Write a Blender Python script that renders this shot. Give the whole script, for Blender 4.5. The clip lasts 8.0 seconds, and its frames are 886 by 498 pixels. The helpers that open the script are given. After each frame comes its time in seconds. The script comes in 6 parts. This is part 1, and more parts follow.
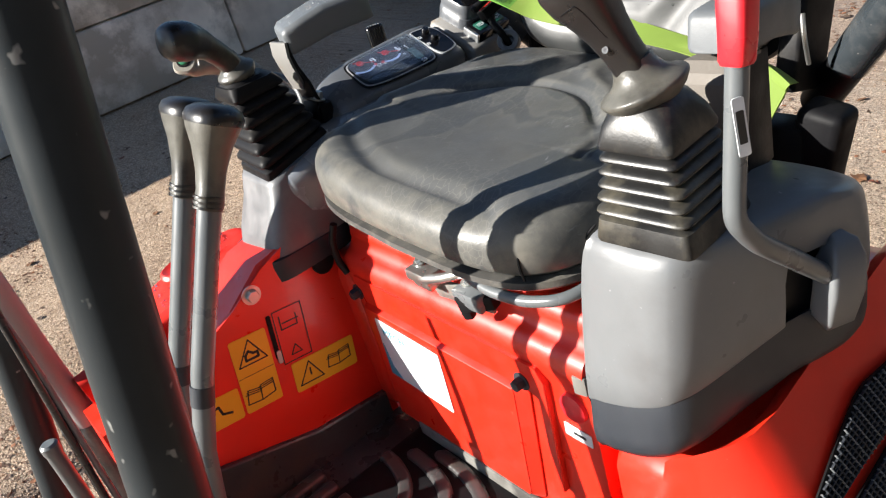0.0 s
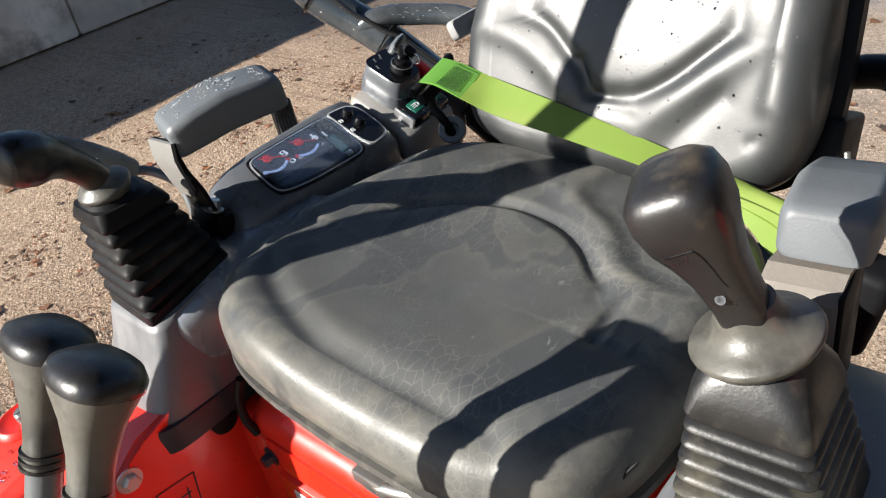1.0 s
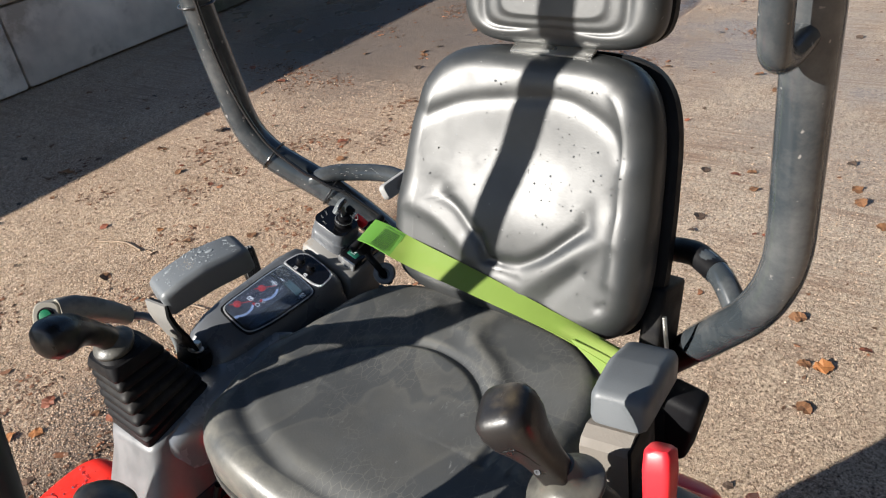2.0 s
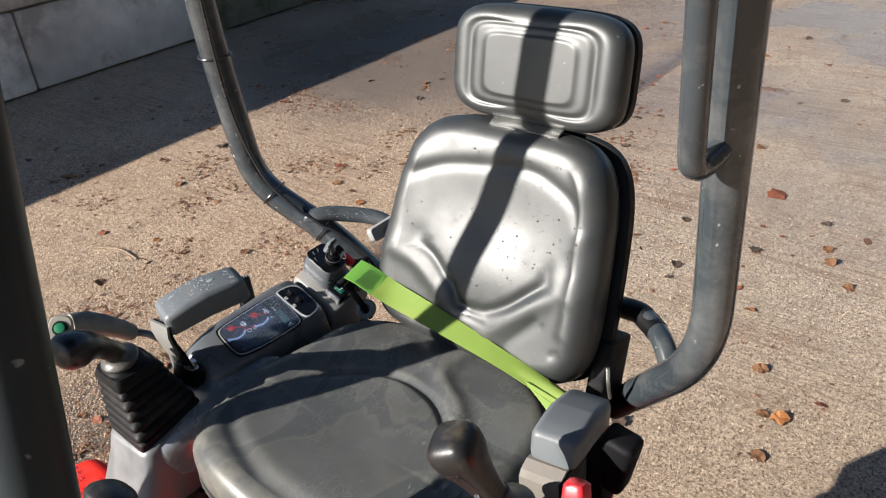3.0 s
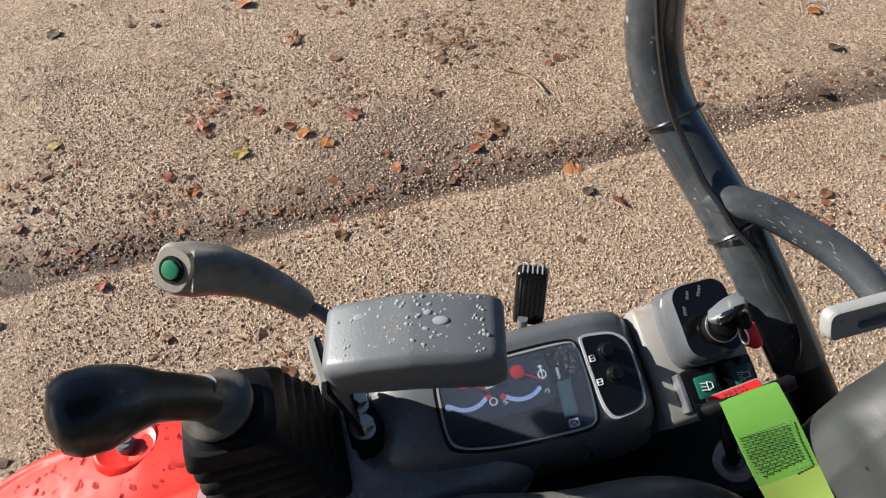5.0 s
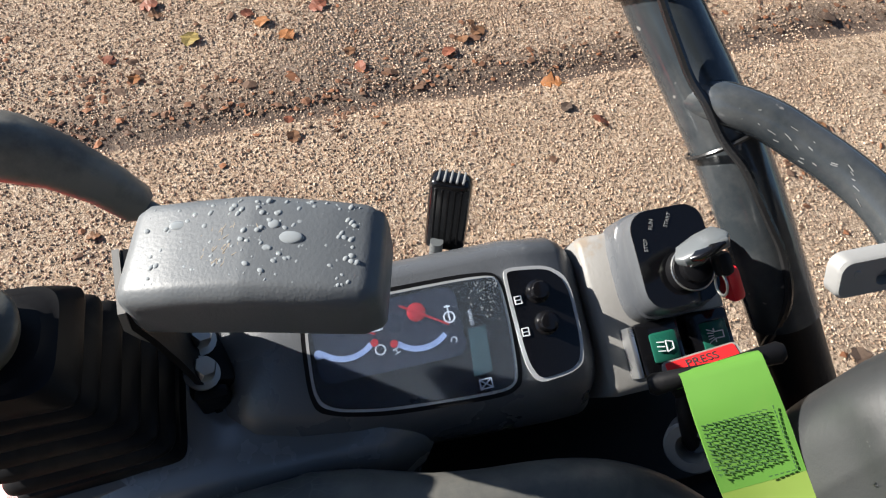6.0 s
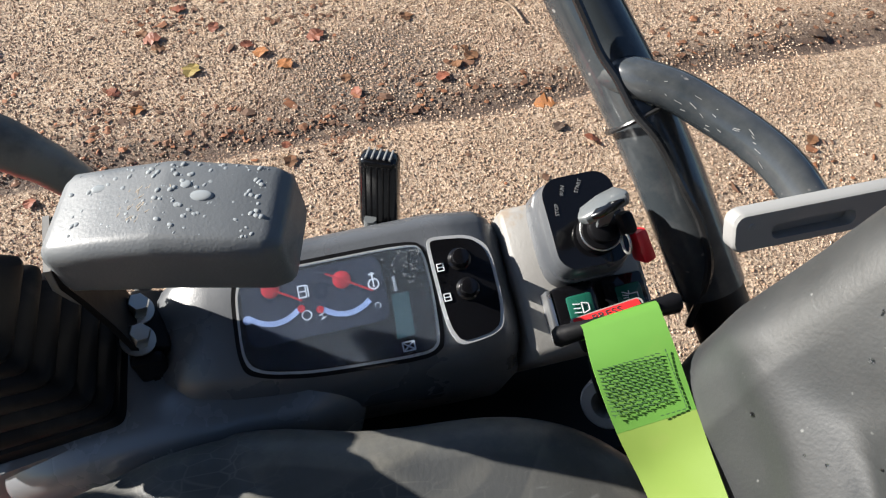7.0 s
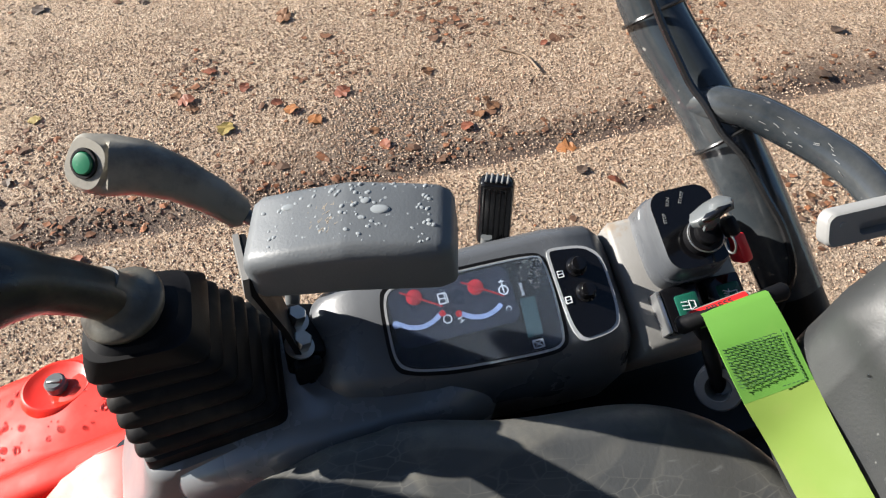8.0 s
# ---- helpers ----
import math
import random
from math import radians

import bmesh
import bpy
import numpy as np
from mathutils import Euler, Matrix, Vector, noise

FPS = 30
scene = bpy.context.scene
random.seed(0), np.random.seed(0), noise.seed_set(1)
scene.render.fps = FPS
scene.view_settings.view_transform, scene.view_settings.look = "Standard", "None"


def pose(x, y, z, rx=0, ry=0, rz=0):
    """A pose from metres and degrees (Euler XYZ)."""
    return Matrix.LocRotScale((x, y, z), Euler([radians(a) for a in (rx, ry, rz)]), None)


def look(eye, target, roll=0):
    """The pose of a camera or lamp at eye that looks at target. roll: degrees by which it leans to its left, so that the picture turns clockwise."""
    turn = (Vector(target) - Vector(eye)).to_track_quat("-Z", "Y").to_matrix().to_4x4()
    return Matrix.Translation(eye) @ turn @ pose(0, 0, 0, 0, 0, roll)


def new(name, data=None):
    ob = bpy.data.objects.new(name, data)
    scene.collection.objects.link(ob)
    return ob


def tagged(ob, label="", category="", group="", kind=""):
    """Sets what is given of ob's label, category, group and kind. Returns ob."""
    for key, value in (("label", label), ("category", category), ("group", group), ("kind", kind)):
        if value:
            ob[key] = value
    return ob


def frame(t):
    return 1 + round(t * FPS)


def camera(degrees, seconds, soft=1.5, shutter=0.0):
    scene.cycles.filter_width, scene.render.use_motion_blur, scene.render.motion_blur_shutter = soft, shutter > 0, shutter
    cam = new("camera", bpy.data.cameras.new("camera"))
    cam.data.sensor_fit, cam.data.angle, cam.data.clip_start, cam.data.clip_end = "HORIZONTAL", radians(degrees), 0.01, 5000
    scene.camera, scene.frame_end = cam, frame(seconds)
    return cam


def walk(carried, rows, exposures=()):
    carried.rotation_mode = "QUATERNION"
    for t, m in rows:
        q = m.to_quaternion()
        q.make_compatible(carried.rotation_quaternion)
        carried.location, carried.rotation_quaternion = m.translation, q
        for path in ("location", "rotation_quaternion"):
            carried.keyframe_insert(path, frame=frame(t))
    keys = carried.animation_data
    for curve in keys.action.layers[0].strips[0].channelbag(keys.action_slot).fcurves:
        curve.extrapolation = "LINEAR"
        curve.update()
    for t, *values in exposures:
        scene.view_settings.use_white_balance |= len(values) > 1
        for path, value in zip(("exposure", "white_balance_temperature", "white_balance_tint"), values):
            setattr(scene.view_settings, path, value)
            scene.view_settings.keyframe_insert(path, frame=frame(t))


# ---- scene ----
cam = camera(58.3, 8.0, soft=1.2)
PATH = [
    (0, (0.708, -0.433, 1.584), (-0.777, 0.494, 0.617), -16.7),
    (0.3, (0.61, -0.399, 1.625), (-0.797, 0.565, 0.58), -15.3),
    (0.5, (0.554, -0.367, 1.636), (-0.79, 0.657, 0.566), -13.7),
    (0.8, (0.47, -0.317, 1.648), (-0.805, 0.793, 0.579), -12.2),
    (1, (0.414, -0.29, 1.66), (-0.804, 0.863, 0.571), -11.4),
    (1.5, (0.434, -0.277, 1.864), (-0.663, 0.909, 0.685), -10.2),
    (2, (0.563, -0.357, 1.93), (-0.572, 0.909, 0.876), -9.6),
    (2.2, (0.612, -0.375, 1.943), (-0.531, 0.926, 0.943), -9.2),
    (3.3, (0.654, -0.42, 2.061), (-0.494, 0.86, 1.04), -3.3),
    (3.5, (0.642, -0.392, 2.07), (-0.555, 0.817, 1.019), -3.7),
    (4, (0.449, -0.17, 2.028), (-0.878, 0.711, 0.819), -5.0),
    (4.5, (0.178, -0.004, 1.955), (-1.172, 0.553, 0.589), -3.4),
    (4.7, (0.086, 0.026, 1.918), (-1.247, 0.482, 0.497), -2.6),
    (5.8, (-0.112, 0.162, 1.708), (-1.219, 0.518, 0.081), 3.9),
    (6, (-0.104, 0.164, 1.705), (-1.201, 0.534, 0.075), 4.5),
    (6.5, (-0.06, 0.183, 1.712), (-1.189, 0.545, 0.102), 3.1),
    (7, (-0.038, 0.213, 1.702), (-1.215, 0.556, 0.121), 1.4),
    (7.5, (-0.016, 0.193, 1.717), (-1.242, 0.514, 0.169), -0.4),
    (8, (0.005, 0.105, 1.738), (-1.273, 0.471, 0.244), -0.7),
]
walk(cam, [(t, look(eye, target, roll)) for t, eye, target, roll in PATH], [(0, 1.48), (1, 1.36), (1.5, 1.2), (2, 1.18), (3.5, 1.25), (4, 1.22), (4.5, 1.08), (6, 1.4), (7, 1.46), (8, 1.40)])

# ---- light ----
SUN_AZ, SUN_EL = 29.0, 24.5          # the sunlight travels 29 degrees to the operator's left of straight back
sd = Vector((math.sin(radians(SUN_AZ)) * math.cos(radians(SUN_EL)), math.cos(radians(SUN_AZ)) * math.cos(radians(SUN_EL)), -math.sin(radians(SUN_EL))))
sun = new("sun", bpy.data.lights.new("sun", "SUN"))
sun.data.energy, sun.data.angle, sun.data.color = 5.0, radians(0.5), (1.0, 0.95, 0.875)
sun.matrix_world = Matrix.Translation((-3, -6, 5)) @ sd.to_track_quat("-Z", "Y").to_matrix().to_4x4()
world = bpy.data.worlds.new("sky")
scene.world = world
world.use_nodes = True
wn = world.node_tree.nodes
sky = wn.new("ShaderNodeTexSky")
sky.sky_type, sky.sun_disc = "NISHITA", False
sky.ozone_density, sky.dust_density = 3.5, 0.4
sky.sun_elevation, sky.sun_rotation = radians(SUN_EL), radians(180 + SUN_AZ)
world.node_tree.links.new(sky.outputs[0], wn["Background"].inputs[0])
wn["Background"].inputs[1].default_value = 0.05


# ---- materials ----
def material(name, color, rough=0.5, metal=0.0, vary=0.15, scale=8.0, bump=0.1, grain=250.0, coat=0.0, second=None,
             second_scale=5.0, second_low=0.5, second_high=0.65, rough_vary=0.12, spec=0.5, fleck=None, fleck_scale=400.0, fleck_at=0.72):
    """A principled surface with soft colour variation, fine relief, and optionally stains and flecks of other colours."""
    m = bpy.data.materials.new(name)
    m.use_nodes = True
    t = m.node_tree
    n, l = t.nodes, t.links
    b = n["Principled BSDF"]
    co = n.new("ShaderNodeTexCoord")
    def noise_node(s, detail=4.0, r=0.55):
        q = n.new("ShaderNodeTexNoise")
        q.inputs["Scale"].default_value, q.inputs["Detail"].default_value, q.inputs["Roughness"].default_value = s, detail, r
        l.new(co.outputs["Object"], q.inputs["Vector"])
        return q
    def mix(kind, fac, a, c):
        x = n.new("ShaderNodeMix")
        x.data_type, x.blend_type = "RGBA", kind
        for sock, v in ((x.inputs[0], fac), (x.inputs[6], a), (x.inputs[7], c)):
            if isinstance(v, bpy.types.NodeSocket):
                l.new(v, sock)
            elif isinstance(v, (int, float)):
                sock.default_value = v
            else:
                sock.default_value = (*v, 1)
        return x.outputs[2]
    def ramp(src, lo, hi):
        x = n.new("ShaderNodeMapRange")
        x.inputs[1].default_value, x.inputs[2].default_value = lo, hi
        l.new(src, x.inputs[0])
        return x.outputs[0]
    large = noise_node(scale)
    dark, light = [c * (1 - vary) for c in color], [min(1, c * (1 + vary)) for c in color]
    col = mix("MIX", ramp(large.outputs[0], 0.3, 0.7), dark, light)
    if second:
        st = noise_node(second_scale, 8.0, 0.65)
        col = mix("MIX", ramp(st.outputs[0], second_low, second_high), col, second)
    if fleck:
        fl = noise_node(fleck_scale, 2.0)
        col = mix("MIX", ramp(fl.outputs[0], fleck_at, fleck_at + 0.05), col, fleck)
    l.new(col, b.inputs["Base Color"])
    fine = noise_node(grain, 5.0)
    rr = n.new("ShaderNodeMapRange")
    rr.inputs[1].default_value, rr.inputs[2].default_value = 0.3, 0.7
    rr.inputs[3].default_value, rr.inputs[4].default_value = max(0.02, rough - rough_vary), min(1, rough + rough_vary)
    l.new(noise_node(scale * 3).outputs[0], rr.inputs[0])
    l.new(rr.outputs[0], b.inputs["Roughness"])
    b.inputs["Metallic"].default_value = metal
    b.inputs["Coat Weight"].default_value = coat
    b.inputs["Coat Roughness"].default_value = 0.08
    b.inputs["Specular IOR Level"].default_value = spec
    if bump:
        bp = n.new("ShaderNodeBump")
        bp.inputs["Strength"].default_value, bp.inputs["Distance"].default_value = bump, 0.002
        l.new(fine.outputs[0], bp.inputs["Height"])
        l.new(bp.outputs[0], b.inputs["Normal"])
    return m


RED = material("red_paint", (0.74, 0.022, 0.008), 0.38, vary=0.06, bump=0.02, coat=0.25, fleck=(0.45, 0.2, 0.15), fleck_scale=90, fleck_at=0.76)
RED_WET = material("red_cover_paint", (0.62, 0.020, 0.011), 0.55, vary=0.08, bump=0.03, coat=0.0, spec=0.22, second=(0.6, 0.03, 0.02), second_scale=40)
VINYL = material("black_vinyl", (0.019, 0.021, 0.022), 0.47, spec=0.85, vary=0.15, scale=6, bump=0.07, grain=480, second=(0.040, 0.041, 0.040), second_scale=7, second_low=0.5, second_high=0.8, rough_vary=0.07, fleck=(0.13, 0.135, 0.13), fleck_scale=130, fleck_at=0.725)
VINYL_WORN = material("worn_dusty_vinyl", (0.084, 0.086, 0.085), 0.38, spec=0.24, vary=0.22, scale=9, bump=0.10, grain=330, second=(0.095, 0.092, 0.083), second_scale=5, second_low=0.45, second_high=0.75, rough_vary=0.08)


def seat_wear(m):
    """Winding water tracks with a crisp rim, dust rubbed onto the ridges, and pale scratches in clusters."""
    n, l = m.node_tree.nodes, m.node_tree.links
    b, co = n["Principled BSDF"], n.new("ShaderNodeTexCoord")
    def nz(s, d=4.0, r=0.55, dist=0.0, stretch=None):
        q = n.new("ShaderNodeTexNoise")
        for k, v in (("Scale", s), ("Detail", d), ("Roughness", r), ("Distortion", dist)):
            q.inputs[k].default_value = v
        if stretch:
            mp = n.new("ShaderNodeMapping")
            mp.inputs["Scale"].default_value, mp.inputs["Rotation"].default_value = stretch, (0, 0, 0.6)
            l.new(co.outputs["Object"], mp.inputs["Vector"])
            l.new(mp.outputs[0], q.inputs["Vector"])
        else:
            l.new(co.outputs["Object"], q.inputs["Vector"])
        return q.outputs[0]
    def rmp(s, lo, hi):
        x = n.new("ShaderNodeMapRange")
        x.inputs[1].default_value, x.inputs[2].default_value = lo, hi
        l.new(s, x.inputs[0])
        return x.outputs[0]
    def op(kind, a, c):
        x = n.new("ShaderNodeMath")
        x.operation = kind
        for i, v in enumerate((a, c)):
            if isinstance(v, (int, float)):
                x.inputs[i].default_value = v
            else:
                l.new(v, x.inputs[i])
        return x.outputs[0]
    def mix(fac, a, c):
        x = n.new("ShaderNodeMix")
        x.data_type = "RGBA"
        l.new(fac, x.inputs[0])
        l.new(a, x.inputs[6])
        x.inputs[7].default_value = (*c, 1)
        return x.outputs[2]
    col = b.inputs["Base Color"].links[0].from_socket
    band = op("ABSOLUTE", op("SUBTRACT", nz(2.7, 3.5, 0.5, 1.2), 0.5), 0.0)
    col = mix(op("MULTIPLY", rmp(band, 0.044, 0.026), 0.40), col, (0.048, 0.053, 0.058))
    col = mix(op("MULTIPLY", op("MULTIPLY", rmp(band, 0.028, 0.036), rmp(band, 0.055, 0.036)), 0.25), col, (0.14, 0.136, 0.122))
    geo = n.new("ShaderNodeNewGeometry")
    col = mix(op("MULTIPLY", rmp(geo.outputs["Pointiness"], 0.503, 0.522), op("MULTIPLY", rmp(nz(18.0, 6.0, 0.7), 0.38, 0.6), 0.6)), col, (0.19, 0.18, 0.15))
    col = mix(op("MULTIPLY", rmp(nz(13.0), 0.52, 0.66), rmp(nz(150.0, 3.0, 0.6, 0.5, (1.0, 0.35, 1.0)), 0.64, 0.74)), col, (0.16, 0.163, 0.16))
    # fine cracks in the grain, in patches
    vr = n.new("ShaderNodeTexVoronoi")
    vr.feature = "DISTANCE_TO_EDGE"
    vr.inputs["Scale"].default_value = 105.0
    mp = n.new("ShaderNodeMapping")
    mp.inputs["Scale"].default_value = (1.0, 0.55, 1.0)
    l.new(co.outputs["Object"], mp.inputs["Vector"])
    l.new(mp.outputs[0], vr.inputs["Vector"])
    col = mix(op("MULTIPLY", op("MULTIPLY", rmp(vr.outputs["Distance"], 0.055, 0.0), rmp(nz(7.0, 4.0), 0.46, 0.60)), 0.55), col, (0.17, 0.165, 0.15))
    l.new(col, b.inputs["Base Color"])


seat_wear(VINYL_WORN)
SHELL = material("black_shell_plastic", (0.006, 0.006, 0.007), 0.52, bump=0.1, spec=0.15)
RUBBER = material("dusty_black_rubber", (0.012, 0.012, 0.012), 0.42, vary=0.2, bump=0.12, second=(0.12, 0.108, 0.08), second_scale=14, second_low=0.50, second_high=0.8)
GRIP = material("worn_grip_rubber", (0.014, 0.013, 0.013), 0.34, vary=0.2, bump=0.1, second=(0.10, 0.08, 0.052), second_scale=13, second_low=0.54, second_high=0.78)
PAD = material("slate_grey_foam", (0.108, 0.118, 0.127), 0.50, vary=0.08, bump=0.12, grain=500)
DARKGREY = material("dark_grey_plastic", (0.028, 0.032, 0.039), 0.45, spec=0.35, vary=0.12, bump=0.1, grain=600)
GREY = material("grey_plastic", (0.145, 0.152, 0.158), 0.38, vary=0.06, bump=0.06, grain=700, second=(0.12, 0.122, 0.125), second_scale=4, fleck=(0.3, 0.3, 0.3), fleck_scale=150, fleck_at=0.735)
BEIGE = material("pale_dusty_plastic", (0.20, 0.195, 0.185), 0.55, vary=0.1, bump=0.1, grain=400, second=(0.2, 0.16, 0.12), second_scale=18, second_low=0.58)
TUBE = material("dark_grey_tube_paint", (0.033, 0.040, 0.046), 0.20, vary=0.15, bump=0.05, grain=120, rough_vary=0.05, coat=0.4, second=(0.11, 0.112, 0.112), second_scale=9, second_low=0.46, second_high=0.75, fleck=(0.22, 0.21, 0.20), fleck_scale=85, fleck_at=0.70)
POST = material("scuffed_slate_post_paint", (0.026, 0.031, 0.034), 0.34, vary=0.2, bump=0.05, grain=60, rough_vary=0.06, second=(0.035, 0.033, 0.03), second_scale=7, second_low=0.6, second_high=0.72, spec=0.14, coat=0.0, fleck=(0.20, 0.20, 0.19), fleck_scale=60, fleck_at=0.69)
# pale tone holds real wear and dust, and sunlight painted on the grips
LITWORNGRIP = material("sunlit_worn_grip_rubber", (0.085, 0.082, 0.070), 0.40, vary=0.3, scale=20, bump=0.14, second=(0.026, 0.025, 0.023), second_scale=12, second_low=0.46, second_high=0.62)
PEDESTAL = material("pedestal_grey_plastic", (0.118, 0.121, 0.126), 0.42, vary=0.08, bump=0.06, second=(0.16, 0.16, 0.165), second_scale=6)
# darker copy of RUBBER: the right gaiter's shade is put into its colour
BLACKRUBBER = material("shade_blackened_rubber", (0.008, 0.008, 0.009), 0.50, vary=0.2, bump=0.06, spec=0.12, second=(0.038, 0.035, 0.030), second_scale=14, second_low=0.52, second_high=0.8)
HOUSING = material("slate_plastic_housing", (0.088, 0.094, 0.103), 0.33, vary=0.1, bump=0.08, grain=600, second=(0.040, 0.045, 0.053), second_scale=6)
BRIDGE = material("smooth_dark_slate_plastic", (0.150, 0.160, 0.175), 0.24, vary=0.1, bump=0.03, grain=600, spec=0.8)
PRESSRED = material("matte_red_button", (0.50, 0.012, 0.015), 0.65, vary=0.05, bump=0.02, spec=0.2)
PALE = material("pale_grey_casting", (0.25, 0.25, 0.245), 0.5, vary=0.1, bump=0.08)
WETFILM = material("clear_wet_bead", (0.26, 0.28, 0.29), 0.05, vary=0.05, bump=0, rough_vary=0.02)
SLEEVE = material("black_tube_sleeve", (0.005, 0.005, 0.006), 0.45, spec=0.25)
HANDLE = material("dusty_grey_grip", (0.22, 0.205, 0.172), 0.45, vary=0.15, bump=0.08, second=(0.10, 0.095, 0.085), second_scale=12)
LEVER = material("grey_lever_paint", (0.115, 0.125, 0.13), 0.34, vary=0.1, bump=0.05, coat=0.1)
STEEL = material("galvanised_steel", (0.5, 0.5, 0.48), 0.35, metal=0.9, vary=0.2, bump=0.1)
RUST = material("rusty_bracket", (0.15, 0.135, 0.118), 0.68, metal=0.0, vary=0.2, bump=0.2, second=(0.25, 0.09, 0.03), second_scale=25, second_low=0.58, second_high=0.66)
BELT = material("lime_webbing", (0.140, 0.215, 0.030), 0.75, vary=0.08, bump=0.10, grain=2200, second=(0.17, 0.225, 0.045), second_scale=12)
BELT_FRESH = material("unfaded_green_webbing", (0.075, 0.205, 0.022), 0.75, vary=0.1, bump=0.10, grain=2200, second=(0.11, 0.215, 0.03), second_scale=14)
REDPLASTIC = material("red_plastic", (0.7, 0.02, 0.03), 0.35, vary=0.05, bump=0.02)
BLACKGLOSS = material("black_glossy_panel", (0.005, 0.005, 0.006), 0.16, vary=0.1, bump=0.02)
CHROME = material("silver_trim", (0.72, 0.73, 0.74), 0.28, metal=0.9, bump=0.03)
SILVER = material("silver_painted_rim", (0.50, 0.51, 0.52), 0.35, metal=0.25, vary=0.06, bump=0.03)
DIRTYTRIM = material("dirty_pale_trim", (0.17, 0.165, 0.15), 0.6, vary=0.35, scale=14, bump=0.15, second=(0.06, 0.055, 0.05), second_scale=12, second_low=0.5)
WHITE = material("white_print", (0.75, 0.76, 0.78), 0.5, vary=0.03, bump=0)
PALEBLUE = material("pale_blue_print", (0.34, 0.42, 0.66), 0.5, vary=0.03, bump=0)
NEEDLE = material("red_needle", (0.42, 0.008, 0.014), 0.4, vary=0.03, bump=0)
BLACKINK = material("black_print", (0.02, 0.02, 0.02), 0.5, vary=0.05, bump=0)
YELLOW = material("yellow_sticker", (0.75, 0.40, 0.015), 0.45, vary=0.05, bump=0.02)
PAPER = material("white_sticker", (0.66, 0.68, 0.70), 0.4, vary=0.03, bump=0.02)
BLUE = material("teal_print", (0.05, 0.25, 0.35), 0.5, vary=0.03, bump=0)
GREENSW = material("dark_green_switch", (0.01, 0.09, 0.06), 0.3, vary=0.05, bump=0)
GREENBTN = material("green_button", (0.010, 0.14, 0.065), 0.35, vary=0.05, bump=0)
LCD = material("lcd_grey_green", (0.030, 0.060, 0.066), 0.25, vary=0.05, bump=0)
DIAL = material("dark_blue_dial", (0.011, 0.015, 0.030), 0.35, vary=0.1, bump=0)
PANGREY = material("dusty_dark_pan", (0.060, 0.058, 0.054), 0.5, vary=0.3, scale=14, bump=0.12, second=(0.14, 0.13, 0.11), second_scale=16, second_low=0.55)
MAT = material("black_floor_mat", (0.042, 0.040, 0.040), 0.32, vary=0.25, bump=0.25, second=(0.06, 0.045, 0.035), second_scale=10)
CABLE = material("black_cable", (0.02, 0.02, 0.021), 0.22)
LEAFS = [material("leaf_%s" % k, c, 0.65, vary=0.35, scale=30, bump=0.2) for k, c in
         (("orange", (0.27, 0.105, 0.03)), ("brown", (0.17, 0.08, 0.035)), ("rust", (0.20, 0.062, 0.03)), ("yellow", (0.26, 0.19, 0.05)), ("dark", (0.07, 0.045, 0.03)))]

glass = bpy.data.materials.new("clear_cover")
glass.use_nodes = True
gb = glass.node_tree.nodes["Principled BSDF"]
gb.inputs["Base Color"].default_value, gb.inputs["Roughness"].default_value = (0.62, 0.72, 0.85, 1), 0.12
gb.inputs["Transmission Weight"].default_value, gb.inputs["IOR"].default_value = 0.965, 1.45
water = bpy.data.materials.new("water")
water.use_nodes = True
wb = water.node_tree.nodes["Principled BSDF"]
wb.inputs["Base Color"].default_value, wb.inputs["Roughness"].default_value = (0.95, 0.97, 1, 1), 0.02
wb.inputs["Transmission Weight"].default_value, wb.inputs["IOR"].default_value = 1.0, 1.33


# ---- building helpers ----
def thing(name, label, category, loc=(0, 0, 0), group="", kind=""):
    e = new(name)
    e.empty_display_size = 0.05
    e.location = loc
    return tagged(e, label, category, group, kind)


def part(name, bm, mat, parent=None, label="", sharp=38):
    bmesh.ops.recalc_face_normals(bm, faces=bm.faces)
    me = bpy.data.meshes.new(name)
    bm.to_mesh(me)
    bm.free()
    me.polygons.foreach_set("use_smooth", [True] * len(me.polygons))
    me.set_sharp_from_angle(angle=radians(sharp))
    me.materials.append(mat)
    ob = new(name, me)
    if parent:
        ob.parent = parent
        if parent.type == "EMPTY":
            ob.matrix_parent_inverse = Matrix.Translation(parent.location).inverted()
    if label:
        ob["label"] = label
    return ob


def merge(bm, tmp, m=None):
    if m is not None:
        bmesh.ops.transform(tmp, matrix=m, verts=tmp.verts)
    ix = {}
    for v in tmp.verts:
        ix[v] = bm.verts.new(v.co)
    for f in tmp.faces:
        bm.faces.new([ix[v] for v in f.verts])
    tmp.free()
    return bm


def box(bm, c, size, rot=(0, 0, 0), bevel=0.003, seg=2, m=None):
    """A box with rounded edges, added to bm; m places it in a frame of its own."""
    t = bmesh.new()
    bmesh.ops.create_cube(t, size=1)
    bmesh.ops.scale(t, vec=size, verts=t.verts)
    if bevel:
        bmesh.ops.bevel(t, geom=list(t.edges), offset=min(bevel, min(size) * 0.49), segments=seg, profile=0.5, affect="EDGES")
    mm = pose(*c, *rot)
    return merge(bm, t, m @ mm if m is not None else mm)


def ring(c, ax, ay, a, b, n=24, p=2.0):
    out = []
    for i in range(n):
        th = 2 * math.pi * i / n
        cs, sn = math.cos(th), math.sin(th)
        out.append(Vector(c) + Vector(ax) * (a * math.copysign(abs(cs) ** (2 / p), cs)) + Vector(ay) * (b * math.copysign(abs(sn) ** (2 / p), sn)))
    return out


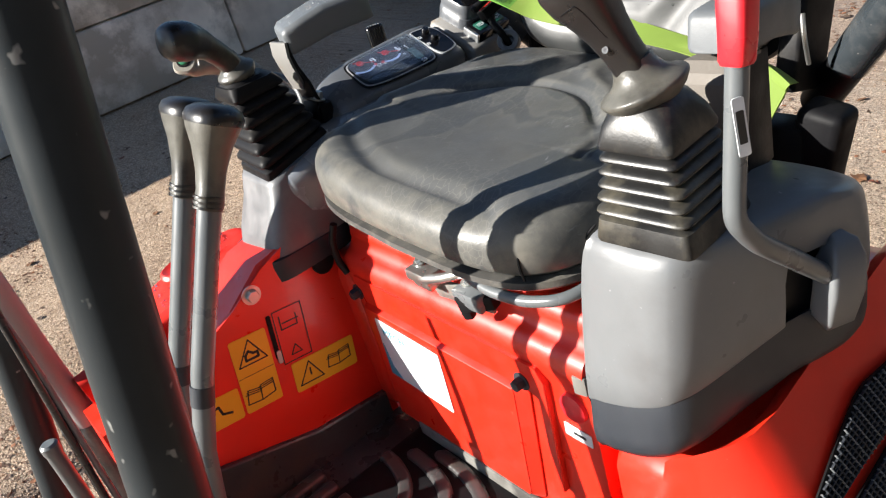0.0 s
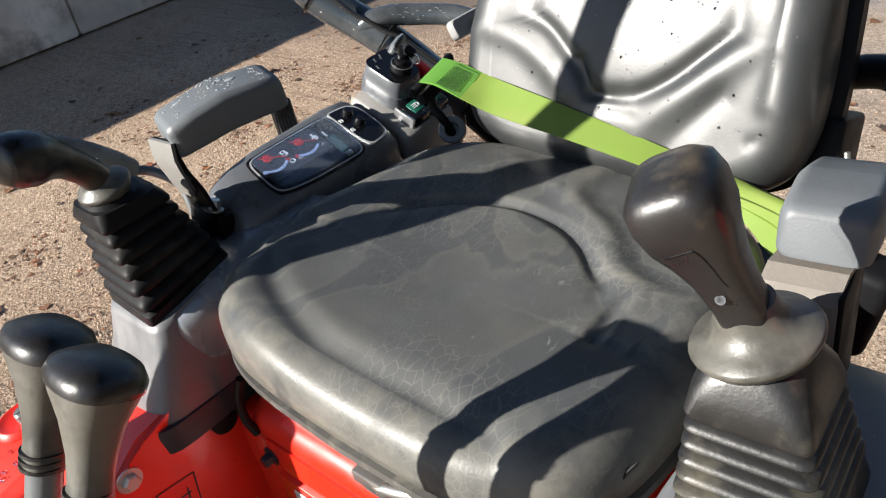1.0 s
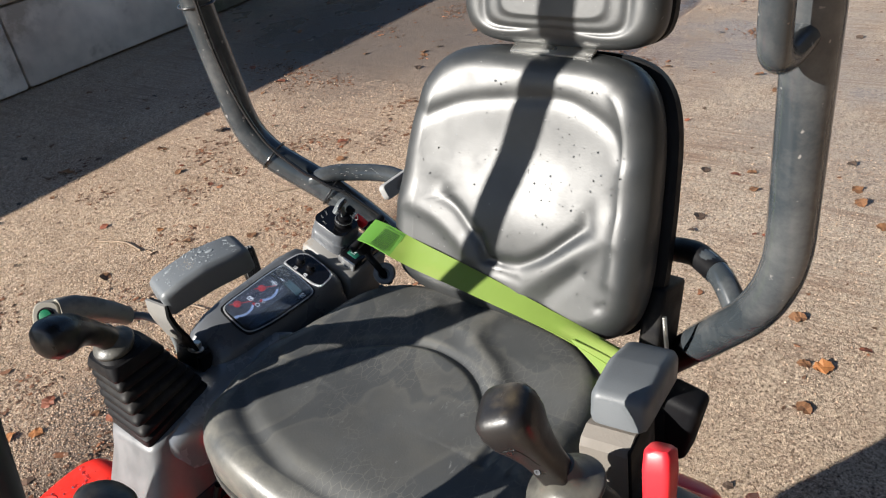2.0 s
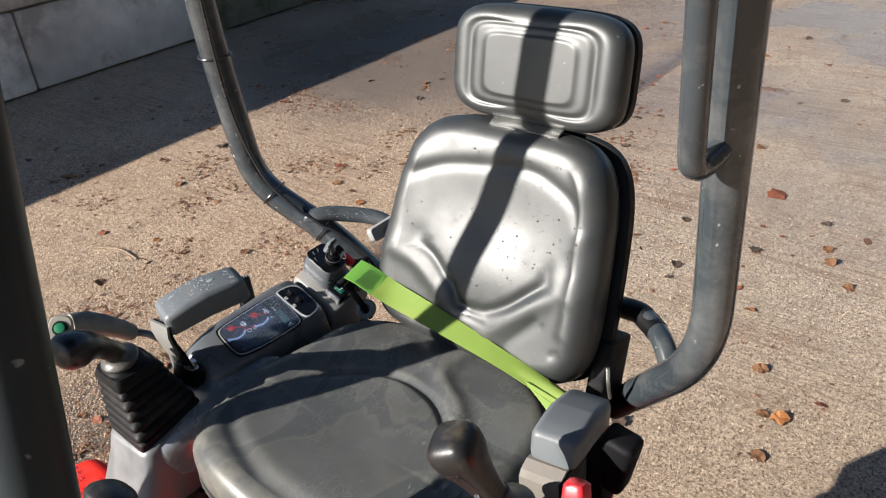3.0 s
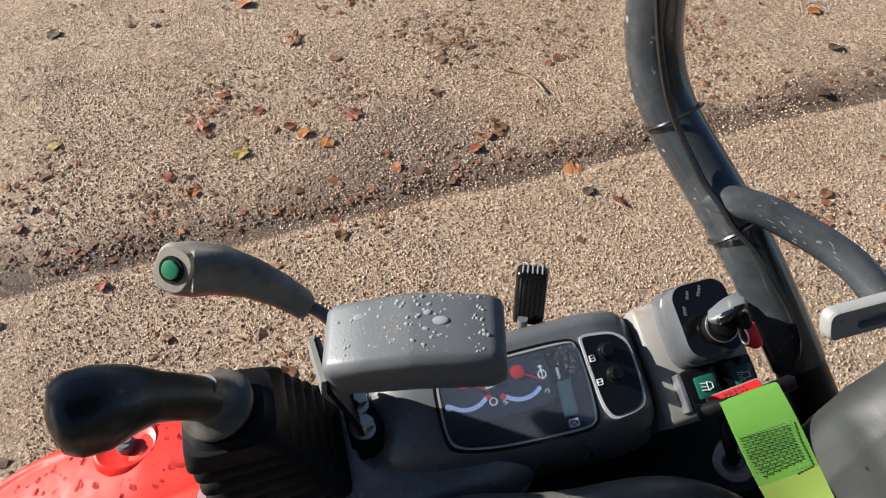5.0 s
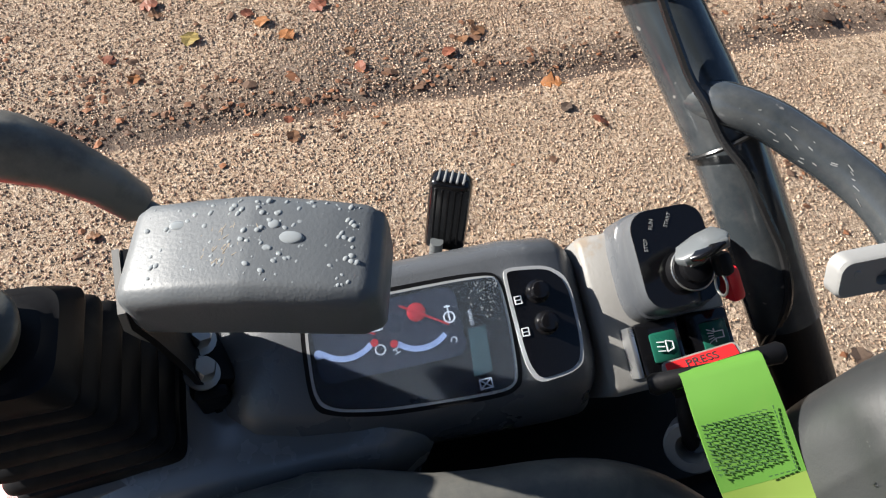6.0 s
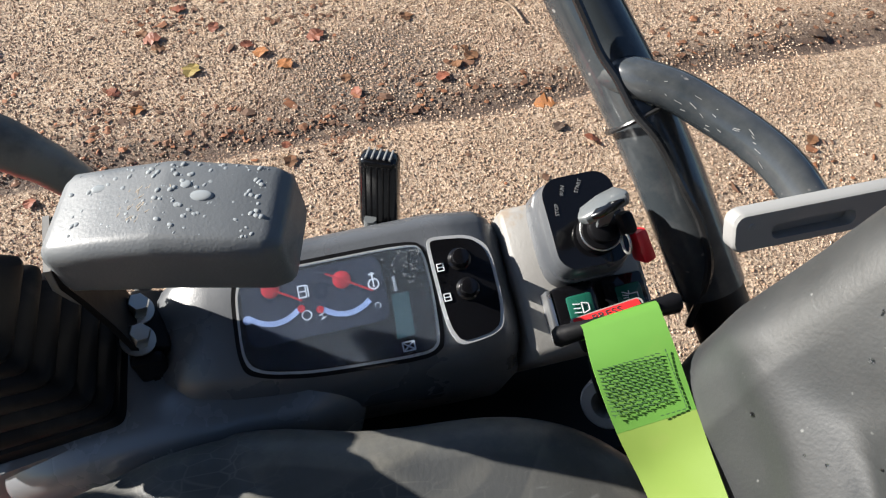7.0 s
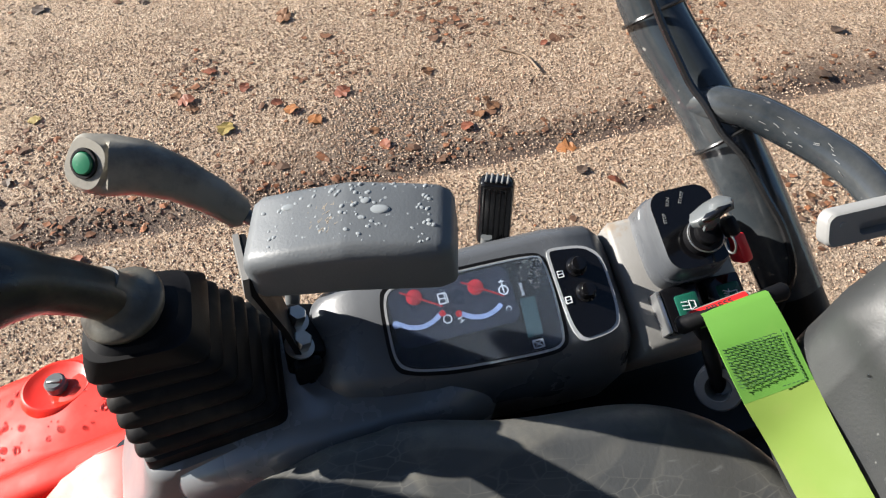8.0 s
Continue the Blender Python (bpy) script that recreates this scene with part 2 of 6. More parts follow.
def loft(bm, rings, cap=True):
    vs = [[bm.verts.new(q) for q in r] for r in rings]
    n = len(vs[0])
    for a, b in zip(vs, vs[1:]):
        for i in range(n):
            bm.faces.new((a[i], a[(i + 1) % n], b[(i + 1) % n], b[i]))
    if cap:
        bm.faces.new(vs[0][::-1])
        bm.faces.new(vs[-1])
    return bm


def spline(pts, per=10):
    """A smooth line through the points."""
    pts = [Vector(q) for q in pts]
    pts = [2 * pts[0] - pts[1]] + pts + [2 * pts[-1] - pts[-2]]
    out = []
    for i in range(1, len(pts) - 2):
        a, b, c, d = pts[i - 1:i + 3]
        for k in range(per):
            t = k / per
            out.append(0.5 * (2 * b + (c - a) * t + (2 * a - 5 * b + 4 * c - d) * t * t + (3 * b - a - 3 * c + d) * t ** 3))
    out.append(pts[-2])
    return out


def rounded(pts, r, per=8):
    """Straight runs with round bends of radius r at the inner points."""
    pts = [Vector(q) for q in pts]
    out = [pts[0]]
    for a, b, c in zip(pts, pts[1:], pts[2:]):
        u, v = (a - b).normalized(), (c - b).normalized()
        d = min(r, (a - b).length * 0.49, (c - b).length * 0.49)
        p0, p1 = b + u * d, b + v * d
        for k in range(per + 1):
            t = k / per
            out.append(p0 * (1 - t) ** 2 + b * 2 * t * (1 - t) + p1 * t * t)
    out.append(pts[-1])
    return out


def tube(bm, line, r, n=20, cap=True):
    """A round bar along a line; r is one radius or one for each point."""
    line = [Vector(q) for q in line]
    rs = r if isinstance(r, (list, tuple)) else [r] * len(line)
    up = Vector((0, 0, 1))
    d0 = (line[1] - line[0]).normalized()
    if abs(d0.dot(up)) > 0.95:
        up = Vector((1, 0, 0))
    ax = d0.cross(up).normalized()
    rings = []
    for i, q in enumerate(line):
        d = (line[min(i + 1, len(line) - 1)] - line[max(i - 1, 0)]).normalized()
        ax = (ax - d * ax.dot(d)).normalized()
        rings.append(ring(q, ax, d.cross(ax), rs[i], rs[i], n))
    return loft(bm, rings, cap)


def section(bm, line, sizes, side, n=28, p=2.5):
    """A lofted body along a line: sizes are (half width, half depth) at each point, side the width's direction."""
    line = [Vector(q) for q in line]
    rings = []
    for i, q in enumerate(line):
        d = (line[min(i + 1, len(line) - 1)] - line[max(i - 1, 0)]).normalized()
        ax = Vector(side)
        ax = (ax - d * ax.dot(d)).normalized()
        rings.append(ring(q, ax, d.cross(ax), sizes[i][0], sizes[i][1], n, p))
    return loft(bm, rings)


def groove(pts, amp, width):
    """A crease (amp below 0) or a ridge along a smooth line of plan points."""
    s = np.array([(q.x, q.y) for q in spline([(x, y, 0) for x, y in pts], 8)])
    def f(x, y):
        a, b = s[:-1], s[1:]
        ab = b - a
        t = np.clip((((x - a[:, 0]) * ab[:, 0] + (y - a[:, 1]) * ab[:, 1]) / (ab ** 2).sum(1)), 0, 1)
        d2 = ((a + ab * t[:, None] - np.array((x, y))) ** 2).sum(1).min()
        return amp * math.exp(-d2 / width ** 2)
    return f


def pillow(bm, m, outline, roll, thick, height, nr=40, na=120, under=0.8):
    """A stuffed cushion: outline(angle) gives the plan, height(x, y) the relief of its face, roll the rounding of its rim."""
    rings = []
    edge = [Vector(outline(2 * math.pi * i / na)) for i in range(na)]
    c = sum(edge, Vector((0, 0))) / na
    inner = [q + (c - q).normalized() * roll for q in edge]
    for k in range(1, nr + 1):
        s = k / nr
        rings.append([Vector((*(c + (q - c) * s), height(*(c + (q - c) * s)))) for q in inner])
    base = rings[-1]
    for k in range(1, 9):
        a = math.pi / 2 * k / 8
        rings.append([Vector((*(q + (e - q) * math.sin(a)), z.z - roll * (1 - math.cos(a)))) for q, e, z in zip(inner, edge, base)])
    rings.append([Vector((*e, -thick * under)) for e in edge])
    rings.append([Vector((*(e + (c - e) * 0.06), -thick)) for e in edge])
    vs = [[bm.verts.new(m @ q) for q in r] for r in rings]
    mid = bm.verts.new(m @ Vector((*c, height(*c))))
    for i in range(na):
        bm.faces.new((mid, vs[0][i], vs[0][(i + 1) % na]))
    for a, b in zip(vs, vs[1:]):
        for i in range(na):
            bm.faces.new((a[i], b[i], b[(i + 1) % na], a[(i + 1) % na]))
    bm.faces.new(vs[-1])
    return bm


def frame_of(o, x, y):
    """A frame at o with the given x and y directions."""
    x, y = Vector(x).normalized(), Vector(y)
    z = x.cross(y).normalized()
    y = z.cross(x)
    return Matrix(((x.x, y.x, z.x, o[0]), (x.y, y.y, z.y, o[1]), (x.z, y.z, z.z, o[2]), (0, 0, 0, 1)))


def bolt(parent, c, n, r=0.009, h=0.008, name="bolt", mat=None):
    """A hexagon bolt head on a washer, facing along n."""
    bm = bmesh.new()
    n = Vector(n).normalized()
    ax = n.orthogonal().normalized()
    ay = n.cross(ax)
    c = Vector(c)
    loft(bm, [ring(c, ax, ay, r * 1.5, r * 1.5, 20), ring(c + n * 0.002, ax, ay, r * 1.5, r * 1.5, 20)])
    loft(bm, [ring(c + n * 0.002, ax, ay, r, r, 6), ring(c + n * h * 0.85, ax, ay, r, r, 6), ring(c + n * h, ax, ay, r * 0.85, r * 0.85, 6)])
    return part(name, bm, mat or STEEL, parent, sharp=30)


def plate(bm, m, outline, t=0.002, bevel=0):
    """A flat plate of thickness t with the given plan outline in the frame m."""
    a = [bm.verts.new(m @ Vector((x, y, 0))) for x, y in outline]
    b = [bm.verts.new(m @ Vector((x, y, t))) for x, y in outline]
    n = len(a)
    bm.faces.new(a[::-1])
    bm.faces.new(b)
    for i in range(n):
        bm.faces.new((a[i], a[(i + 1) % n], b[(i + 1) % n], b[i]))
    return bm


def rrect(w, h, r=0.005, n=5, cx=0, cy=0):
    out = []
    for k, (sx, sy) in enumerate(((1, 1), (-1, 1), (-1, -1), (1, -1))):
        for i in range(n + 1):
            a = math.pi / 2 * (k + i / n)
            out.append((cx + sx * (w / 2 - r) + r * math.cos(a), cy + sy * (h / 2 - r) + r * math.sin(a)))
    return out


def softened(pts, times=3):
    """The closed outline with its corners cut to curves."""
    for _ in range(times):
        pts = [q for i in range(len(pts)) for a, b in ((pts[i], pts[(i + 1) % len(pts)]),)
               for q in ((a[0] * 0.8 + b[0] * 0.2, a[1] * 0.8 + b[1] * 0.2), (a[0] * 0.2 + b[0] * 0.8, a[1] * 0.2 + b[1] * 0.8))]
    return pts


def stroke(bm, m, pts, w, t=0.0006):
    """Printed line of width w through plan points in frame m."""
    for (x0, y0), (x1, y1) in zip(pts, pts[1:]):
        d = Vector((x1 - x0, y1 - y0))
        if d.length < 1e-6:
            continue
        nrm = Vector((-d.y, d.x)).normalized() * w / 2
        e = d.normalized() * w * 0.3
        plate(bm, m, [(x0 - e.x + nrm.x, y0 - e.y + nrm.y), (x0 - e.x - nrm.x, y0 - e.y - nrm.y), (x1 + e.x - nrm.x, y1 + e.y - nrm.y), (x1 + e.x + nrm.x, y1 + e.y + nrm.y)], t)
    return bm


def drops(name, parent, seed, count, place, sizes, mat=None):
    """Small domes of water; place(rng) gives a point and the outward normal, sizes the radii to choose from."""
    rng = random.Random(seed)
    bm = bmesh.new()
    for k in range(count):
        q, n = place(rng)
        q, n = Vector(q), Vector(n).normalized()
        r = rng.choice(sizes)
        ax = n.orthogonal().normalized()
        ay = n.cross(ax)
        e = rng.uniform(0.8, 1.25)
        loft(bm, [ring(q + n * (r * hh), ax, ay, r * kk * e, r * kk / e, 12) for kk, hh in ((1, -0.15), (0.97, 0.12), (0.82, 0.34), (0.5, 0.5), (0.15, 0.55))])
    return tagged(part(name, bm, mat or water, parent, sharp=80), kind="stuff")


def words(name, text, m, size, mat, parent, align="CENTER"):
    """Raised print with the built-in letters, turned into a mesh."""
    cu = bpy.data.curves.new(name, "FONT")
    cu.body, cu.size, cu.extrude, cu.align_x, cu.align_y = text, size, 0.0002, align, "CENTER"
    cu.resolution_u = 3
    tmp = new(name + "_tmp", cu)
    me = bpy.data.meshes.new_from_object(tmp.evaluated_get(bpy.context.evaluated_depsgraph_get()))
    bpy.data.objects.remove(tmp)
    me.transform(m)
    me.materials.clear()
    me.materials.append(mat)
    ob = new(name, me)
    ob.parent = parent
    if parent.type == "EMPTY":
        ob.matrix_parent_inverse = Matrix.Translation(parent.location).inverted()
    return ob


# ---- ground, gully and wall ----
def ground_height(x, y):
    z = 0.006 * noise.noise((x * 1.3, y * 1.3, 0)) + 0.003 * noise.noise((x * 6, y * 6, 3))
    c = -1.80 + 0.03 * noise.noise((0, y * 0.8, 7))
    z -= 0.020 * math.exp(-((x - c + 0.045) / 0.05) ** 2) * (0.8 + 0.5 * noise.noise((1, y * 2.2, 4)))
    z += 0.008 * min(1, max(0, (x - c) / 0.05 + 0.5))
    return z - 0.010


def axis(lo, hi, step, far):
    a = list(np.arange(lo, hi, step))
    d, k, m = step, hi, []
    while k < far:
        m.append(k)
        d *= 1.35
        k += d
    n, d, k = [], step, lo - step
    while k > -far:
        n.append(k)
        d *= 1.35
        k -= d
    return n[::-1] + a + m


GX, GY = axis(-3.4, 0.9, 0.03, 900), axis(-0.9, 3.6, 0.03, 900)
gm = bpy.data.meshes.new("ground")
gv = [(x, y, ground_height(x, y) if abs(x) < 12 and abs(y) < 12 else -0.01) for y in GY for x in GX]
nx = len(GX)
gm.from_pydata(gv, [], [(j * nx + i, j * nx + i + 1, (j + 1) * nx + i + 1, (j + 1) * nx + i) for j in range(len(GY) - 1) for i in range(nx - 1)])
gm.polygons.foreach_set("use_smooth", [True] * len(gm.polygons))


def ground_material():
    m = bpy.data.materials.new("gritty_concrete")
    m.use_nodes = True
    n, l = m.node_tree.nodes, m.node_tree.links
    b = n["Principled BSDF"]
    co = n.new("ShaderNodeTexCoord")
    def nz(s, d=6.0, r=0.6):
        q = n.new("ShaderNodeTexNoise")
        q.inputs["Scale"].default_value, q.inputs["Detail"].default_value, q.inputs["Roughness"].default_value = s, d, r
        l.new(co.outputs["Object"], q.inputs["Vector"])
        return q.outputs[0]
    def rmp(src, lo, hi):
        x = n.new("ShaderNodeMapRange")
        x.inputs[1].default_value, x.inputs[2].default_value = lo, hi
        l.new(src, x.inputs[0])
        return x.outputs[0]
    def mix(f, a, c):
        x = n.new("ShaderNodeMix")
        x.data_type = "RGBA"
        for sock, v in ((x.inputs[0], f), (x.inputs[6], a), (x.inputs[7], c)):
            if isinstance(v, bpy.types.NodeSocket):
                l.new(v, sock)
            else:
                sock.default_value = v if isinstance(v, float) else (*v, 1)
        return x.outputs[2]
    def op(kind, a, c, d=None):
        x = n.new("ShaderNodeMath")
        x.operation = kind
        for i, v in enumerate((a, c, d)):
            if v is None:
                continue
            if isinstance(v, bpy.types.NodeSocket):
                l.new(v, x.inputs[i])
            else:
                x.inputs[i].default_value = v
        return x.outputs[0]
    base = mix(rmp(nz(0.9), 0.35, 0.65), (0.42, 0.278, 0.172), (0.55, 0.388, 0.255))
    sx = n.new("ShaderNodeSeparateXYZ")
    l.new(co.outputs["Object"], sx.inputs[0])
    off = op("ADD", op("ADD", sx.outputs[0], 1.80), op("MULTIPLY_ADD", nz(2.6, 6.0, 0.6), 0.13, -0.065))
    grey = op("MULTIPLY", rmp(off, 0.0, 0.9), rmp(sx.outputs[1], 0.9, 2.6))
    base = mix(op("MULTIPLY", grey, 0.85), base, (0.49, 0.42, 0.34))
    base = mix(rmp(nz(4.0, 8.0, 0.7), 0.50, 0.72), base, (0.25, 0.150, 0.094))
    base = mix(rmp(nz(14.0, 8.0, 0.7), 0.60, 0.72), base, (0.17, 0.105, 0.07))
    vo = n.new("ShaderNodeTexVoronoi")
    vo.inputs["Scale"].default_value = 170.0
    l.new(co.outputs["Object"], vo.inputs["Vector"])
    sp_ = n.new("ShaderNodeSeparateXYZ")
    l.new(vo.outputs["Color"], sp_.inputs[0])
    base = mix(op("MULTIPLY", rmp(nz(2.2, 5.0), 0.28, 0.50), rmp(sp_.outputs[0], 0.45, 0.85)), base, (0.70, 0.54, 0.395))
    base = mix(rmp(sp_.outputs[1], 0.66, 0.96), base, (0.17, 0.108, 0.070))
    base = mix(rmp(nz(90.0, 6.0, 0.75), 0.53, 0.62), base, (0.100, 0.062, 0.042))
    base = mix(rmp(nz(60.0, 6.0, 0.75), 0.55, 0.63), base, (0.80, 0.64, 0.48))
    base = mix(rmp(nz(150.0, 6.0, 0.8), 0.55, 0.64), base, (0.78, 0.61, 0.44))
    base = mix(rmp(nz(28.0, 8.0, 0.75), 0.57, 0.66), base, (0.18, 0.108, 0.068))
    # darker damp dirt in the joint, ending at the slab's edge
    wob = op("MULTIPLY_ADD", nz(3.0, 8.0, 0.65), 0.40, -0.20)
    band = op("MULTIPLY", rmp(off, 0.010, -0.014), rmp(op("ADD", off, wob), -0.26, -0.05))
    base = mix(band, base, (0.095, 0.062, 0.045))
    # dark wet gravel gathered beside the joint
    px_, py_ = op("MULTIPLY", op("ADD", sx.outputs[0], 2.10), 3.6), op("MULTIPLY", op("ADD", sx.outputs[1], -0.55), 2.6)
    rr_ = op("ADD", op("MULTIPLY", px_, px_), op("MULTIPLY", py_, py_))
    base = mix(op("MULTIPLY", rmp(op("ADD", rr_, nz(6.0, 8.0, 0.7)), 1.5, 0.7), rmp(nz(70.0, 6.0, 0.8), 0.40, 0.52)), base, (0.105, 0.085, 0.072))
    # mottling by damp dirt and by washed sand
    base = mix(op("MULTIPLY", rmp(nz(17.0, 9.0, 0.8), 0.53, 0.64), 0.42), base, (0.17, 0.115, 0.080))
    base = mix(op("MULTIPLY", rmp(nz(29.0, 8.0, 0.8), 0.54, 0.66), 0.40), base, (0.66, 0.50, 0.36))
    # lines left by the broom, across the slab
    mp = n.new("ShaderNodeMapping")
    mp.inputs["Scale"].default_value = (1.2, 60.0, 1.0)
    mp.inputs["Rotation"].default_value = (0, 0, radians(-7))
    l.new(co.outputs["Object"], mp.inputs["Vector"])
    bro = n.new("ShaderNodeTexNoise")
    bro.inputs["Scale"].default_value, bro.inputs["Detail"].default_value = 1.0, 4.0
    l.new(mp.outputs[0], bro.inputs["Vector"])
    base = mix(op("MULTIPLY", op("MULTIPLY", rmp(bro.outputs[0], 0.48, 0.62), rmp(nz(0.8, 3.0), 0.40, 0.56)), rmp(sx.outputs[1], 1.3, 2.8)), base, (0.27, 0.175, 0.118))
    # damp patches farther back, with soft tree shade painted into their dark tone
    damp_shade = op("MULTIPLY", rmp(nz(0.55, 5.0), 0.34, 0.54), rmp(sx.outputs[1], 2.1, 4.2))
    base = mix(op("MULTIPLY", damp_shade, 0.62), base, (0.125, 0.105, 0.095))
    # oval patch of wet concrete, darkened further to paint in soft tree shade
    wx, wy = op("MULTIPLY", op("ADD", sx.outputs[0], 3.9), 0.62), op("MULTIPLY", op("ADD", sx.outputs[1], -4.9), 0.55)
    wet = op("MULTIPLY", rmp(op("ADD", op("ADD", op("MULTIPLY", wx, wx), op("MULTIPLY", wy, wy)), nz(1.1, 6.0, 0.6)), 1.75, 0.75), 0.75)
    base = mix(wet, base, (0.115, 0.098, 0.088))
    damp_shade = op("MAXIMUM", damp_shade, wet)
    l.new(base, b.inputs["Base Color"])
    rg = n.new("ShaderNodeMapRange")
    rg.inputs[3].default_value, rg.inputs[4].default_value = 0.8, 0.20
    l.new(damp_shade, rg.inputs[0])
    l.new(rg.outputs[0], b.inputs["Roughness"])
    bp = n.new("ShaderNodeBump")
    bp.inputs["Strength"].default_value, bp.inputs["Distance"].default_value = 0.9, 0.008
    hs_ = n.new("ShaderNodeMath")
    hs_.operation = "MULTIPLY_ADD"
    hs_.inputs[1].default_value = -0.35
    l.new(vo.outputs["Distance"], hs_.inputs[0])
    l.new(op("MULTIPLY_ADD", nz(60.0, 10.0, 0.8), 3.0, nz(260.0, 4.0, 0.7)), hs_.inputs[2])
    l.new(op("MULTIPLY_ADD", bro.outputs[0], op("MULTIPLY_ADD", rmp(sx.outputs[1], 1.3, 2.8), 1.2, 0.3), hs_.outputs[0]), bp.inputs["Height"])
    l.new(op("MULTIPLY_ADD", damp_shade, -0.75, 0.9), bp.inputs["Strength"])
    l.new(bp.outputs[0], b.inputs["Normal"])
    return m


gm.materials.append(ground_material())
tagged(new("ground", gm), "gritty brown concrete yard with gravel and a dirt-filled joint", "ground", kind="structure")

# gravel lying on the yard
STONE = material("gravel_stones", (0.40, 0.34, 0.28), 0.75, vary=0.2, scale=60, bump=0.2)
sn, sl_ = STONE.node_tree.nodes, STONE.node_tree.links
geo, cr = sn.new("ShaderNodeNewGeometry"), sn.new("ShaderNodeValToRGB")
sl_.new(geo.outputs["Random Per Island"], cr.inputs[0])
cr.color_ramp.elements[0].color, cr.color_ramp.elements[1].color = (0.22, 0.142, 0.092, 1), (0.70, 0.55, 0.41, 1)
el = cr.color_ramp.elements.new(0.55)
el.color = (0.43, 0.285, 0.185, 1)
sl_.new(cr.outputs[0], sn["Principled BSDF"].inputs["Base Color"])
rng = random.Random(4)
sv, sf = [], []
for k in range(74000):
    if k < 7000:
        x, y = rng.gauss(-1.9, 0.22), rng.uniform(-0.9, 3.5)
        if k < 3200:
            x, y = rng.gauss(-2.15, 0.16), rng.gauss(0.55, 0.28)
    else:
        x, y = rng.uniform(-3.4, 0.9), rng.uniform(-0.9, 3.6)
        if k % 3:
            x, y = rng.uniform(-2.9, -0.7), rng.uniform(-0.7, 2.0)
    if k >= 62000:
        x, y = rng.uniform(-5.2, -2.0), rng.uniform(-1.6, 3.6)
    r = rng.uniform(0.0018, 0.0048) * (1.3 if rng.random() < 0.12 or k >= 62000 else 1)
    z, o = ground_height(x, y), len(sv)
    a = rng.uniform(0, 6.28)
    ca, sa = math.cos(a), math.sin(a)
    e, h = rng.uniform(0.6, 1.0), rng.uniform(0.5, 0.9)
    for px, py, pz in ((1, 0, 0), (0.2, e, 0.1), (-1, 0.1, 0), (0, -e, 0.05), (0.1, 0, h), (0, 0, -h)):
        sv.append((x + r * (px * ca - py * sa), y + r * (px * sa + py * ca), z + r * (0.35 + pz)))
    for q in ((0, 1, 4), (1, 2, 4), (2, 3, 4), (3, 0, 4), (1, 0, 5), (2, 1, 5), (3, 2, 5), (0, 3, 5)):
        sf.append(tuple(o + i for i in q))
sm_ = bpy.data.meshes.new("gravel")
sm_.from_pydata(sv, [], sf)
sm_.materials.append(STONE)
tagged(new("gravel", sm_), "loose pale and brown gravel scattered on the yard", "gravel", kind="stuff")

# fallen leaves
def leaf_mesh(seed):
    r = random.Random(seed)
    bm = bmesh.new()
    n = 7
    pts = []
    for side in (1, -1):
        for i in range(n):
            t = i / (n - 1)
            pts.append((t, side * math.sin(math.pi * t) ** 0.8 * (0.3 + 0.1 * r.random()) * (1 + 0.35 * (i % 2))))
    mid = [bm.verts.new((i / (n - 1) - 0.5, 0, 0.06 * math.sin(math.pi * i / (n - 1)))) for i in range(n)]
    for k, side in ((0, 1), (n, -1)):
        ed = [bm.verts.new((x - 0.5, y, 0.02 + abs(y) * r.uniform(0.0, 0.4))) for x, y in pts[k + 1:k + n - 1]]
        line = [mid[0]] + ed + [mid[-1]]
        for i in range(n - 1):
            f = [mid[i], mid[i + 1], line[i + 1], line[i]]
            f = [v for j, v in enumerate(f) if v not in f[:j]]
            if len(f) > 2:
                bm.faces.new(f if side < 0 else f[::-1])
    stem = [bm.verts.new(q) for q in ((-0.5, 0.012, 0.0), (-0.5, -0.012, 0.0), (-0.8, 0.0, 0.03))]
    bm.faces.new(stem)
    me = bpy.data.meshes.new("fallen_leaf")
    bm.to_mesh(me)
    bm.free()
    me.materials.append(LEAFS[seed % 5])
    return me


leaf_meshes = [leaf_mesh(i) for i in range(10)]
placed = [(-2.23, -0.02, 0.07, 3), (-2.19, 0.28, 0.06, 0), (-2.88, 0.28, 0.07, 1), (-2.31, 0.40, 0.07, 2), (-1.80, 1.05, 0.07, 0), (-2.93, 1.06, 0.07, 1),
          (-0.43, 3.59, 0.12, 2), (-4.37, 1.69, 0.12, 0), (-2.82, 1.47, 0.06, 1), (-2.52, 1.66, 0.06, 1), (-4.12, 3.36, 0.1, 2), (-2.38, 2.39, 0.06, 0),
          (-3.19, 0.12, 0.07, 0), (-2.47, -0.65, 0.05, 3), (-4.0, 2.18, 0.08, 1), (-3.85, 2.54, 0.1, 4), (-1.99, 0.48, 0.05, 2), (-2.05, 0.83, 0.05, 1), (0.15, 1.9, 0.07, 0), (-0.33, 2.98, 0.07, 4), (-2.08, -0.2, 0.05, 0),
          (-2.42, -0.14, 0.07, 2), (-2.32, 0.17, 0.05, 2), (-2.27, 0.21, 0.06, 0), (-2.18, -0.27, 0.05, 2), (-2.44, 0.07, 0.05, 7), (-2.07, 0.46, 0.05, 1), (-2.00, 0.77, 0.06, 2), (-2.08, 0.89, 0.06, 6), (-1.75, -0.50, 0.05, 2), (-2.37, -0.12, 0.05, 6), (-2.46, -0.17, 0.05, 1), (-2.57, -0.04, 0.05, 2)]
rng = random.Random(11)
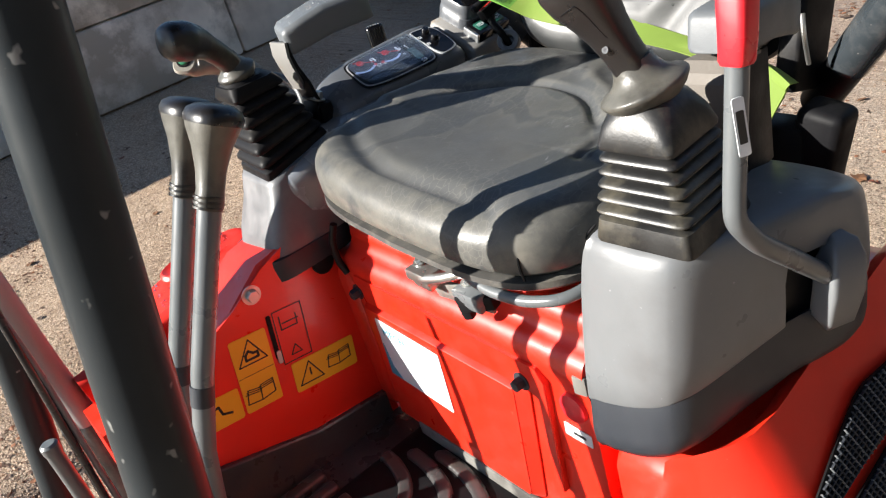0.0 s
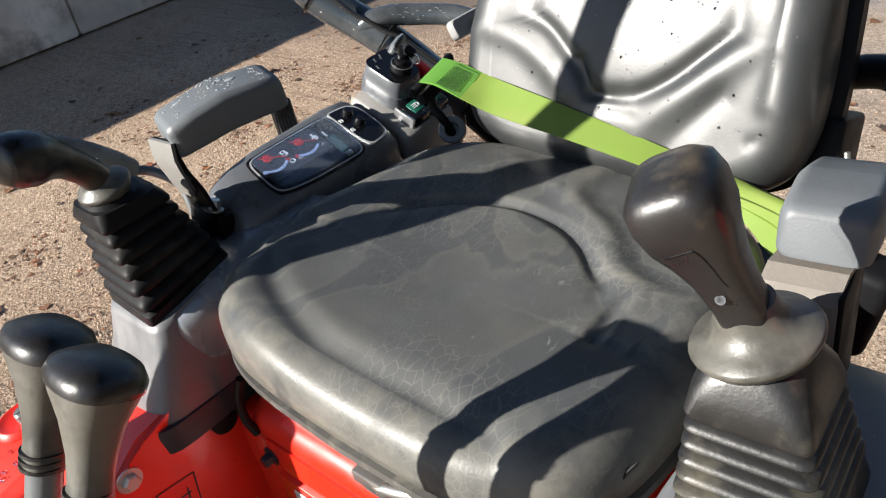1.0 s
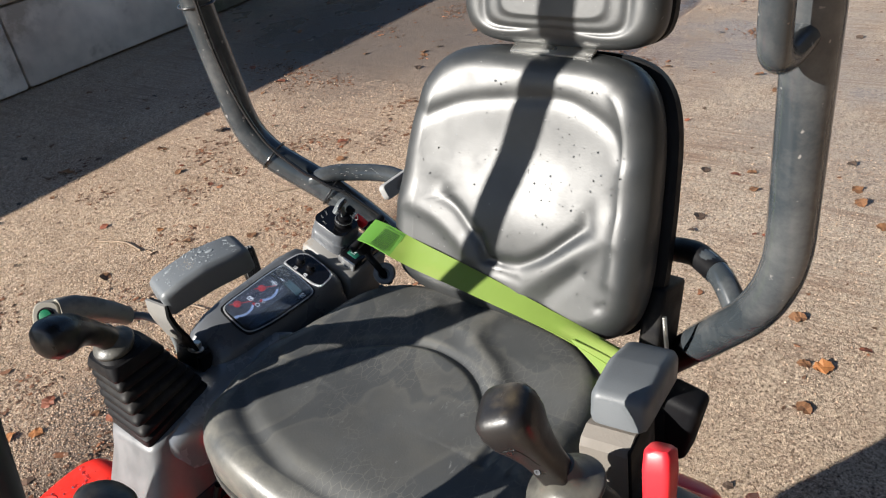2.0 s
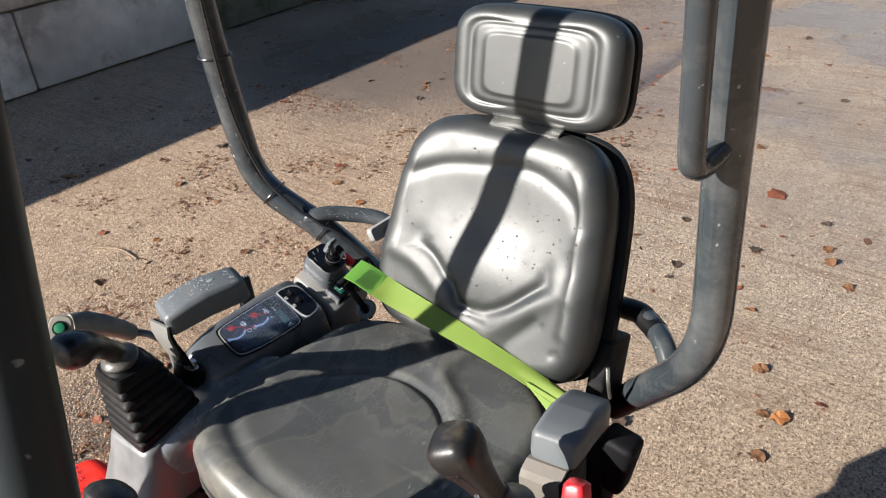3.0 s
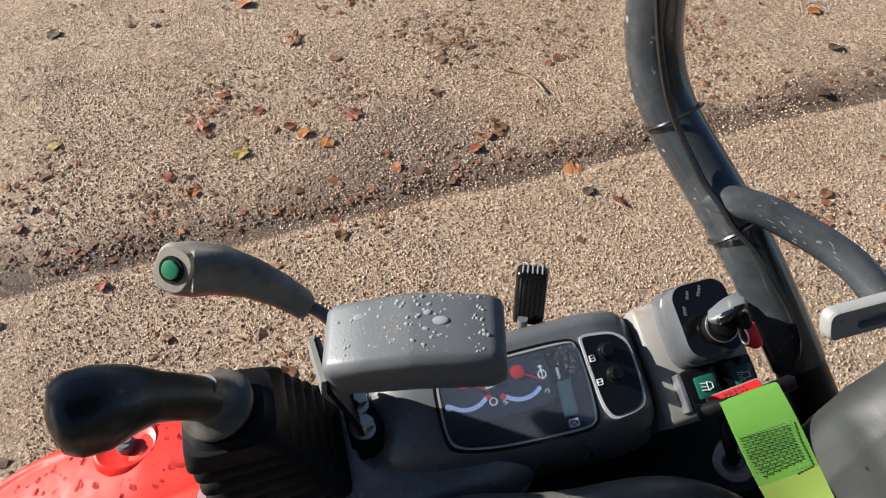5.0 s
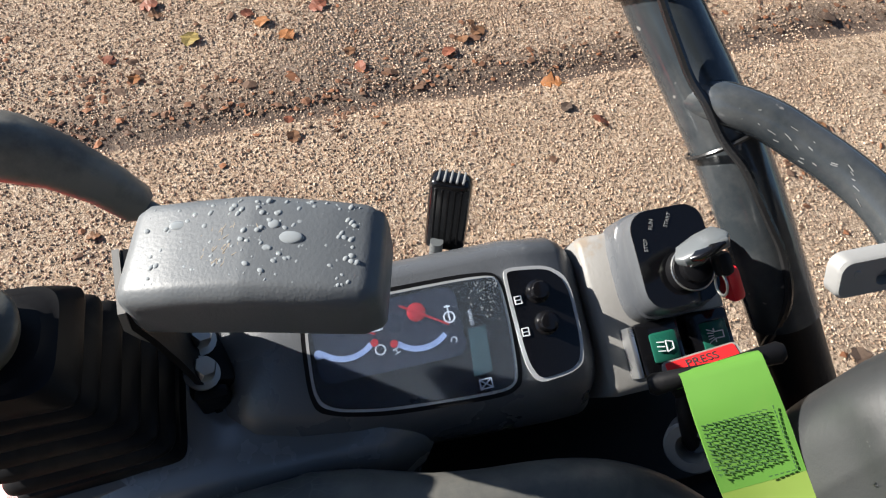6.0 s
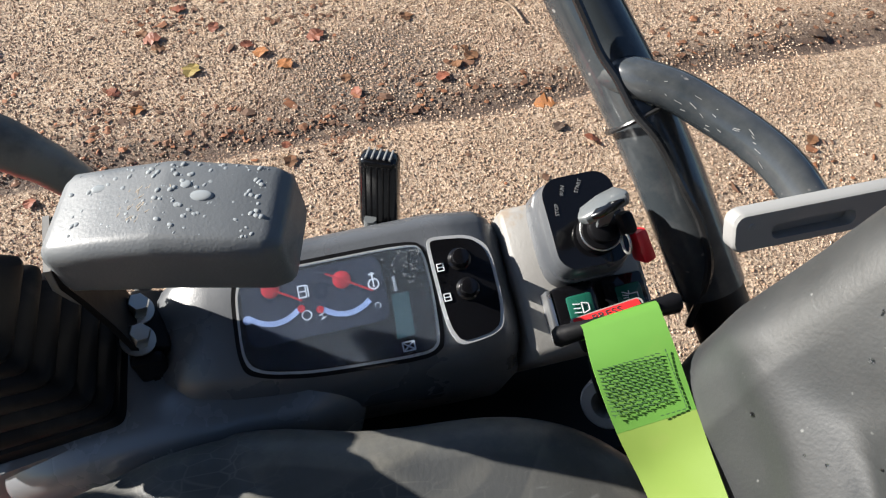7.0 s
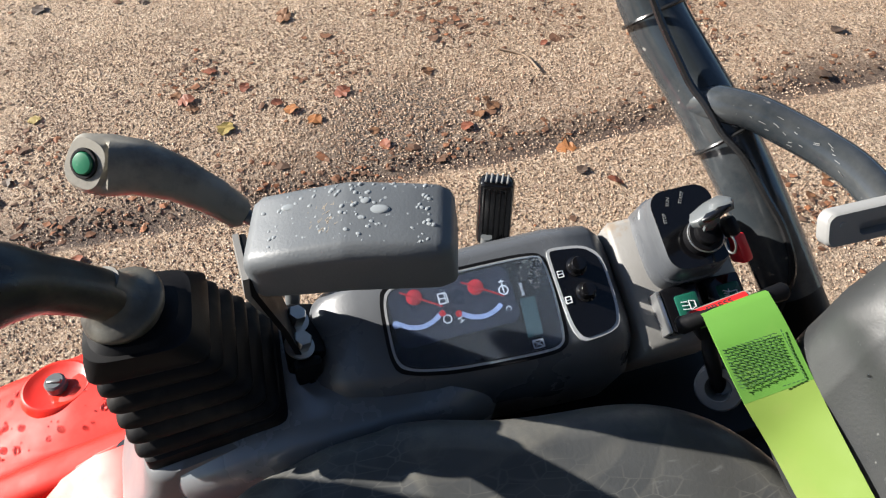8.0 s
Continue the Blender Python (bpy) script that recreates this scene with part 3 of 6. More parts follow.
for k in range(285):
    if k < len(placed):
        x, y, s, mi = placed[k]
        mi = mi % 5 + 5 * (k % 2)
    else:
        x, y = rng.uniform(-6.0, 1.6), rng.uniform(-1.0, 6.5)
        if -0.9 < x < 0.75 and y < 1.2:
            y += 2.2
        s, mi = rng.uniform(0.03, 0.068), rng.choice((0, 1, 1, 2, 2, 4, 4, 1, 6, 6, 7, 9, 2, 6))
    ob = new("fallen_leaf", leaf_meshes[mi])
    ob.matrix_world = pose(x, y, ground_height(x, y) + 0.004, rng.uniform(-14, 14), rng.uniform(-14, 14), rng.uniform(0, 360)) @ Matrix.Scale(s, 4)
    tagged(ob, {0: "curled orange fallen leaf on the yard", 1: "brown dry fallen leaf on the yard", 2: "rust-red fallen leaf on the yard", 3: "yellow fallen leaf on the yard", 4: "dark rotting fallen leaf on the yard"}[mi % 5], "leaf", "leaves on the yard")

# crumbs of leaves and bark too many to count
LITTER = material("leaf_litter", (0.2, 0.1, 0.05), 0.8, vary=0.2, scale=60, bump=0.2)
sn, sl_ = LITTER.node_tree.nodes, LITTER.node_tree.links
geo, cr = sn.new("ShaderNodeNewGeometry"), sn.new("ShaderNodeValToRGB")
sl_.new(geo.outputs["Random Per Island"], cr.inputs[0])
cr.color_ramp.elements[0].color, cr.color_ramp.elements[1].color = (0.10, 0.058, 0.036, 1), (0.25, 0.095, 0.038, 1)
cr.color_ramp.elements.new(0.6).color = (0.15, 0.07, 0.036, 1)
sl_.new(cr.outputs[0], sn["Principled BSDF"].inputs["Base Color"])
rng = random.Random(21)
lv_, lf = [], []
for k in range(6400):
    if k < 700:
        x, y = -1.86 + abs(rng.gauss(0, 0.10)) * -1, rng.uniform(-0.9, 5.0)
    elif k < 5000:
        q = rng.randrange(60)
        g = random.Random(q)
        x, y = rng.gauss(g.uniform(-4.6, -0.9), 0.09), rng.gauss(g.uniform(-0.9, 5.5), 0.09)
    else:
        x, y = rng.uniform(-6.2, 2.2), rng.uniform(-1.0, 7.0)
    z, o, n = ground_height(x, y) + 0.003, len(lv_), rng.randint(4, 6)
    r = rng.uniform(0.004, 0.017) * (1.7 if rng.random() < 0.1 else 1)
    a0, st = rng.uniform(0, 6.28), rng.uniform(0.3, 1.0)
    ca, sa = math.cos(a0), math.sin(a0)
    lv_.append((x, y, z + r * rng.uniform(0.0, 0.25)))
    for i in range(n):
        a, rr = 6.28 * i / n, r * rng.uniform(0.55, 1.2)
        px, py = rr * math.cos(a), rr * st * math.sin(a)
        lv_.append((x + px * ca - py * sa, y + px * sa + py * ca, z + r * rng.uniform(-0.15, 0.2)))
    lf += [(o, o + 1 + i, o + 1 + (i + 1) % n) for i in range(n)]
lm_ = bpy.data.meshes.new("leaf_litter")
lm_.from_pydata(lv_, [], lf)
lm_.materials.append(LITTER)
tagged(new("leaf_litter", lm_), "brown crumbs of leaves and bark scattered on the yard", "leaf litter", kind="stuff")
TWIG = material("dry_twig", (0.22, 0.16, 0.11), 0.8, vary=0.3, scale=60, bump=0.3)
for pts in ([(-4.06, -0.66), (-3.9, -0.45), (-3.78, -0.36), (-3.60, -0.27)], [(-3.3, 1.25), (-3.15, 1.31), (-2.98, 1.30)], [(-2.75, 2.05), (-2.62, 2.16), (-2.5, 2.2)], [(-2.4, 1.02), (-2.33, 1.10), (-2.22, 1.12)]):
    bm = bmesh.new()
    tube(bm, spline([(x, y, ground_height(x, y) + 0.008) for x, y in pts], 5), 0.0045, 7)
    tagged(part("twig", bm, TWIG), "thin dry twig lying on the yard", "twig", "twigs on the yard")

# block wall that shades the far side of the yard
CONC = material("rough_concrete_block", (0.68, 0.61, 0.52), 0.85, vary=0.35, scale=1.6, bump=0.9, grain=22, second=(0.42, 0.36, 0.29), second_scale=2.0, second_low=0.50, second_high=0.62)
DARKCONC = material("dark_greenish_concrete_block", (0.17, 0.155, 0.11), 0.9, vary=0.3, scale=3, bump=0.5, grain=60, second=(0.04, 0.055, 0.02), second_scale=3, second_low=0.45)
wall = thing("wall_1", "tall wall of rough pale concrete blocks in shade", "wall", (-6.55, 2, 0), kind="structure")
bm = bmesh.new()
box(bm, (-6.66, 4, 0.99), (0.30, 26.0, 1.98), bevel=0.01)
part("wall_core", bm, DARKCONC, wall)
rng = random.Random(3)
for row in range(3):
    y = -6.0 - 0.5 * (row % 2)
    while y < 15:
        ln = rng.uniform(1.55, 1.85)
        bm = bmesh.new()
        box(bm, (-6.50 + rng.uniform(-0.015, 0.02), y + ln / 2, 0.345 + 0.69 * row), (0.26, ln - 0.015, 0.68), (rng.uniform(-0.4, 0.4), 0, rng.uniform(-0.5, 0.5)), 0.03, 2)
        # blocks past y = 3.7 take the darker, greener material
        part("block", bm, CONC if y + ln / 2 < 3.7 else DARKCONC, wall)
        y += ln

# unseen dark boarded wall, added to block low sky on the operator's left
BLOCKER = material("sky_blocker_boards", (0.040, 0.036, 0.030), 0.8, vary=0.3, scale=3, bump=0.3, grain=40)
sky_blocker = thing("sky_blocker_wall", "unseen dark boarded wall added to block low sky light", "wall", (4.6, 3, 0), kind="structure")
bm = bmesh.new()
box(bm, (4.7, 3.0, 2.5), (0.2, 24.0, 5.0), bevel=0.01)
for k in range(60):
    box(bm, (4.59, -8.8 + 0.4 * k, 2.48), (0.03, 0.36, 4.9), bevel=0.004, seg=1)
part("blocker_boards", bm, BLOCKER, sky_blocker)


# ---- excavator body ----
body = thing("excavator_body", "red painted mini excavator body with seat box, footwell and engine hood", "excavator", (0, 0.2, 0))
# undercarriage keeps the body up on the ground
for sx in (-0.26, 0.22):
    bm = bmesh.new()
    rings = []
    for xx in (sx - 0.11, sx + 0.11):
        rings.append([Vector((xx, -0.10 + y, 0.21 + z)) for y, z in [(0.30 * math.copysign(1, c) + 0.2 * c, 0.2 * s) for c, s in [(math.cos(a), math.sin(a)) for a in np.linspace(0.01, 2 * math.pi - 0.01, 30)]]])
    loft(bm, rings)
    part("crawler_track", bm, RUBBER, body)
bm = bmesh.new()
box(bm, (0.0, -0.05, 0.55), (0.46, 0.6, 0.34), bevel=0.03)
part("turntable", bm, SHELL, body)
# floor
bm = bmesh.new()
box(bm, (-0.02, -0.20, 0.665), (0.62, 0.48, 0.06), bevel=0.01)
part("floor_plate", bm, RED, body)
bm = bmesh.new()
box(bm, (-0.02, -0.20, 0.701), (0.56, 0.44, 0.014), bevel=0.004)
fm = part("floor_mat", bm, MAT, body, "black ribbed rubber floor mat")
for k in range(13):
    bm = bmesh.new()
    box(bm, (-0.27 + 0.040 * k, -0.285, 0.714), (0.024, 0.25, 0.018), bevel=0.006, seg=3)
    part("rib", bm, MAT, fm)
for pts in ([(-0.215, -0.075), (-0.175, -0.078), (-0.125, -0.098), (-0.085, -0.145)], [(-0.185, -0.045), (-0.125, -0.048), (-0.065, -0.068), (-0.020, -0.125)], [(-0.145, -0.020), (-0.075, -0.022), (-0.005, -0.046), (0.045, -0.11)]):
    bm = bmesh.new()
    section(bm, spline([(x, y, 0.714) for x, y in pts], 5), [(0.006, 0.006)] + [(0.013, 0.012)] * 14 + [(0.006, 0.006)], (0, 0, 1), p=3.5)
    part("rib", bm, MAT, fm)
# seat box
def sweep_x(bm, prof, x0, x1):
    loft(bm, [[Vector((x0, y, z)) for y, z in prof], [Vector((x1, y, z)) for y, z in prof]])
    return bm


arc = lambda cy, cz, r, a0, a1, n=8: [(cy + r * math.cos(radians(a0 + (a1 - a0) * i / n)), cz + r * math.sin(radians(a0 + (a1 - a0) * i / n))) for i in range(n + 1)]
prof = [(0.006, 0.72)] + [(0.006, 0.985)] + arc(0.03, 1.015, 0.030, 200, 110) + arc(0.05, 1.06, 0.022, 190, 90) + [(0.5, 1.082), (0.5, 0.72)]
part("seat_box", sweep_x(bmesh.new(), prof, -0.27, 0.205), RED, body)
bm = bmesh.new()
po = [(-0.243, 0.962), (0.100, 0.956), (0.104, 0.948), (0.080, 0.752), (0.072, 0.744), (-0.243, 0.744)]
pi_ = [(-0.240, 0.958), (0.082, 0.952), (0.084, 0.946), (0.062, 0.756), (0.058, 0.750), (-0.240, 0.750)]
loft(bm, [[Vector((x, 0.008, z)) for x, z in po], [Vector((x, 0.003, z)) for x, z in po], [Vector((x, -0.005, z)) for x, z in pi_], [Vector((x * 0.995, -0.006, z - 0.001)) for x, z in pi_]])
cp = part("cover_panel", bm, RED, body, sharp=25)
bm = bmesh.new()
bo = [(-0.245, 0.969), (0.108, 0.963), (0.128, 0.955), (0.120, 0.80), (0.132, 0.80), (0.142, 0.985), (0.132, 1.004), (-0.245, 1.012)]
loft(bm, [[Vector((x, 0.010, z)) for x, z in bo], [Vector((x, -0.001, z)) for x, z in bo], [Vector((x - 0.001, -0.003, z)) for x, z in bo]])
part("panel_flange", bm, RED, body, sharp=25)
bolt(cp, (-0.247, -0.002, 0.982), (0, -1, 0), 0.0085, 0.014, mat=DARKGREY)
bolt(cp, (0.103, -0.002, 0.972), (0, -1, 0), 0.0085, 0.014, mat=DARKGREY)
bm = bmesh.new()
box(bm, (-0.03, -0.001, 0.716), (0.34, 0.010, 0.054), (0, 0, 0), 0.003)
part("lower_trim", bm, DIRTYTRIM, body, "pale dirty lower trim strip")
bm = bmesh.new()
tube(bm, spline([(-0.262, 0.004, 1.094), (-0.269, -0.004, 1.065), (-0.268, -0.006, 1.035), (-0.262, -0.002, 1.012)], 6), 0.0055, 10)
part("cable", bm, SLEEVE, body)
bm = bmesh.new()
lm = frame_of((-0.144, -0.0068, 0.889), (1, 0, -0.05), (0, 0, 1))
plate(bm, lm, rrect(0.150, 0.110, 0.003), 0.0008)
lab = part("label", bm, PAPER, cp, "white printed paper label")
words("text", "MECH", lm @ pose(-0.035, 0.034, 0.0010), 0.020, BLUE, lab)
bm = bmesh.new()
rp = random.Random(6)
for k in range(5):
    x = -0.030 + 0.004 * k
    while x < (0.030, 0.042, 0.046, 0.040, 0.024)[k]:
        ln = rp.uniform(0.002, 0.007)
        plate(bm, lm, rrect(ln, 0.0016, 0.0006, 2, x + ln / 2, 0.008 - 0.0085 * k), 0.0012)
        x += ln + rp.uniform(0.0015, 0.005)
part("print", bm, BLUE, lab)
bm = bmesh.new()
plate(bm, lm, [(-0.0745, -0.0545), (-0.045, -0.0545), (-0.062, -0.036), (-0.0715, 0.006), (-0.0745, 0.006)], 0.0012)
part("mark", bm, BLUE, lab)
# reflector and small sticker
bm = bmesh.new()
loft(bm, [ring((0.177, 0.006, 0.962), (1, 0, 0), (0, 0, 1), 0.020, 0.020, 28), ring((0.177, 0.001, 0.962), (1, 0, 0), (0, 0, 1), 0.019, 0.019, 28), ring((0.177, -0.002, 0.962), (1, 0, 0), (0, 0, 1), 0.014, 0.014, 28)])
part("reflector", bm, REDPLASTIC, body)
bm = bmesh.new()
plate(bm, frame_of((0.174, 0.0055, 0.918), (1, 0, -0.05), (0, 0, 1)), rrect(0.042, 0.020, 0.002), 0.0008)
wl = part("small_label", bm, PAPER, body)
bm = bmesh.new()
plate(bm, frame_of((0.177, 0.0045, 0.918), (1, 0, -0.05), (0, 0, 1)), rrect(0.018, 0.0035, 0.001), 0.0008)
part("print", bm, BLACKINK, wl)
# black strip along the side panel's foot, painting in dirt and shade
bm = bmesh.new()
ro = [(0.0, 0.69), (0.0, 0.757), (-0.13, 0.772), (-0.30, 0.826), (-0.40, 0.84), (-0.40, 0.69)]
loft(bm, [[Vector((-0.3025, y, z)) for y, z in ro], [Vector((-0.2945, y, z)) for y, z in ro], [Vector((-0.292, y, z - 0.003)) for y, z in ro]])
part("dirt_shade_strip", bm, MAT, body)
# right footwell side with stickers
bm = bmesh.new()
so = [(0.02, 0.66), (0.02, 1.092), (-0.06, 1.088), (-0.112, 1.078), (-0.175, 1.034), (-0.26, 0.990), (-0.40, 0.972), (-0.40, 0.66)]
loft(bm, [[Vector((-0.302, y, z)) for y, z in so], [Vector((-0.425, y, z - 0.012)) for y, z in so]])
bmesh.ops.bevel(bm, geom=[e for e in bm.edges if e.calc_length() > 0.05 and abs(e.verts[0].co.x - e.verts[1].co.x) < 1e-4], offset=0.007, segments=3, affect="EDGES")
sp = part("side_panel", bm, RED, body)
bolt(sp, (-0.300, -0.139, 1.044), (1, 0, 0), 0.010, 0.010)
bm = bmesh.new()
loft(bm, [ring((-0.303, -0.018, 1.029), (0, 1, 0), (0, 0, 1), 0.018, 0.018, 24), ring((-0.296, -0.018, 1.029), (0, 1, 0), (0, 0, 1), 0.018, 0.018, 24), ring((-0.293, -0.018, 1.029), (0, 1, 0), (0, 0, 1), 0.014, 0.014, 24)])
part("plug", bm, SHELL, sp)


def sticker(m, w, h, mat, parent, name="warning_label"):
    return part(name, plate(bmesh.new(), m, rrect(w, h, 0.004), 0.0008), mat, parent)


S0 = lambda y, z, rot=0.0: frame_of((-0.3015, y, z), (0, 1, 0), (0, 0, 1)) @ pose(0, 0, 0, 0, 0, rot)


def triangle(bm, m, s, w=0.0022):
    pts = [(-s, -s * 0.75), (s, -s * 0.75), (0, s * 0.95), (-s, -s * 0.75)]
    return stroke(bm, m, pts, w, 0.0011)


def book(bm, m, s):
    for k in range(3):
        stroke(bm, m, [(-s - k * s * 0.12, s * 0.5 - k * s * 0.15), (-s * 0.1, s * 0.35 - k * s * 0.15), (0, s * 0.5 - k * s * 0.15), (s, s * 0.6 - k * s * 0.15)], s * 0.08, 0.0011)
    stroke(bm, m, [(-s, s * 0.5), (-s * 1.2, -s * 0.6), (-s * 0.1, -s * 0.7), (s * 1.0, -s * 0.5), (s, s * 0.6)], s * 0.1, 0.0011)
    stroke(bm, m, [(0, s * 0.5), (-s * 0.1, -s * 0.7)], s * 0.08, 0.0011)
    return bm


m1 = S0(-0.179, 0.929, -8)
k1 = sticker(m1, 0.060, 0.124, YELLOW, sp)
bm = bmesh.new()
triangle(bm, m1 @ pose(0.0, 0.033, 0), 0.023)
stroke(bm, m1 @ pose(0, 0.027, 0), [(-0.010, -0.004), (0.010, -0.004), (0.010, 0.004), (0.003, 0.004), (-0.004, 0.010), (-0.010, 0.004), (-0.010, -0.004)], 0.004, 0.0011)
book(bm, m1 @ pose(0.0, -0.035, 0), 0.021)
stroke(bm, m1, [(-0.029, -0.002), (0.029, -0.002)], 0.0008, 0.0011)
part("pictogram", bm, BLACKINK, k1)
m2_ = S0(-0.0755, 0.8695, -8)
k2 = sticker(m2_, 0.112, 0.053, YELLOW, sp)
bm = bmesh.new()
triangle(bm, m2_ @ pose(-0.027, -0.001, 0), 0.021)
stroke(bm, m2_ @ pose(-0.027, 0, 0), [(0, 0.006), (0, -0.005)], 0.003, 0.0011)
book(bm, m2_ @ pose(0.027, 0.002, 0), 0.019)
part("pictogram", bm, BLACKINK, k2)
m3_ = S0(-0.249, 0.902, -8)
k3 = sticker(m3_, 0.062, 0.052, YELLOW, sp)
bm = bmesh.new()
stroke(bm, m3_, [(-0.016, 0.008), (-0.004, 0.010), (0.0, -0.004), (0.014, -0.008)], 0.004, 0.0011)
part("pictogram", bm, BLACKINK, k3)
m4 = S0(-0.105, 0.951, -8)
bm = bmesh.new()
stroke(bm, m4, [(-0.024, -0.045), (0.024, -0.045), (0.024, 0.045), (-0.024, 0.045), (-0.024, -0.045)], 0.0015)
stroke(bm, m4, [(-0.015, 0.035), (-0.015, 0.012), (0.012, 0.012), (0.012, 0.03)], 0.002)
stroke(bm, m4, [(-0.012, 0.022), (0.015, 0.022)], 0.002)
triangle(bm, m4 @ pose(0, -0.028, 0), 0.009, 0.0015)
part("etched_pictogram", bm, BLACKINK, sp)
bm = bmesh.new()
plate(bm, S0(-0.135, 0.962, -8), rrect(0.007, 0.075, 0.003), 0.0012)
part("slot", bm, SHELL, sp)
bm = bmesh.new()
plate(bm, S0(-0.138, 0.928, -8), rrect(0.007, 0.022, 0.003), 0.003)
part("slot_tab", bm, STEEL, sp)
# right front cover with its lock cap
def cover_outline(th):
    c, s = math.cos(th), math.sin(th)
    return (-0.510 + math.copysign(abs(c) ** 0.5, c) * 0.074, -0.215 + math.copysign(abs(s) ** 0.5, s) * 0.190)


bm = bmesh.new()
pillow(bm, Matrix.Translation((0, 0, 1.036)), cover_outline, 0.030, 0.34, lambda x, y: -0.9 * max(0, -0.14 - y) ** 1.5 - 2.2 * (x + 0.50) ** 2 + 0.12 * max(0, y + 0.16), 24, 96, 0.95)
fc = part("front_cover", bm, RED_WET, body, "red cover wet with rain drops", sharp=60)
cover_z = lambda x, y: 1.036 - 0.9 * max(0, -0.14 - y) ** 1.5 - 2.2 * (x + 0.50) ** 2 + 0.12 * max(0, y + 0.16)
def on_cover(rng):
    x, y = rng.uniform(-0.552, -0.468), rng.uniform(-0.38, -0.06)
    return (x, y, cover_z(x, y)), (0, 0.15, 1)


drops("water_drops", fc, 9, 130, on_cover, (0.001, 0.0014, 0.002, 0.003, 0.0045))
bm = bmesh.new()
cn = Vector((-0.13, -0.05, 1)).normalized()
cc = Vector((-0.530, -0.157, 1.0335))
ax = Vector((1, 0, 0))
ay = cn.cross(ax)
loft(bm, [ring(cc - cn * 0.003, ax, ay, 0.034, 0.040, 36), ring(cc + cn * 0.003, ax, ay, 0.031, 0.037, 36), ring(cc + cn * 0.0045, ax, ay, 0.028, 0.034, 36), ring(cc + cn * 0.003, ax, ay, 0.024, 0.030, 36), ring(cc + cn * 0.0008, ax, ay, 0.019, 0.025, 36)])
part("lock_recess", bm, RED, fc)
bm = bmesh.new()
loft(bm, [ring(cc, ax, ay, 0.011, 0.011, 20), ring(cc + cn * 0.009, ax, ay, 0.011, 0.011, 20), ring(cc + cn * 0.011, ax, ay, 0.009, 0.009, 20)])
box(bm, cc + Vector((0.0, 0.0, 0.011)), (0.004, 0.016, 0.004), (10, 0, -15), 0.001)
part("lock", bm, LEVER, fc)
bm = bmesh.new()
section(bm, spline([(-0.425, -0.385, 0.985), (-0.428, -0.25, 1.0), (-0.432, -0.14, 1.022), (-0.436, -0.05, 1.04), (-0.438, 0.02, 1.05)], 5), [(0.022, 0.022)] * 21, (1, 0, 0), p=3.0)
part("inner_flange", bm, RED_WET, body, "red flange between cover and pedestal", sharp=60)
# left engine hood under the left console
bm = bmesh.new()
rings = []
for y, zt, k in ((0.004, 0.962, 0.52), (0.010, 0.976, 0.68), (0.02, 0.986, 0.80), (0.032, 0.992, 0.89), (0.05, 0.998, 0.96), (0.08, 1.006, 1.0), (0.133, 1.019, 1.0), (0.225, 1.043, 1.0), (0.30, 1.058, 1.0), (0.36, 1.055, 0.97), (0.41, 1.03, 0.9), (0.43, 0.99, 0.85)):
    sec = [(0.228, 0.66), (0.228, zt - 0.060), (0.240, zt - 0.052), (0.350, zt - 0.046), (0.366, zt - 0.010), (0.380, zt - 0.001), (0.392, zt - 0.026), (0.425, zt - 0.092), (0.445, zt - 0.140), (0.455, 0.66)]
    rings.append([Vector((0.228 + (x - 0.228) * k, y, z)) for x, z in sec])
loft(bm, rings)
bmesh.ops.bevel(bm, geom=[e for e in bm.edges if e.calc_face_angle(0) > 0.6], offset=0.008, segments=3, affect="EDGES")
hood = part("engine_hood", bm, RED, body, sharp=60)
# slatted black grilles let into the hood's side
GM_ = frame_of((0.4262, 0.07, 0.9176), (0, 1, 0.27), (-0.45, 0, 0.9))
upper_g = [(-0.03, -0.004), (0.0, 0.008), (0.064, 0.025), (0.105, 0.034), (0.125, 0.034), (0.164, 0.024), (0.22, 0.010)]
lower_g = [(-0.03, -0.040), (0.036, -0.031), (0.10, -0.030), (0.20, -0.036)]
for top_g, bot_g in ((upper_g, [(-0.03, -0.018), (0.017, -0.014), (0.112, -0.021), (0.22, -0.03)]), (lower_g, [(-0.03, -0.10), (0.20, -0.10)])):
    bm = bmesh.new()
    plate(bm, GM_, bot_g + top_g[::-1], 0.0025)
    gr = part("grille", bm, SLEEVE, body, "black mesh grille")
    yu, yl = [[np.array([q[i] for q in g]) for i in (0, 1)] for g in (top_g, bot_g)]
    for k in range(36):
        x = -0.028 + 0.0066 * k
        if x > min(yu[0][-1], yl[0][-1]) - 0.002:
            break
        a, b = np.interp(x, *yl), np.interp(x, *yu)
        bm = bmesh.new()
        box(bm, (x, (a + b) / 2, 0.0045), (0.0014, b - a - 0.003, 0.003), bevel=0.0003, seg=1, m=GM_)
        part("slat", bm, LEVER if k % 2 else DARKGREY, gr)
    for k in range(12):
        y = min(yl[1]) + 0.0055 * (k + 1)
        xs = [x for x in np.arange(-0.028, 0.2, 0.002) if np.interp(x, *yl) + 0.002 < y < np.interp(x, *yu) - 0.002]
        if len(xs) > 3:
            bm = bmesh.new()
            box(bm, ((xs[0] + xs[-1]) / 2, y, 0.0045), (xs[-1] - xs[0], 0.0014, 0.003), bevel=0.0003, seg=1, m=GM_)
            part("slat", bm, DARKGREY, gr)
bm = bmesh.new()
box(bm, (0.05, 0.53, 0.70), (0.46, 0.14, 0.22), bevel=0.05, seg=4)
part("counterweight", bm, RED, body)
bm = bmesh.new()
box(bm, (-0.33, 0.20, 0.87), (0.14, 0.40, 0.30), bevel=0.03, seg=4)
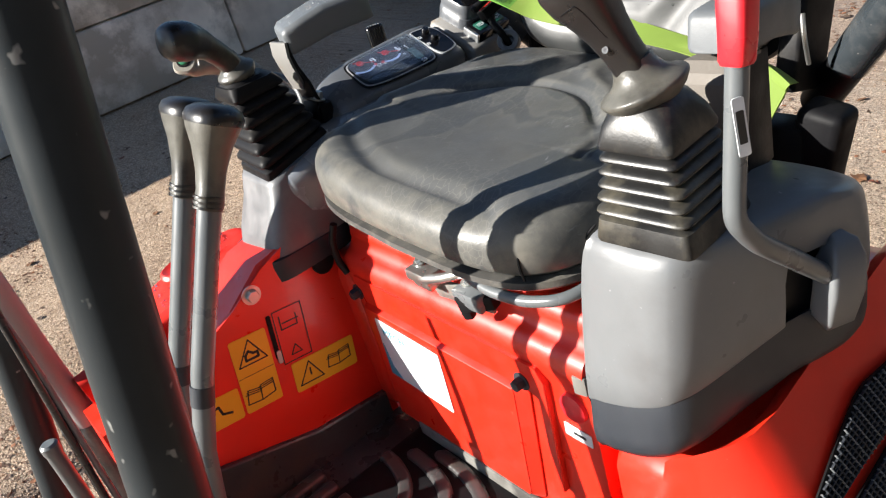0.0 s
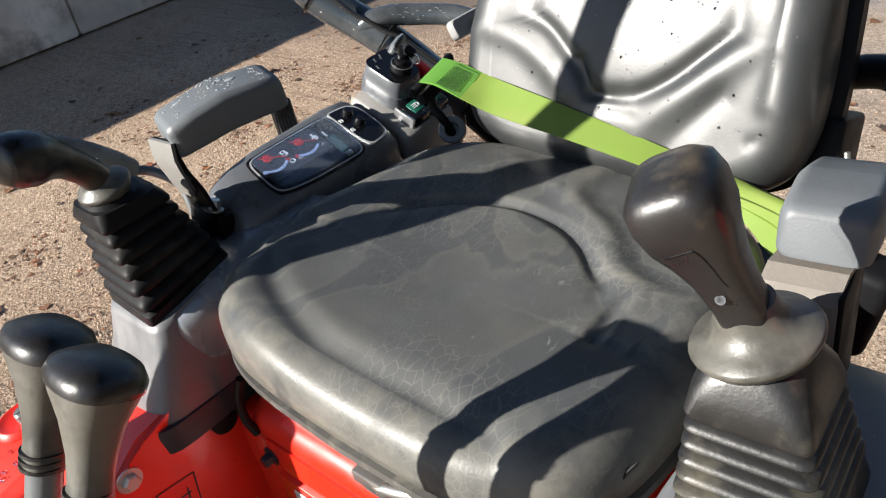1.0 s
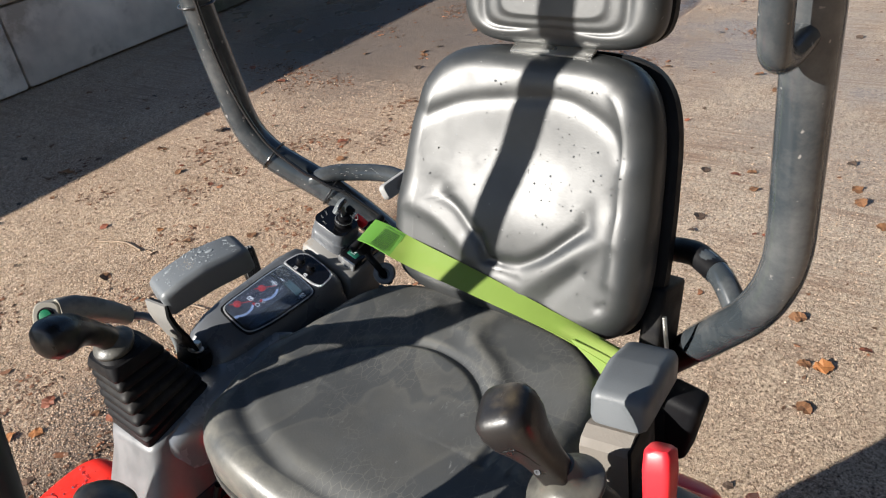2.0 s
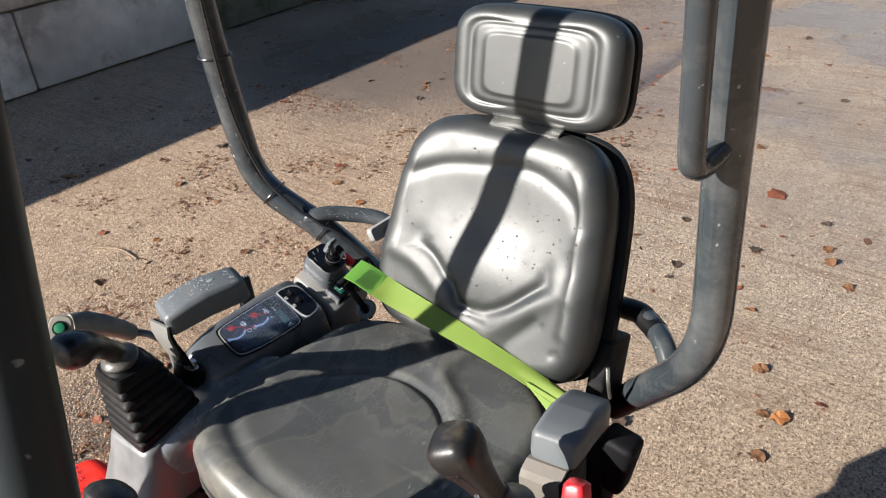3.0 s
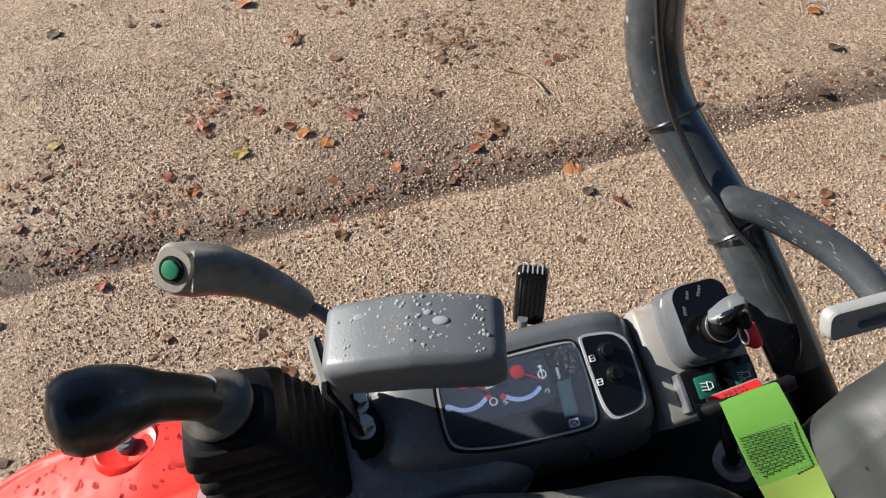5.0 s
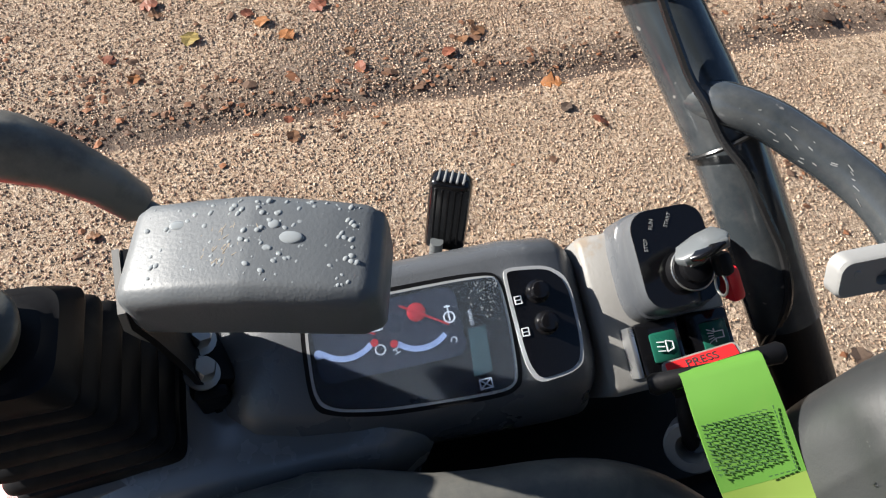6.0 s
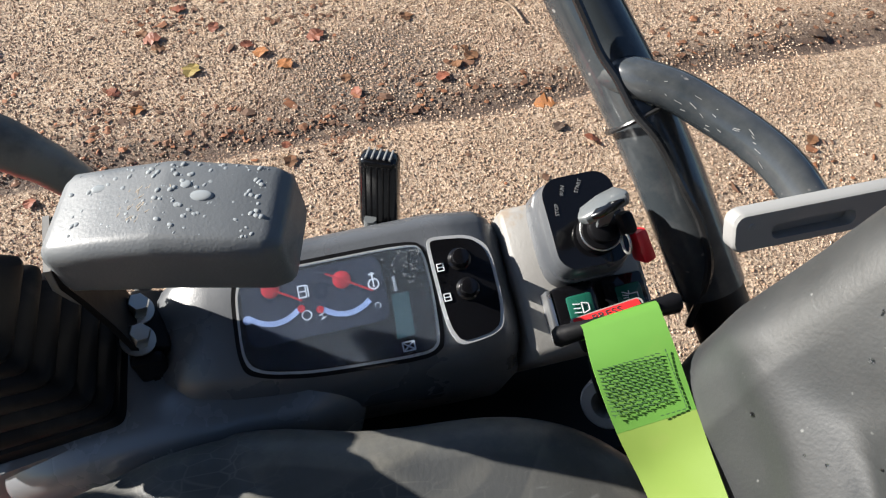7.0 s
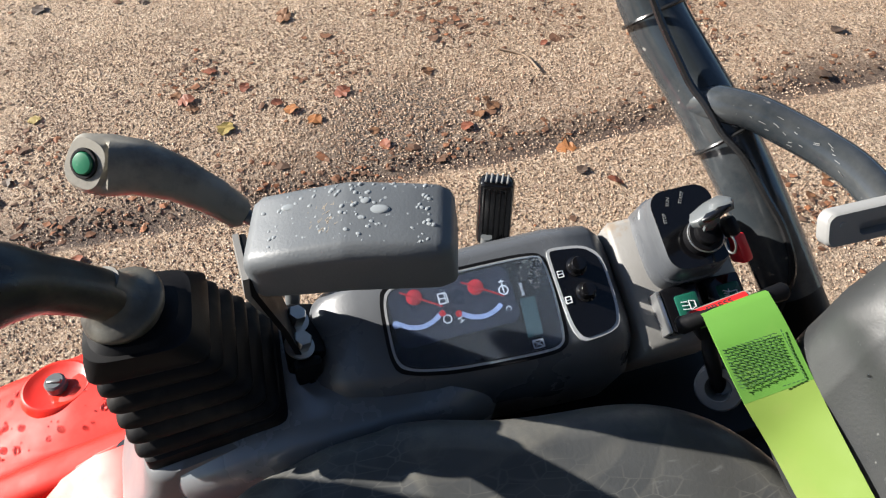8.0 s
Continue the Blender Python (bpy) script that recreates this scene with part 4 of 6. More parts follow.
part("tank_cover", bm, RED, body)
bm = bmesh.new()
box(bm, (-0.05, 0.30, 1.086), (0.44, 0.40, 0.006), bevel=0.002)
box(bm, (-0.335, 0.285, 1.04), (0.17, 0.40, 0.14), bevel=0.01)
part("under_seat_liner", bm, SHELL, body, "black plastic liner under the seat")

# ---- seat ----
seat = thing("operator_seat", "black vinyl operator seat with dusty worn cushion and headrest", "seat", (-0.045, 0.22, 1.08))
SC = (-0.045, 0.225)


def seat_outline(th):
    c, s = math.cos(th), math.sin(th)
    p = 5.2 if s < 0 else 3.0
    x, y = math.copysign(abs(c) ** (2 / p), c) * 0.247, math.copysign(abs(s) ** (2 / p), s) * (0.255 if s < 0 else 0.208)
    if x < 0:
        k = min(1.0, max(0.0, (y + 0.11) / 0.15))
        x *= 1 - 0.10 * k * k * (3 - 2 * k)
    y += 0.018 * (x / 0.247) ** 2 * (1 if y < 0 else 0)
    return (SC[0] + x, SC[1] + y)


sg = [groove([(-0.20, 0.20), (-0.141, 0.258), (-0.083, 0.288), (-0.022, 0.287), (0.025, 0.267), (0.065, 0.232), (0.106, 0.198), (0.112, 0.15)], -0.006, 0.0075),
      groove([(-0.262, 0.09), (-0.197, 0.048), (-0.117, 0.022), (-0.068, 0.012), (0.011, 0.016), (0.10, 0.012)], -0.006, 0.014),
      groove([(-0.02, 0.42), (-0.03, 0.36), (-0.015, 0.325), (0.041, 0.290), (0.094, 0.236), (0.17, 0.21)], 0.006, 0.016),
      groove([(-0.12, 0.36), (-0.16, 0.30), (-0.22, 0.24), (-0.27, 0.2)], 0.005, 0.02),
      groove([(-0.052, 0.34), (-0.050, 0.40), (-0.05, 0.45)], 0.004, 0.01)]


def seat_height(x, y):
    r = ((x - SC[0]) / 0.15) ** 2 + ((y - 0.17) / 0.13) ** 2
    z = -0.010 * math.exp(-r) + 0.012 * min(1, abs(x - SC[0]) / 0.24) ** 3 * (1 if y > 0.15 else 0.4)
    z -= 0.022 * max(0, (y - 0.3) / 0.2) ** 2
    z -= 0.012 * max(0, (0.05 - y) / 0.08) ** 1.5
    return z + sum(g(x, y) for g in sg)


bm = bmesh.new()
SEAT_TILT = Matrix(((1, 0, 0, 0), (0, 1, 0, 0), (-0.066, 0, 1, 1.198 + 0.066 * 0.19), (0, 0, 0, 1)))
pillow(bm, SEAT_TILT, seat_outline, 0.038, 0.074, seat_height, 80, 240)
cu = part("cushion", bm, VINYL_WORN, seat, "dusty worn black vinyl cushion", sharp=70)
rim = [seat_outline(2 * math.pi * i / 400) for i in range(400)]
for xs, bend in ((0.150, 0.006), (0.192, -0.008)):
    bm = bmesh.new()
    fx, fy = min((q for q in rim if q[1] < 0.1), key=lambda q: abs(q[0] - xs))
    tube(bm, spline([(fx - bend, fy + 0.013, 1.188 - 0.012), (fx, fy + 0.0035, 1.176 - 0.012), (fx + bend * 0.4, fy - 0.0002, 1.150), (fx + bend, fy - 0.0002, 1.134)], 5), [0.0004] + [0.0016] * 14 + [0.0008], 8)
    part("seam", bm, SHELL, cu)
bm = bmesh.new()
pan = lambda th, k: (SC[0] + (seat_outline(th)[0] - SC[0]) * k, SC[1] + (seat_outline(th)[1] - SC[1]) * k)
loft(bm, [[Vector((*pan(2 * math.pi * i / 80, k), z + 0.066 * (0.19 - pan(2 * math.pi * i / 80, k)[0]))) for i in range(80)] for k, z in ((0.93, 1.128), (1.0, 1.126), (1.004, 1.119), (0.97, 1.110), (0.8, 1.098))])
part("pan", bm, PANGREY, seat, "dark grey dusty seat pan")
# adjuster bar and slides under the front edge
bm = bmesh.new()
tube(bm, rounded([(0.028, 0.05, 1.108), (0.032, 0.012, 1.110), (0.055, -0.010, 1.118), (0.105, -0.016, 1.113), (0.16, -0.014, 1.116), (0.205, 0.0, 1.125), (0.228, 0.06, 1.134)], 0.02), 0.0066, 14)
part("adjuster_bar", bm, LEVER, seat)
bm = bmesh.new()
tube(bm, rounded([(-0.045, 0.04, 1.088), (-0.045, 0.0, 1.088), (-0.030, -0.016, 1.084), (0.012, -0.014, 1.098), (0.045, 0.0, 1.108)], 0.012), 0.0062, 12)
part("catch_bar", bm, STEEL, seat)
for xs in (-0.035, 0.058):
    bm = bmesh.new()
    box(bm, (xs, 0.10, 1.086), (0.045, 0.24, 0.016), bevel=0.003)
    box(bm, (xs + 0.006, -0.008, 1.078), (0.034, 0.022, 0.014), (20, 0, 0), 0.004)
    part("slide", bm, STEEL if xs < 0 else LEVER, seat)
    bolt(seat, (xs - 0.012, 0.0, 1.096), (0, -0.3, 1), 0.006, 0.006)

bm = bmesh.new()
box(bm, (0.066, -0.006, 1.078), (0.050, 0.018, 0.020), (0, -12, 20), 0.004)
box(bm, (0.048, -0.014, 1.070), (0.014, 0.012, 0.034), (0, -12, 20), 0.003)
part("seat_latch", bm, SHELL, seat, "black seat slide latch")
bm = bmesh.new()
box(bm, (0.018, 0.004, 1.066), (0.110, 0.006, 0.034), (12, -6, 0), 0.002)
part("slide_bracket", bm, DIRTYTRIM, seat, "pale dirty slide bracket")

# backrest, in a frame that leans back
BM = frame_of((0, 0.405, 1.25), (1, 0, 0), (0, 0.3387, 0.9409))


def back_outline(th, k=1.0, dx=0.0, dy=0.0):
    c, s = math.cos(th), math.sin(th)
    x, y = math.copysign(abs(c) ** (2 / 4.6), c), math.copysign(abs(s) ** (2 / 4.6), s)
    w = (0.215 - 0.018 * y - 0.006 * y * y) * k - (0.014 if x > 0 else 0.0) * abs(x)
    return (-0.010 + 0.008 * y + x * w + dx, 0.150 + y * 0.198 * k + dy)


bg = [groove([(-0.200, 0.226), (-0.180, 0.234), (-0.147, 0.250), (-0.103, 0.267), (-0.027, 0.279), (0.045, 0.286), (0.087, 0.276), (0.132, 0.252), (0.150, 0.220)], -0.0026, 0.010),
      groove([(-0.185, 0.254), (-0.129, 0.278), (-0.053, 0.298), (0.02, 0.306), (0.09, 0.300), (0.14, 0.278)], 0.0014, 0.018),
      groove([(-0.205, 0.142), (-0.188, 0.138), (-0.161, 0.131), (-0.113, 0.114), (-0.082, 0.090), (-0.058, 0.066), (-0.042, 0.045)], -0.0050, 0.009),
      groove([(-0.200, 0.108), (-0.144, 0.092), (-0.102, 0.066), (-0.075, 0.040)], 0.0040, 0.015),
      groove([(0.172, 0.205), (0.161, 0.180), (0.150, 0.156), (0.125, 0.138), (0.084, 0.101), (0.050, 0.071), (0.016, 0.051), (-0.006, 0.046), (-0.04, 0.040)], -0.0052, 0.009),
      groove([(0.165, 0.133), (0.116, 0.098), (0.055, 0.046), (0.015, 0.012)], 0.0042, 0.015),
      groove([(-0.058, 0.080), (-0.050, 0.050), (-0.033, 0.036), (-0.004, 0.022)], -0.0030, 0.006),
      groove([(0.105, 0.06), (0.07, 0.022), (0.05, -0.005)], -0.0024, 0.012),
      groove([(0.143, 0.020), (0.165, 0.030), (0.180, 0.026)], -0.0024, 0.008),
      groove([(0.131, 0.300), (0.150, 0.255), (0.158, 0.190), (0.156, 0.119), (0.154, 0.060)], 0.0034, 0.012)]


def back_height(x, y):
    z = 0.008 * math.exp(-((x + 0.01) / 0.13) ** 2 - ((y - 0.10) / 0.08) ** 2) - 0.004 * math.exp(-((x + 0.01) / 0.12) ** 2 - ((y - 0.2) / 0.06) ** 2)
    z += 0.010 * min(1, abs(x + 0.01) / 0.17) ** 4
    return z + sum(g(x, y) for g in bg)


bm = bmesh.new()
pillow(bm, BM @ Matrix.Translation((0, 0, 0.006)), back_outline, 0.040, 0.055, back_height, 90, 240)
bk_ = part("backrest", bm, VINYL, seat, "black vinyl backrest with moulded creases and rain drops", sharp=70)
bm = bmesh.new()
loft(bm, [[BM @ Vector((*back_outline(2 * math.pi * i / 80, k, 0.006, 0.0), z)) for i in range(80)] for k, z in ((0.97, -0.053), (1.01, -0.058), (1.01, -0.075), (0.9, -0.10), (0.6, -0.11))])
part("back_shell", bm, SHELL, seat)
def on_back(rng):
    x, y = rng.gauss(0.03, 0.085), rng.gauss(0.16, 0.085)
    x, y = max(-0.17, min(0.15, x)), max(0.03, min(0.30, y))
    return BM @ Vector((x, y, 0.006 + back_height(x, y))), BM.to_3x3() @ Vector((0, 0, 1))


drops("water_drops", bk_, 5, 240, on_back, (0.0006, 0.0007, 0.0009, 0.0011, 0.0016))
# headrest
HM = frame_of((0.020, 0.552, 1.660), (1, 0, 0), (0, 0.2, 0.98))


def head_outline(th, k=1.0):
    c, s = math.cos(th), math.sin(th)
    return (math.copysign(abs(c) ** (2 / 4.5), c) * 0.149 * k, math.copysign(abs(s) ** (2 / 4.5), s) * 0.086 * k)


def head_height(x, y):
    r = ((abs(x) / 0.149) ** 7 + (abs(y) / 0.086) ** 7 + 1e-9) ** (1 / 7)
    return -0.0030 * math.exp(-((r - 0.72) / 0.05) ** 2) + 0.0026 * (1 if r < 0.50 else math.exp(-((r - 0.50) / 0.05) ** 2))


bm = bmesh.new()
pillow(bm, HM @ Matrix.Translation((0, 0, 0.012)), head_outline, 0.026, 0.045, head_height, 60, 220)
hd = part("headrest", bm, VINYL, seat, "black vinyl headrest with a moulded border", sharp=70)
bm = bmesh.new()
loft(bm, [[HM @ Vector((*head_outline(2 * math.pi * i / 60, k), z)) for i in range(60)] for k, z in ((0.97, -0.032), (1.0, -0.036), (1.0, -0.05), (0.85, -0.065))])
part("head_shell", bm, SHELL, hd)
bm = bmesh.new()
box(bm, (0.016, 0.537, 1.5715), (0.125, 0.020, 0.005), (25, 0, 0), 0.001)
box(bm, (0.0, 0.562, 1.575), (0.045, 0.008, 0.06), (-12, 0, 0), 0.002)
part("headrest_bracket", bm, STEEL, seat)
# recliner plates at both sides
for xs in (0.215,):
    bm = bmesh.new()
    box(bm, (xs - 0.022, 0.484, 1.210), (0.030, 0.075, 0.12), (-18, 0, 0), 0.006, 3)
    part("recliner", bm, BLACKRUBBER, seat)
bm = bmesh.new()
tube(bm, spline([(0.222, 0.44, 1.20), (0.226, 0.425, 1.24), (0.222, 0.43, 1.265)]), 0.003, 8)
part("release_lever", bm, STEEL, seat)


# ---- left console, joystick and safety lever ----
lc = thing("left_console", "grey moulded plastic console beside the seat carrying a joystick", "console", (0.33, 0.15, 1.03))


def plan_ring(pts, z, k, c, n=72, lift=None):
    """A closed smooth plan line, drawn in by k towards c, at height z."""
    pts = [Vector((x, y, 0)) for x, y in pts]
    ext = pts[-2:] + pts + pts[:2]
    s = spline(ext, 12)[24:24 + 12 * len(pts)]
    s = [s[int(i * len(s) / n)] for i in range(n)]
    return [Vector((c[0] + (q.x - c[0]) * k, c[1] + (q.y - c[1]) * k, z)) for q in s]


LCP = [(0.227, 0.018), (0.236, 0.008), (0.28, 0.004), (0.318, 0.007), (0.337, 0.018), (0.351, 0.042), (0.365, 0.078), (0.378, 0.114), (0.391, 0.152), (0.400, 0.19), (0.396, 0.226), (0.374, 0.252), (0.32, 0.264), (0.262, 0.258), (0.237, 0.232), (0.228, 0.11)]
LCC = (0.31, 0.12)
unit = lambda v: min(1.0, max(0.0, v))
# the line where the pale cover meets the dark skirt climbs from the seat to the rear
rim_z = lambda x, y: 1.014 + 0.038 * unit((x - 0.225) / 0.11) + 0.036 * unit(y / 0.12) * unit((x - 0.29) / 0.06)
lean = lambda v: Vector((v.x, v.y + (v.z - 1.19) * 0.15 * max(0, (0.07 - v.y) / 0.07), v.z))


def console_rings(rows, bottom):
    out = []
    for s_, k in rows:
        r = []
        for q in plan_ring(LCP, 0, k, LCC):
            zb = rim_z(q.x, q.y) + bottom
            zt = 1.203 - 0.30 * max(0, q.y - 0.17)
            r.append(lean(Vector((q.x, q.y, zb + (zt - zb) * s_))))
        out.append(r)
    return out


bm = bmesh.new()
loft(bm, console_rings(((-0.02, 0.95), (0.0, 0.985), (0.02, 1.0), (0.2, 1.006), (0.45, 1.0), (0.68, 0.985), (0.82, 0.968), (0.90, 0.948), (0.95, 0.92), (0.985, 0.87), (1.0, 0.80), (1.0, 0.5)), 0.0))
cover = part("cover", bm, GREY, lc, "light grey plastic cover", sharp=60)
# a slot is cut through the cover's side for the safety lever
bm = bmesh.new()
SLM = frame_of((0.398, 0.130, 1.112), (0.33, 0.944, 0), (0, 0, 1))
section(bm, [SLM @ Vector((0.004 * math.sin(a * 1.5), y, 0)) for a, y in ((0, -0.042), (0.1, -0.040), (0.6, 0.02), (0.9, 0.040), (1.0, 0.044))], [(0.036, 0.026), (0.036, 0.028), (0.036, 0.028), (0.036, 0.024), (0.036, 0.014)], SLM.to_3x3() @ Vector((0, 0, 1)), p=6)
me_ = bpy.data.meshes.new("slot_cutter")
bmesh.ops.recalc_face_normals(bm, faces=bm.faces)
bm.to_mesh(me_)
bm.free()
cutter = new("slot_cutter", me_)
bo_ = cover.modifiers.new("slot", "BOOLEAN")
bo_.operation, bo_.object, bo_.solver = "DIFFERENCE", cutter, "EXACT"
me_ = bpy.data.meshes.new_from_object(cover.evaluated_get(bpy.context.evaluated_depsgraph_get()))
cover.modifiers.clear()
bpy.data.objects.remove(cutter)
me_.materials.clear()
me_.materials.append(GREY)
me_.polygons.foreach_set("material_index", [0] * len(me_.polygons))
me_.set_sharp_from_angle(angle=radians(50))
cover.data = me_
bm = bmesh.new()
box(bm, (-0.004, 0, -0.026), (0.080, 0.100, 0.004), bevel=0.001, m=SLM)
part("slot_liner", bm, SLEEVE, lc)
bm = bmesh.new()
loft(bm, console_rings(((-0.02, 0.86), (-0.01, 0.94), (0.03, 0.975), (0.10, 0.988), (0.30, 0.990), (0.36, 0.97)), -0.062))
part("skirt", bm, DARKGREY, lc, "dark grey lower skirt", sharp=60)
# rounded cheek standing out behind the slot
bm = bmesh.new()
section(bm, [(0.394, 0.150, 1.074), (0.398, 0.151, 1.080), (0.402, 0.157, 1.11), (0.401, 0.163, 1.14), (0.397, 0.167, 1.152), (0.390, 0.169, 1.160)], [(0.012, 0.010), (0.017, 0.014), (0.020, 0.015), (0.019, 0.014), (0.014, 0.011), (0.006, 0.005)], (0.30, 0.95, 0), p=7)
part("cheek", bm, GREY, lc, sharp=60)
bm = bmesh.new()
tube(bm, spline([(0.352, 0.150, 1.2035), (0.362, 0.148, 1.200), (0.372, 0.146, 1.190), (0.381, 0.146, 1.176)], 5), 0.0006, 6)
part("moulding_line", bm, PALE, lc)
bm = bmesh.new()
box(bm, (0.268, -0.0105, 1.004), (0.024, 0.008, 0.034), (-6, 0, 0), 0.002)
part("vent", bm, SLEEVE, lc)
bm = bmesh.new()
box(bm, (0.199, 0.004, 1.008), (0.018, 0.010, 0.026), (0, 0, 10), 0.003)
part("latch", bm, DIRTYTRIM, lc)
bm = bmesh.new()
tube(bm, spline([(0.240, -0.002, 0.978), (0.262, -0.004, 0.972), (0.292, -0.002, 0.968)], 5), 0.005, 10)
part("drain_hose", bm, DARKGREY, lc)


def bellows(name, parent, base, top, wb, wt, yaw, pleats=5, band=0.014, cap=0.030, mat=None, flat=0.0):
    """A square pleated gaiter between a base frame and the neck of a stick; wb, wt are half widths."""
    base, top = Vector(base), Vector(top)
    H = (top - base).length
    ca, sa = math.cos(radians(yaw)), math.sin(radians(yaw))
    ax, ay = Vector((ca, sa, 0)), Vector((-sa, ca, 0))
    def at(t, k, p):
        q = base.lerp(top, t)
        w = wb[0] + (wt - wb[0]) * t, wb[1] + (wt - wb[1]) * t
        tilt = Vector((0, 0, flat * (1 - t)))
        return [v + tilt * ((v - q).dot(ay) / 0.05) for v in ring(q, ax, ay, w[0] * k, w[1] * k, 64, p)]
    rings = [at(0, 1.04, 14), at(0.02, 1.06, 14), at(band / H, 1.05, 14), at(band / H + 0.02, 0.97, 14)]
    t0, t1 = band / H + 0.03, 1 - cap / H
    for k in range(pleats):
        a, b = t0 + (t1 - t0) * k / pleats, t0 + (t1 - t0) * (k + 1) / pleats
        d = b - a
        rings += [at(a, 0.87, 9), at(a + d * 0.10, 1.00, 10), at(a + d * 0.20, 1.085, 10), at(a + d * 0.34, 1.11, 10), at(a + d * 0.50, 1.105, 10), at(a + d * 0.66, 1.06, 10), at(a + d * 0.80, 0.97, 9), at(a + d * 0.92, 0.89, 9)]
    rings += [at(t1 + 0.01, 1.10, 12), at(t1 + 0.04, 1.15, 10), at(0.5 * (t1 + 1), 1.14, 6), at(0.5 * (t1 + 1) + 0.06, 1.08, 4.5), at(0.97, 1.0, 3), at(1.0, 0.9, 2.4)]
    bm = bmesh.new()
    loft(bm, rings)
    return part(name, bm, mat or RUBBER, parent, sharp=32)


jl = thing("joystick", "worn black control joystick with pleated rubber gaiter", "joystick", (0.298, 0.065, 1.199), "joysticks")
bellows("gaiter", jl, (0.2985, 0.067, 1.204), (0.2830, 0.077, 1.324), (0.0475, 0.050), 0.0285, 4, 5, band=0.020, cap=0.040)
def collar(parent, c, n, r):
    """A cup-shaped rubber collar around the neck."""
    c, n = Vector(c), Vector(n).normalized()
    ax = n.orthogonal().normalized()
    bm = bmesh.new()
    loft(bm, [ring(c + n * z, ax, n.cross(ax), r * k, r * k, 36) for k, z in ((0.62, -0.008), (0.72, -0.002), (0.90, 0.004), (1.0, 0.0095), (1.02, 0.0120), (0.98, 0.0145), (0.80, 0.0175), (0.62, 0.0225), (0.51, 0.030), (0.46, 0.038))])
    return part("collar", bm, LITWORNGRIP, parent, sharp=50)


collar(jl, (0.2815, 0.0775, 1.318), (-0.28, -0.12, 1), 0.0395)
bm = bmesh.new()
GA, GB = Vector((0.2785, 0.0765, 1.333)), Vector((0.2375, 0.0405, 1.4500))
gk = [(0.0, 0.0165, 0.017), (0.12, 0.0145, 0.0155), (0.3, 0.0145, 0.016), (0.45, 0.016, 0.018), (0.6, 0.0195, 0.022), (0.72, 0.0240, 0.0260), (0.84, 0.0255, 0.0270), (0.93, 0.0238, 0.0252), (0.98, 0.0185, 0.0200), (1.0, 0.010, 0.011)]
section(bm, [GA.lerp(GB, t) + Vector((0.002, 0, 0)) * math.sin(math.pi * t) for t, a, c in gk], [(a * (1 + 0.08 * t), c * (1 + 0.05 * t)) for t, a, c in gk], (1, 0.35, 0), n=36, p=3.5)
gl = part("grip", bm, GRIP, jl, sharp=60)
def on_grip(t, dx):
    a, c = np.interp(t, [k[0] for k in gk], [k[1] for k in gk]) * (1 + 0.08 * t), np.interp(t, [k[0] for k in gk], [k[2] for k in gk]) * (1 + 0.05 * t)
    d = (GB - GA).normalized()
    ax = Vector((1, 0.35, 0))
    ax = (ax - d * ax.dot(d)).normalized()
    ay = d.cross(ax)
    ay = ay if ay.y < 0 else -ay
    return GA.lerp(GB, t) + Vector((0.002, 0, 0)) * math.sin(math.pi * t) + ax * (a * dx) + ay * (c * (1 - abs(dx) ** 3) ** (1 / 3) - 0.0004)
bm = bmesh.new()
tube(bm, spline([on_grip(t, dx) for t, dx in ((0.70, -0.92), (0.72, -0.5), (0.73, 0.0), (0.72, 0.2), (0.60, 0.28), (0.45, 0.35), (0.36, 0.7))], 6), 0.0008, 6)
part("seam", bm, SLEEVE, gl)
bolt(gl, on_grip(0.37, -0.1), (0.1, -1, 0.25), 0.0021, 0.0008, "screw", HOUSING)

# red-handled safety lever
sl = thing("safety_lever", "grey safety lever with a red handle beside the console", "lever", (0.39, 0.12, 1.12))
bm = bmesh.new()
tube(bm, rounded([(0.375, 0.0685, 1.37), (0.379, 0.044, 1.262), (0.380, 0.040, 1.240), (0.384, 0.058, 1.212), (0.398, 0.156, 1.120)], 0.028), 0.0092, 16)
sh = part("shaft", bm, LEVER, sl)
bm = bmesh.new()
hl = [(0.3750, 0.0665, 1.360), (0.3750, 0.0670, 1.363), (0.3745, 0.071, 1.380), (0.3725, 0.0765, 1.404), (0.3710, 0.0805, 1.421), (0.3705, 0.0815, 1.424)]
section(bm, hl, [(0.0105, 0.010), (0.0118, 0.0112), (0.0125, 0.012), (0.0132, 0.0126), (0.012, 0.0115), (0.009, 0.0085)], (1, 0, 0), p=4)
part("handle", bm, REDPLASTIC, sl, "bright red plastic handle", sharp=50)
bm = bmesh.new()
lv = (Vector((0.375, 0.0685, 1.37)) - Vector((0.379, 0.044, 1.262))).normalized()
stm = frame_of((0.3853, 0.0500, 1.318), Vector((0.45, 0.9, 0)), lv)
plate(bm, stm, rrect(0.010, 0.046, 0.002), 0.0010)
part("label", bm, PAPER, sh)
bm = bmesh.new()
plate(bm, stm, rrect(0.0065, 0.026, 0.001), 0.0014)
part("label_print", bm, BLACKINK, sh)

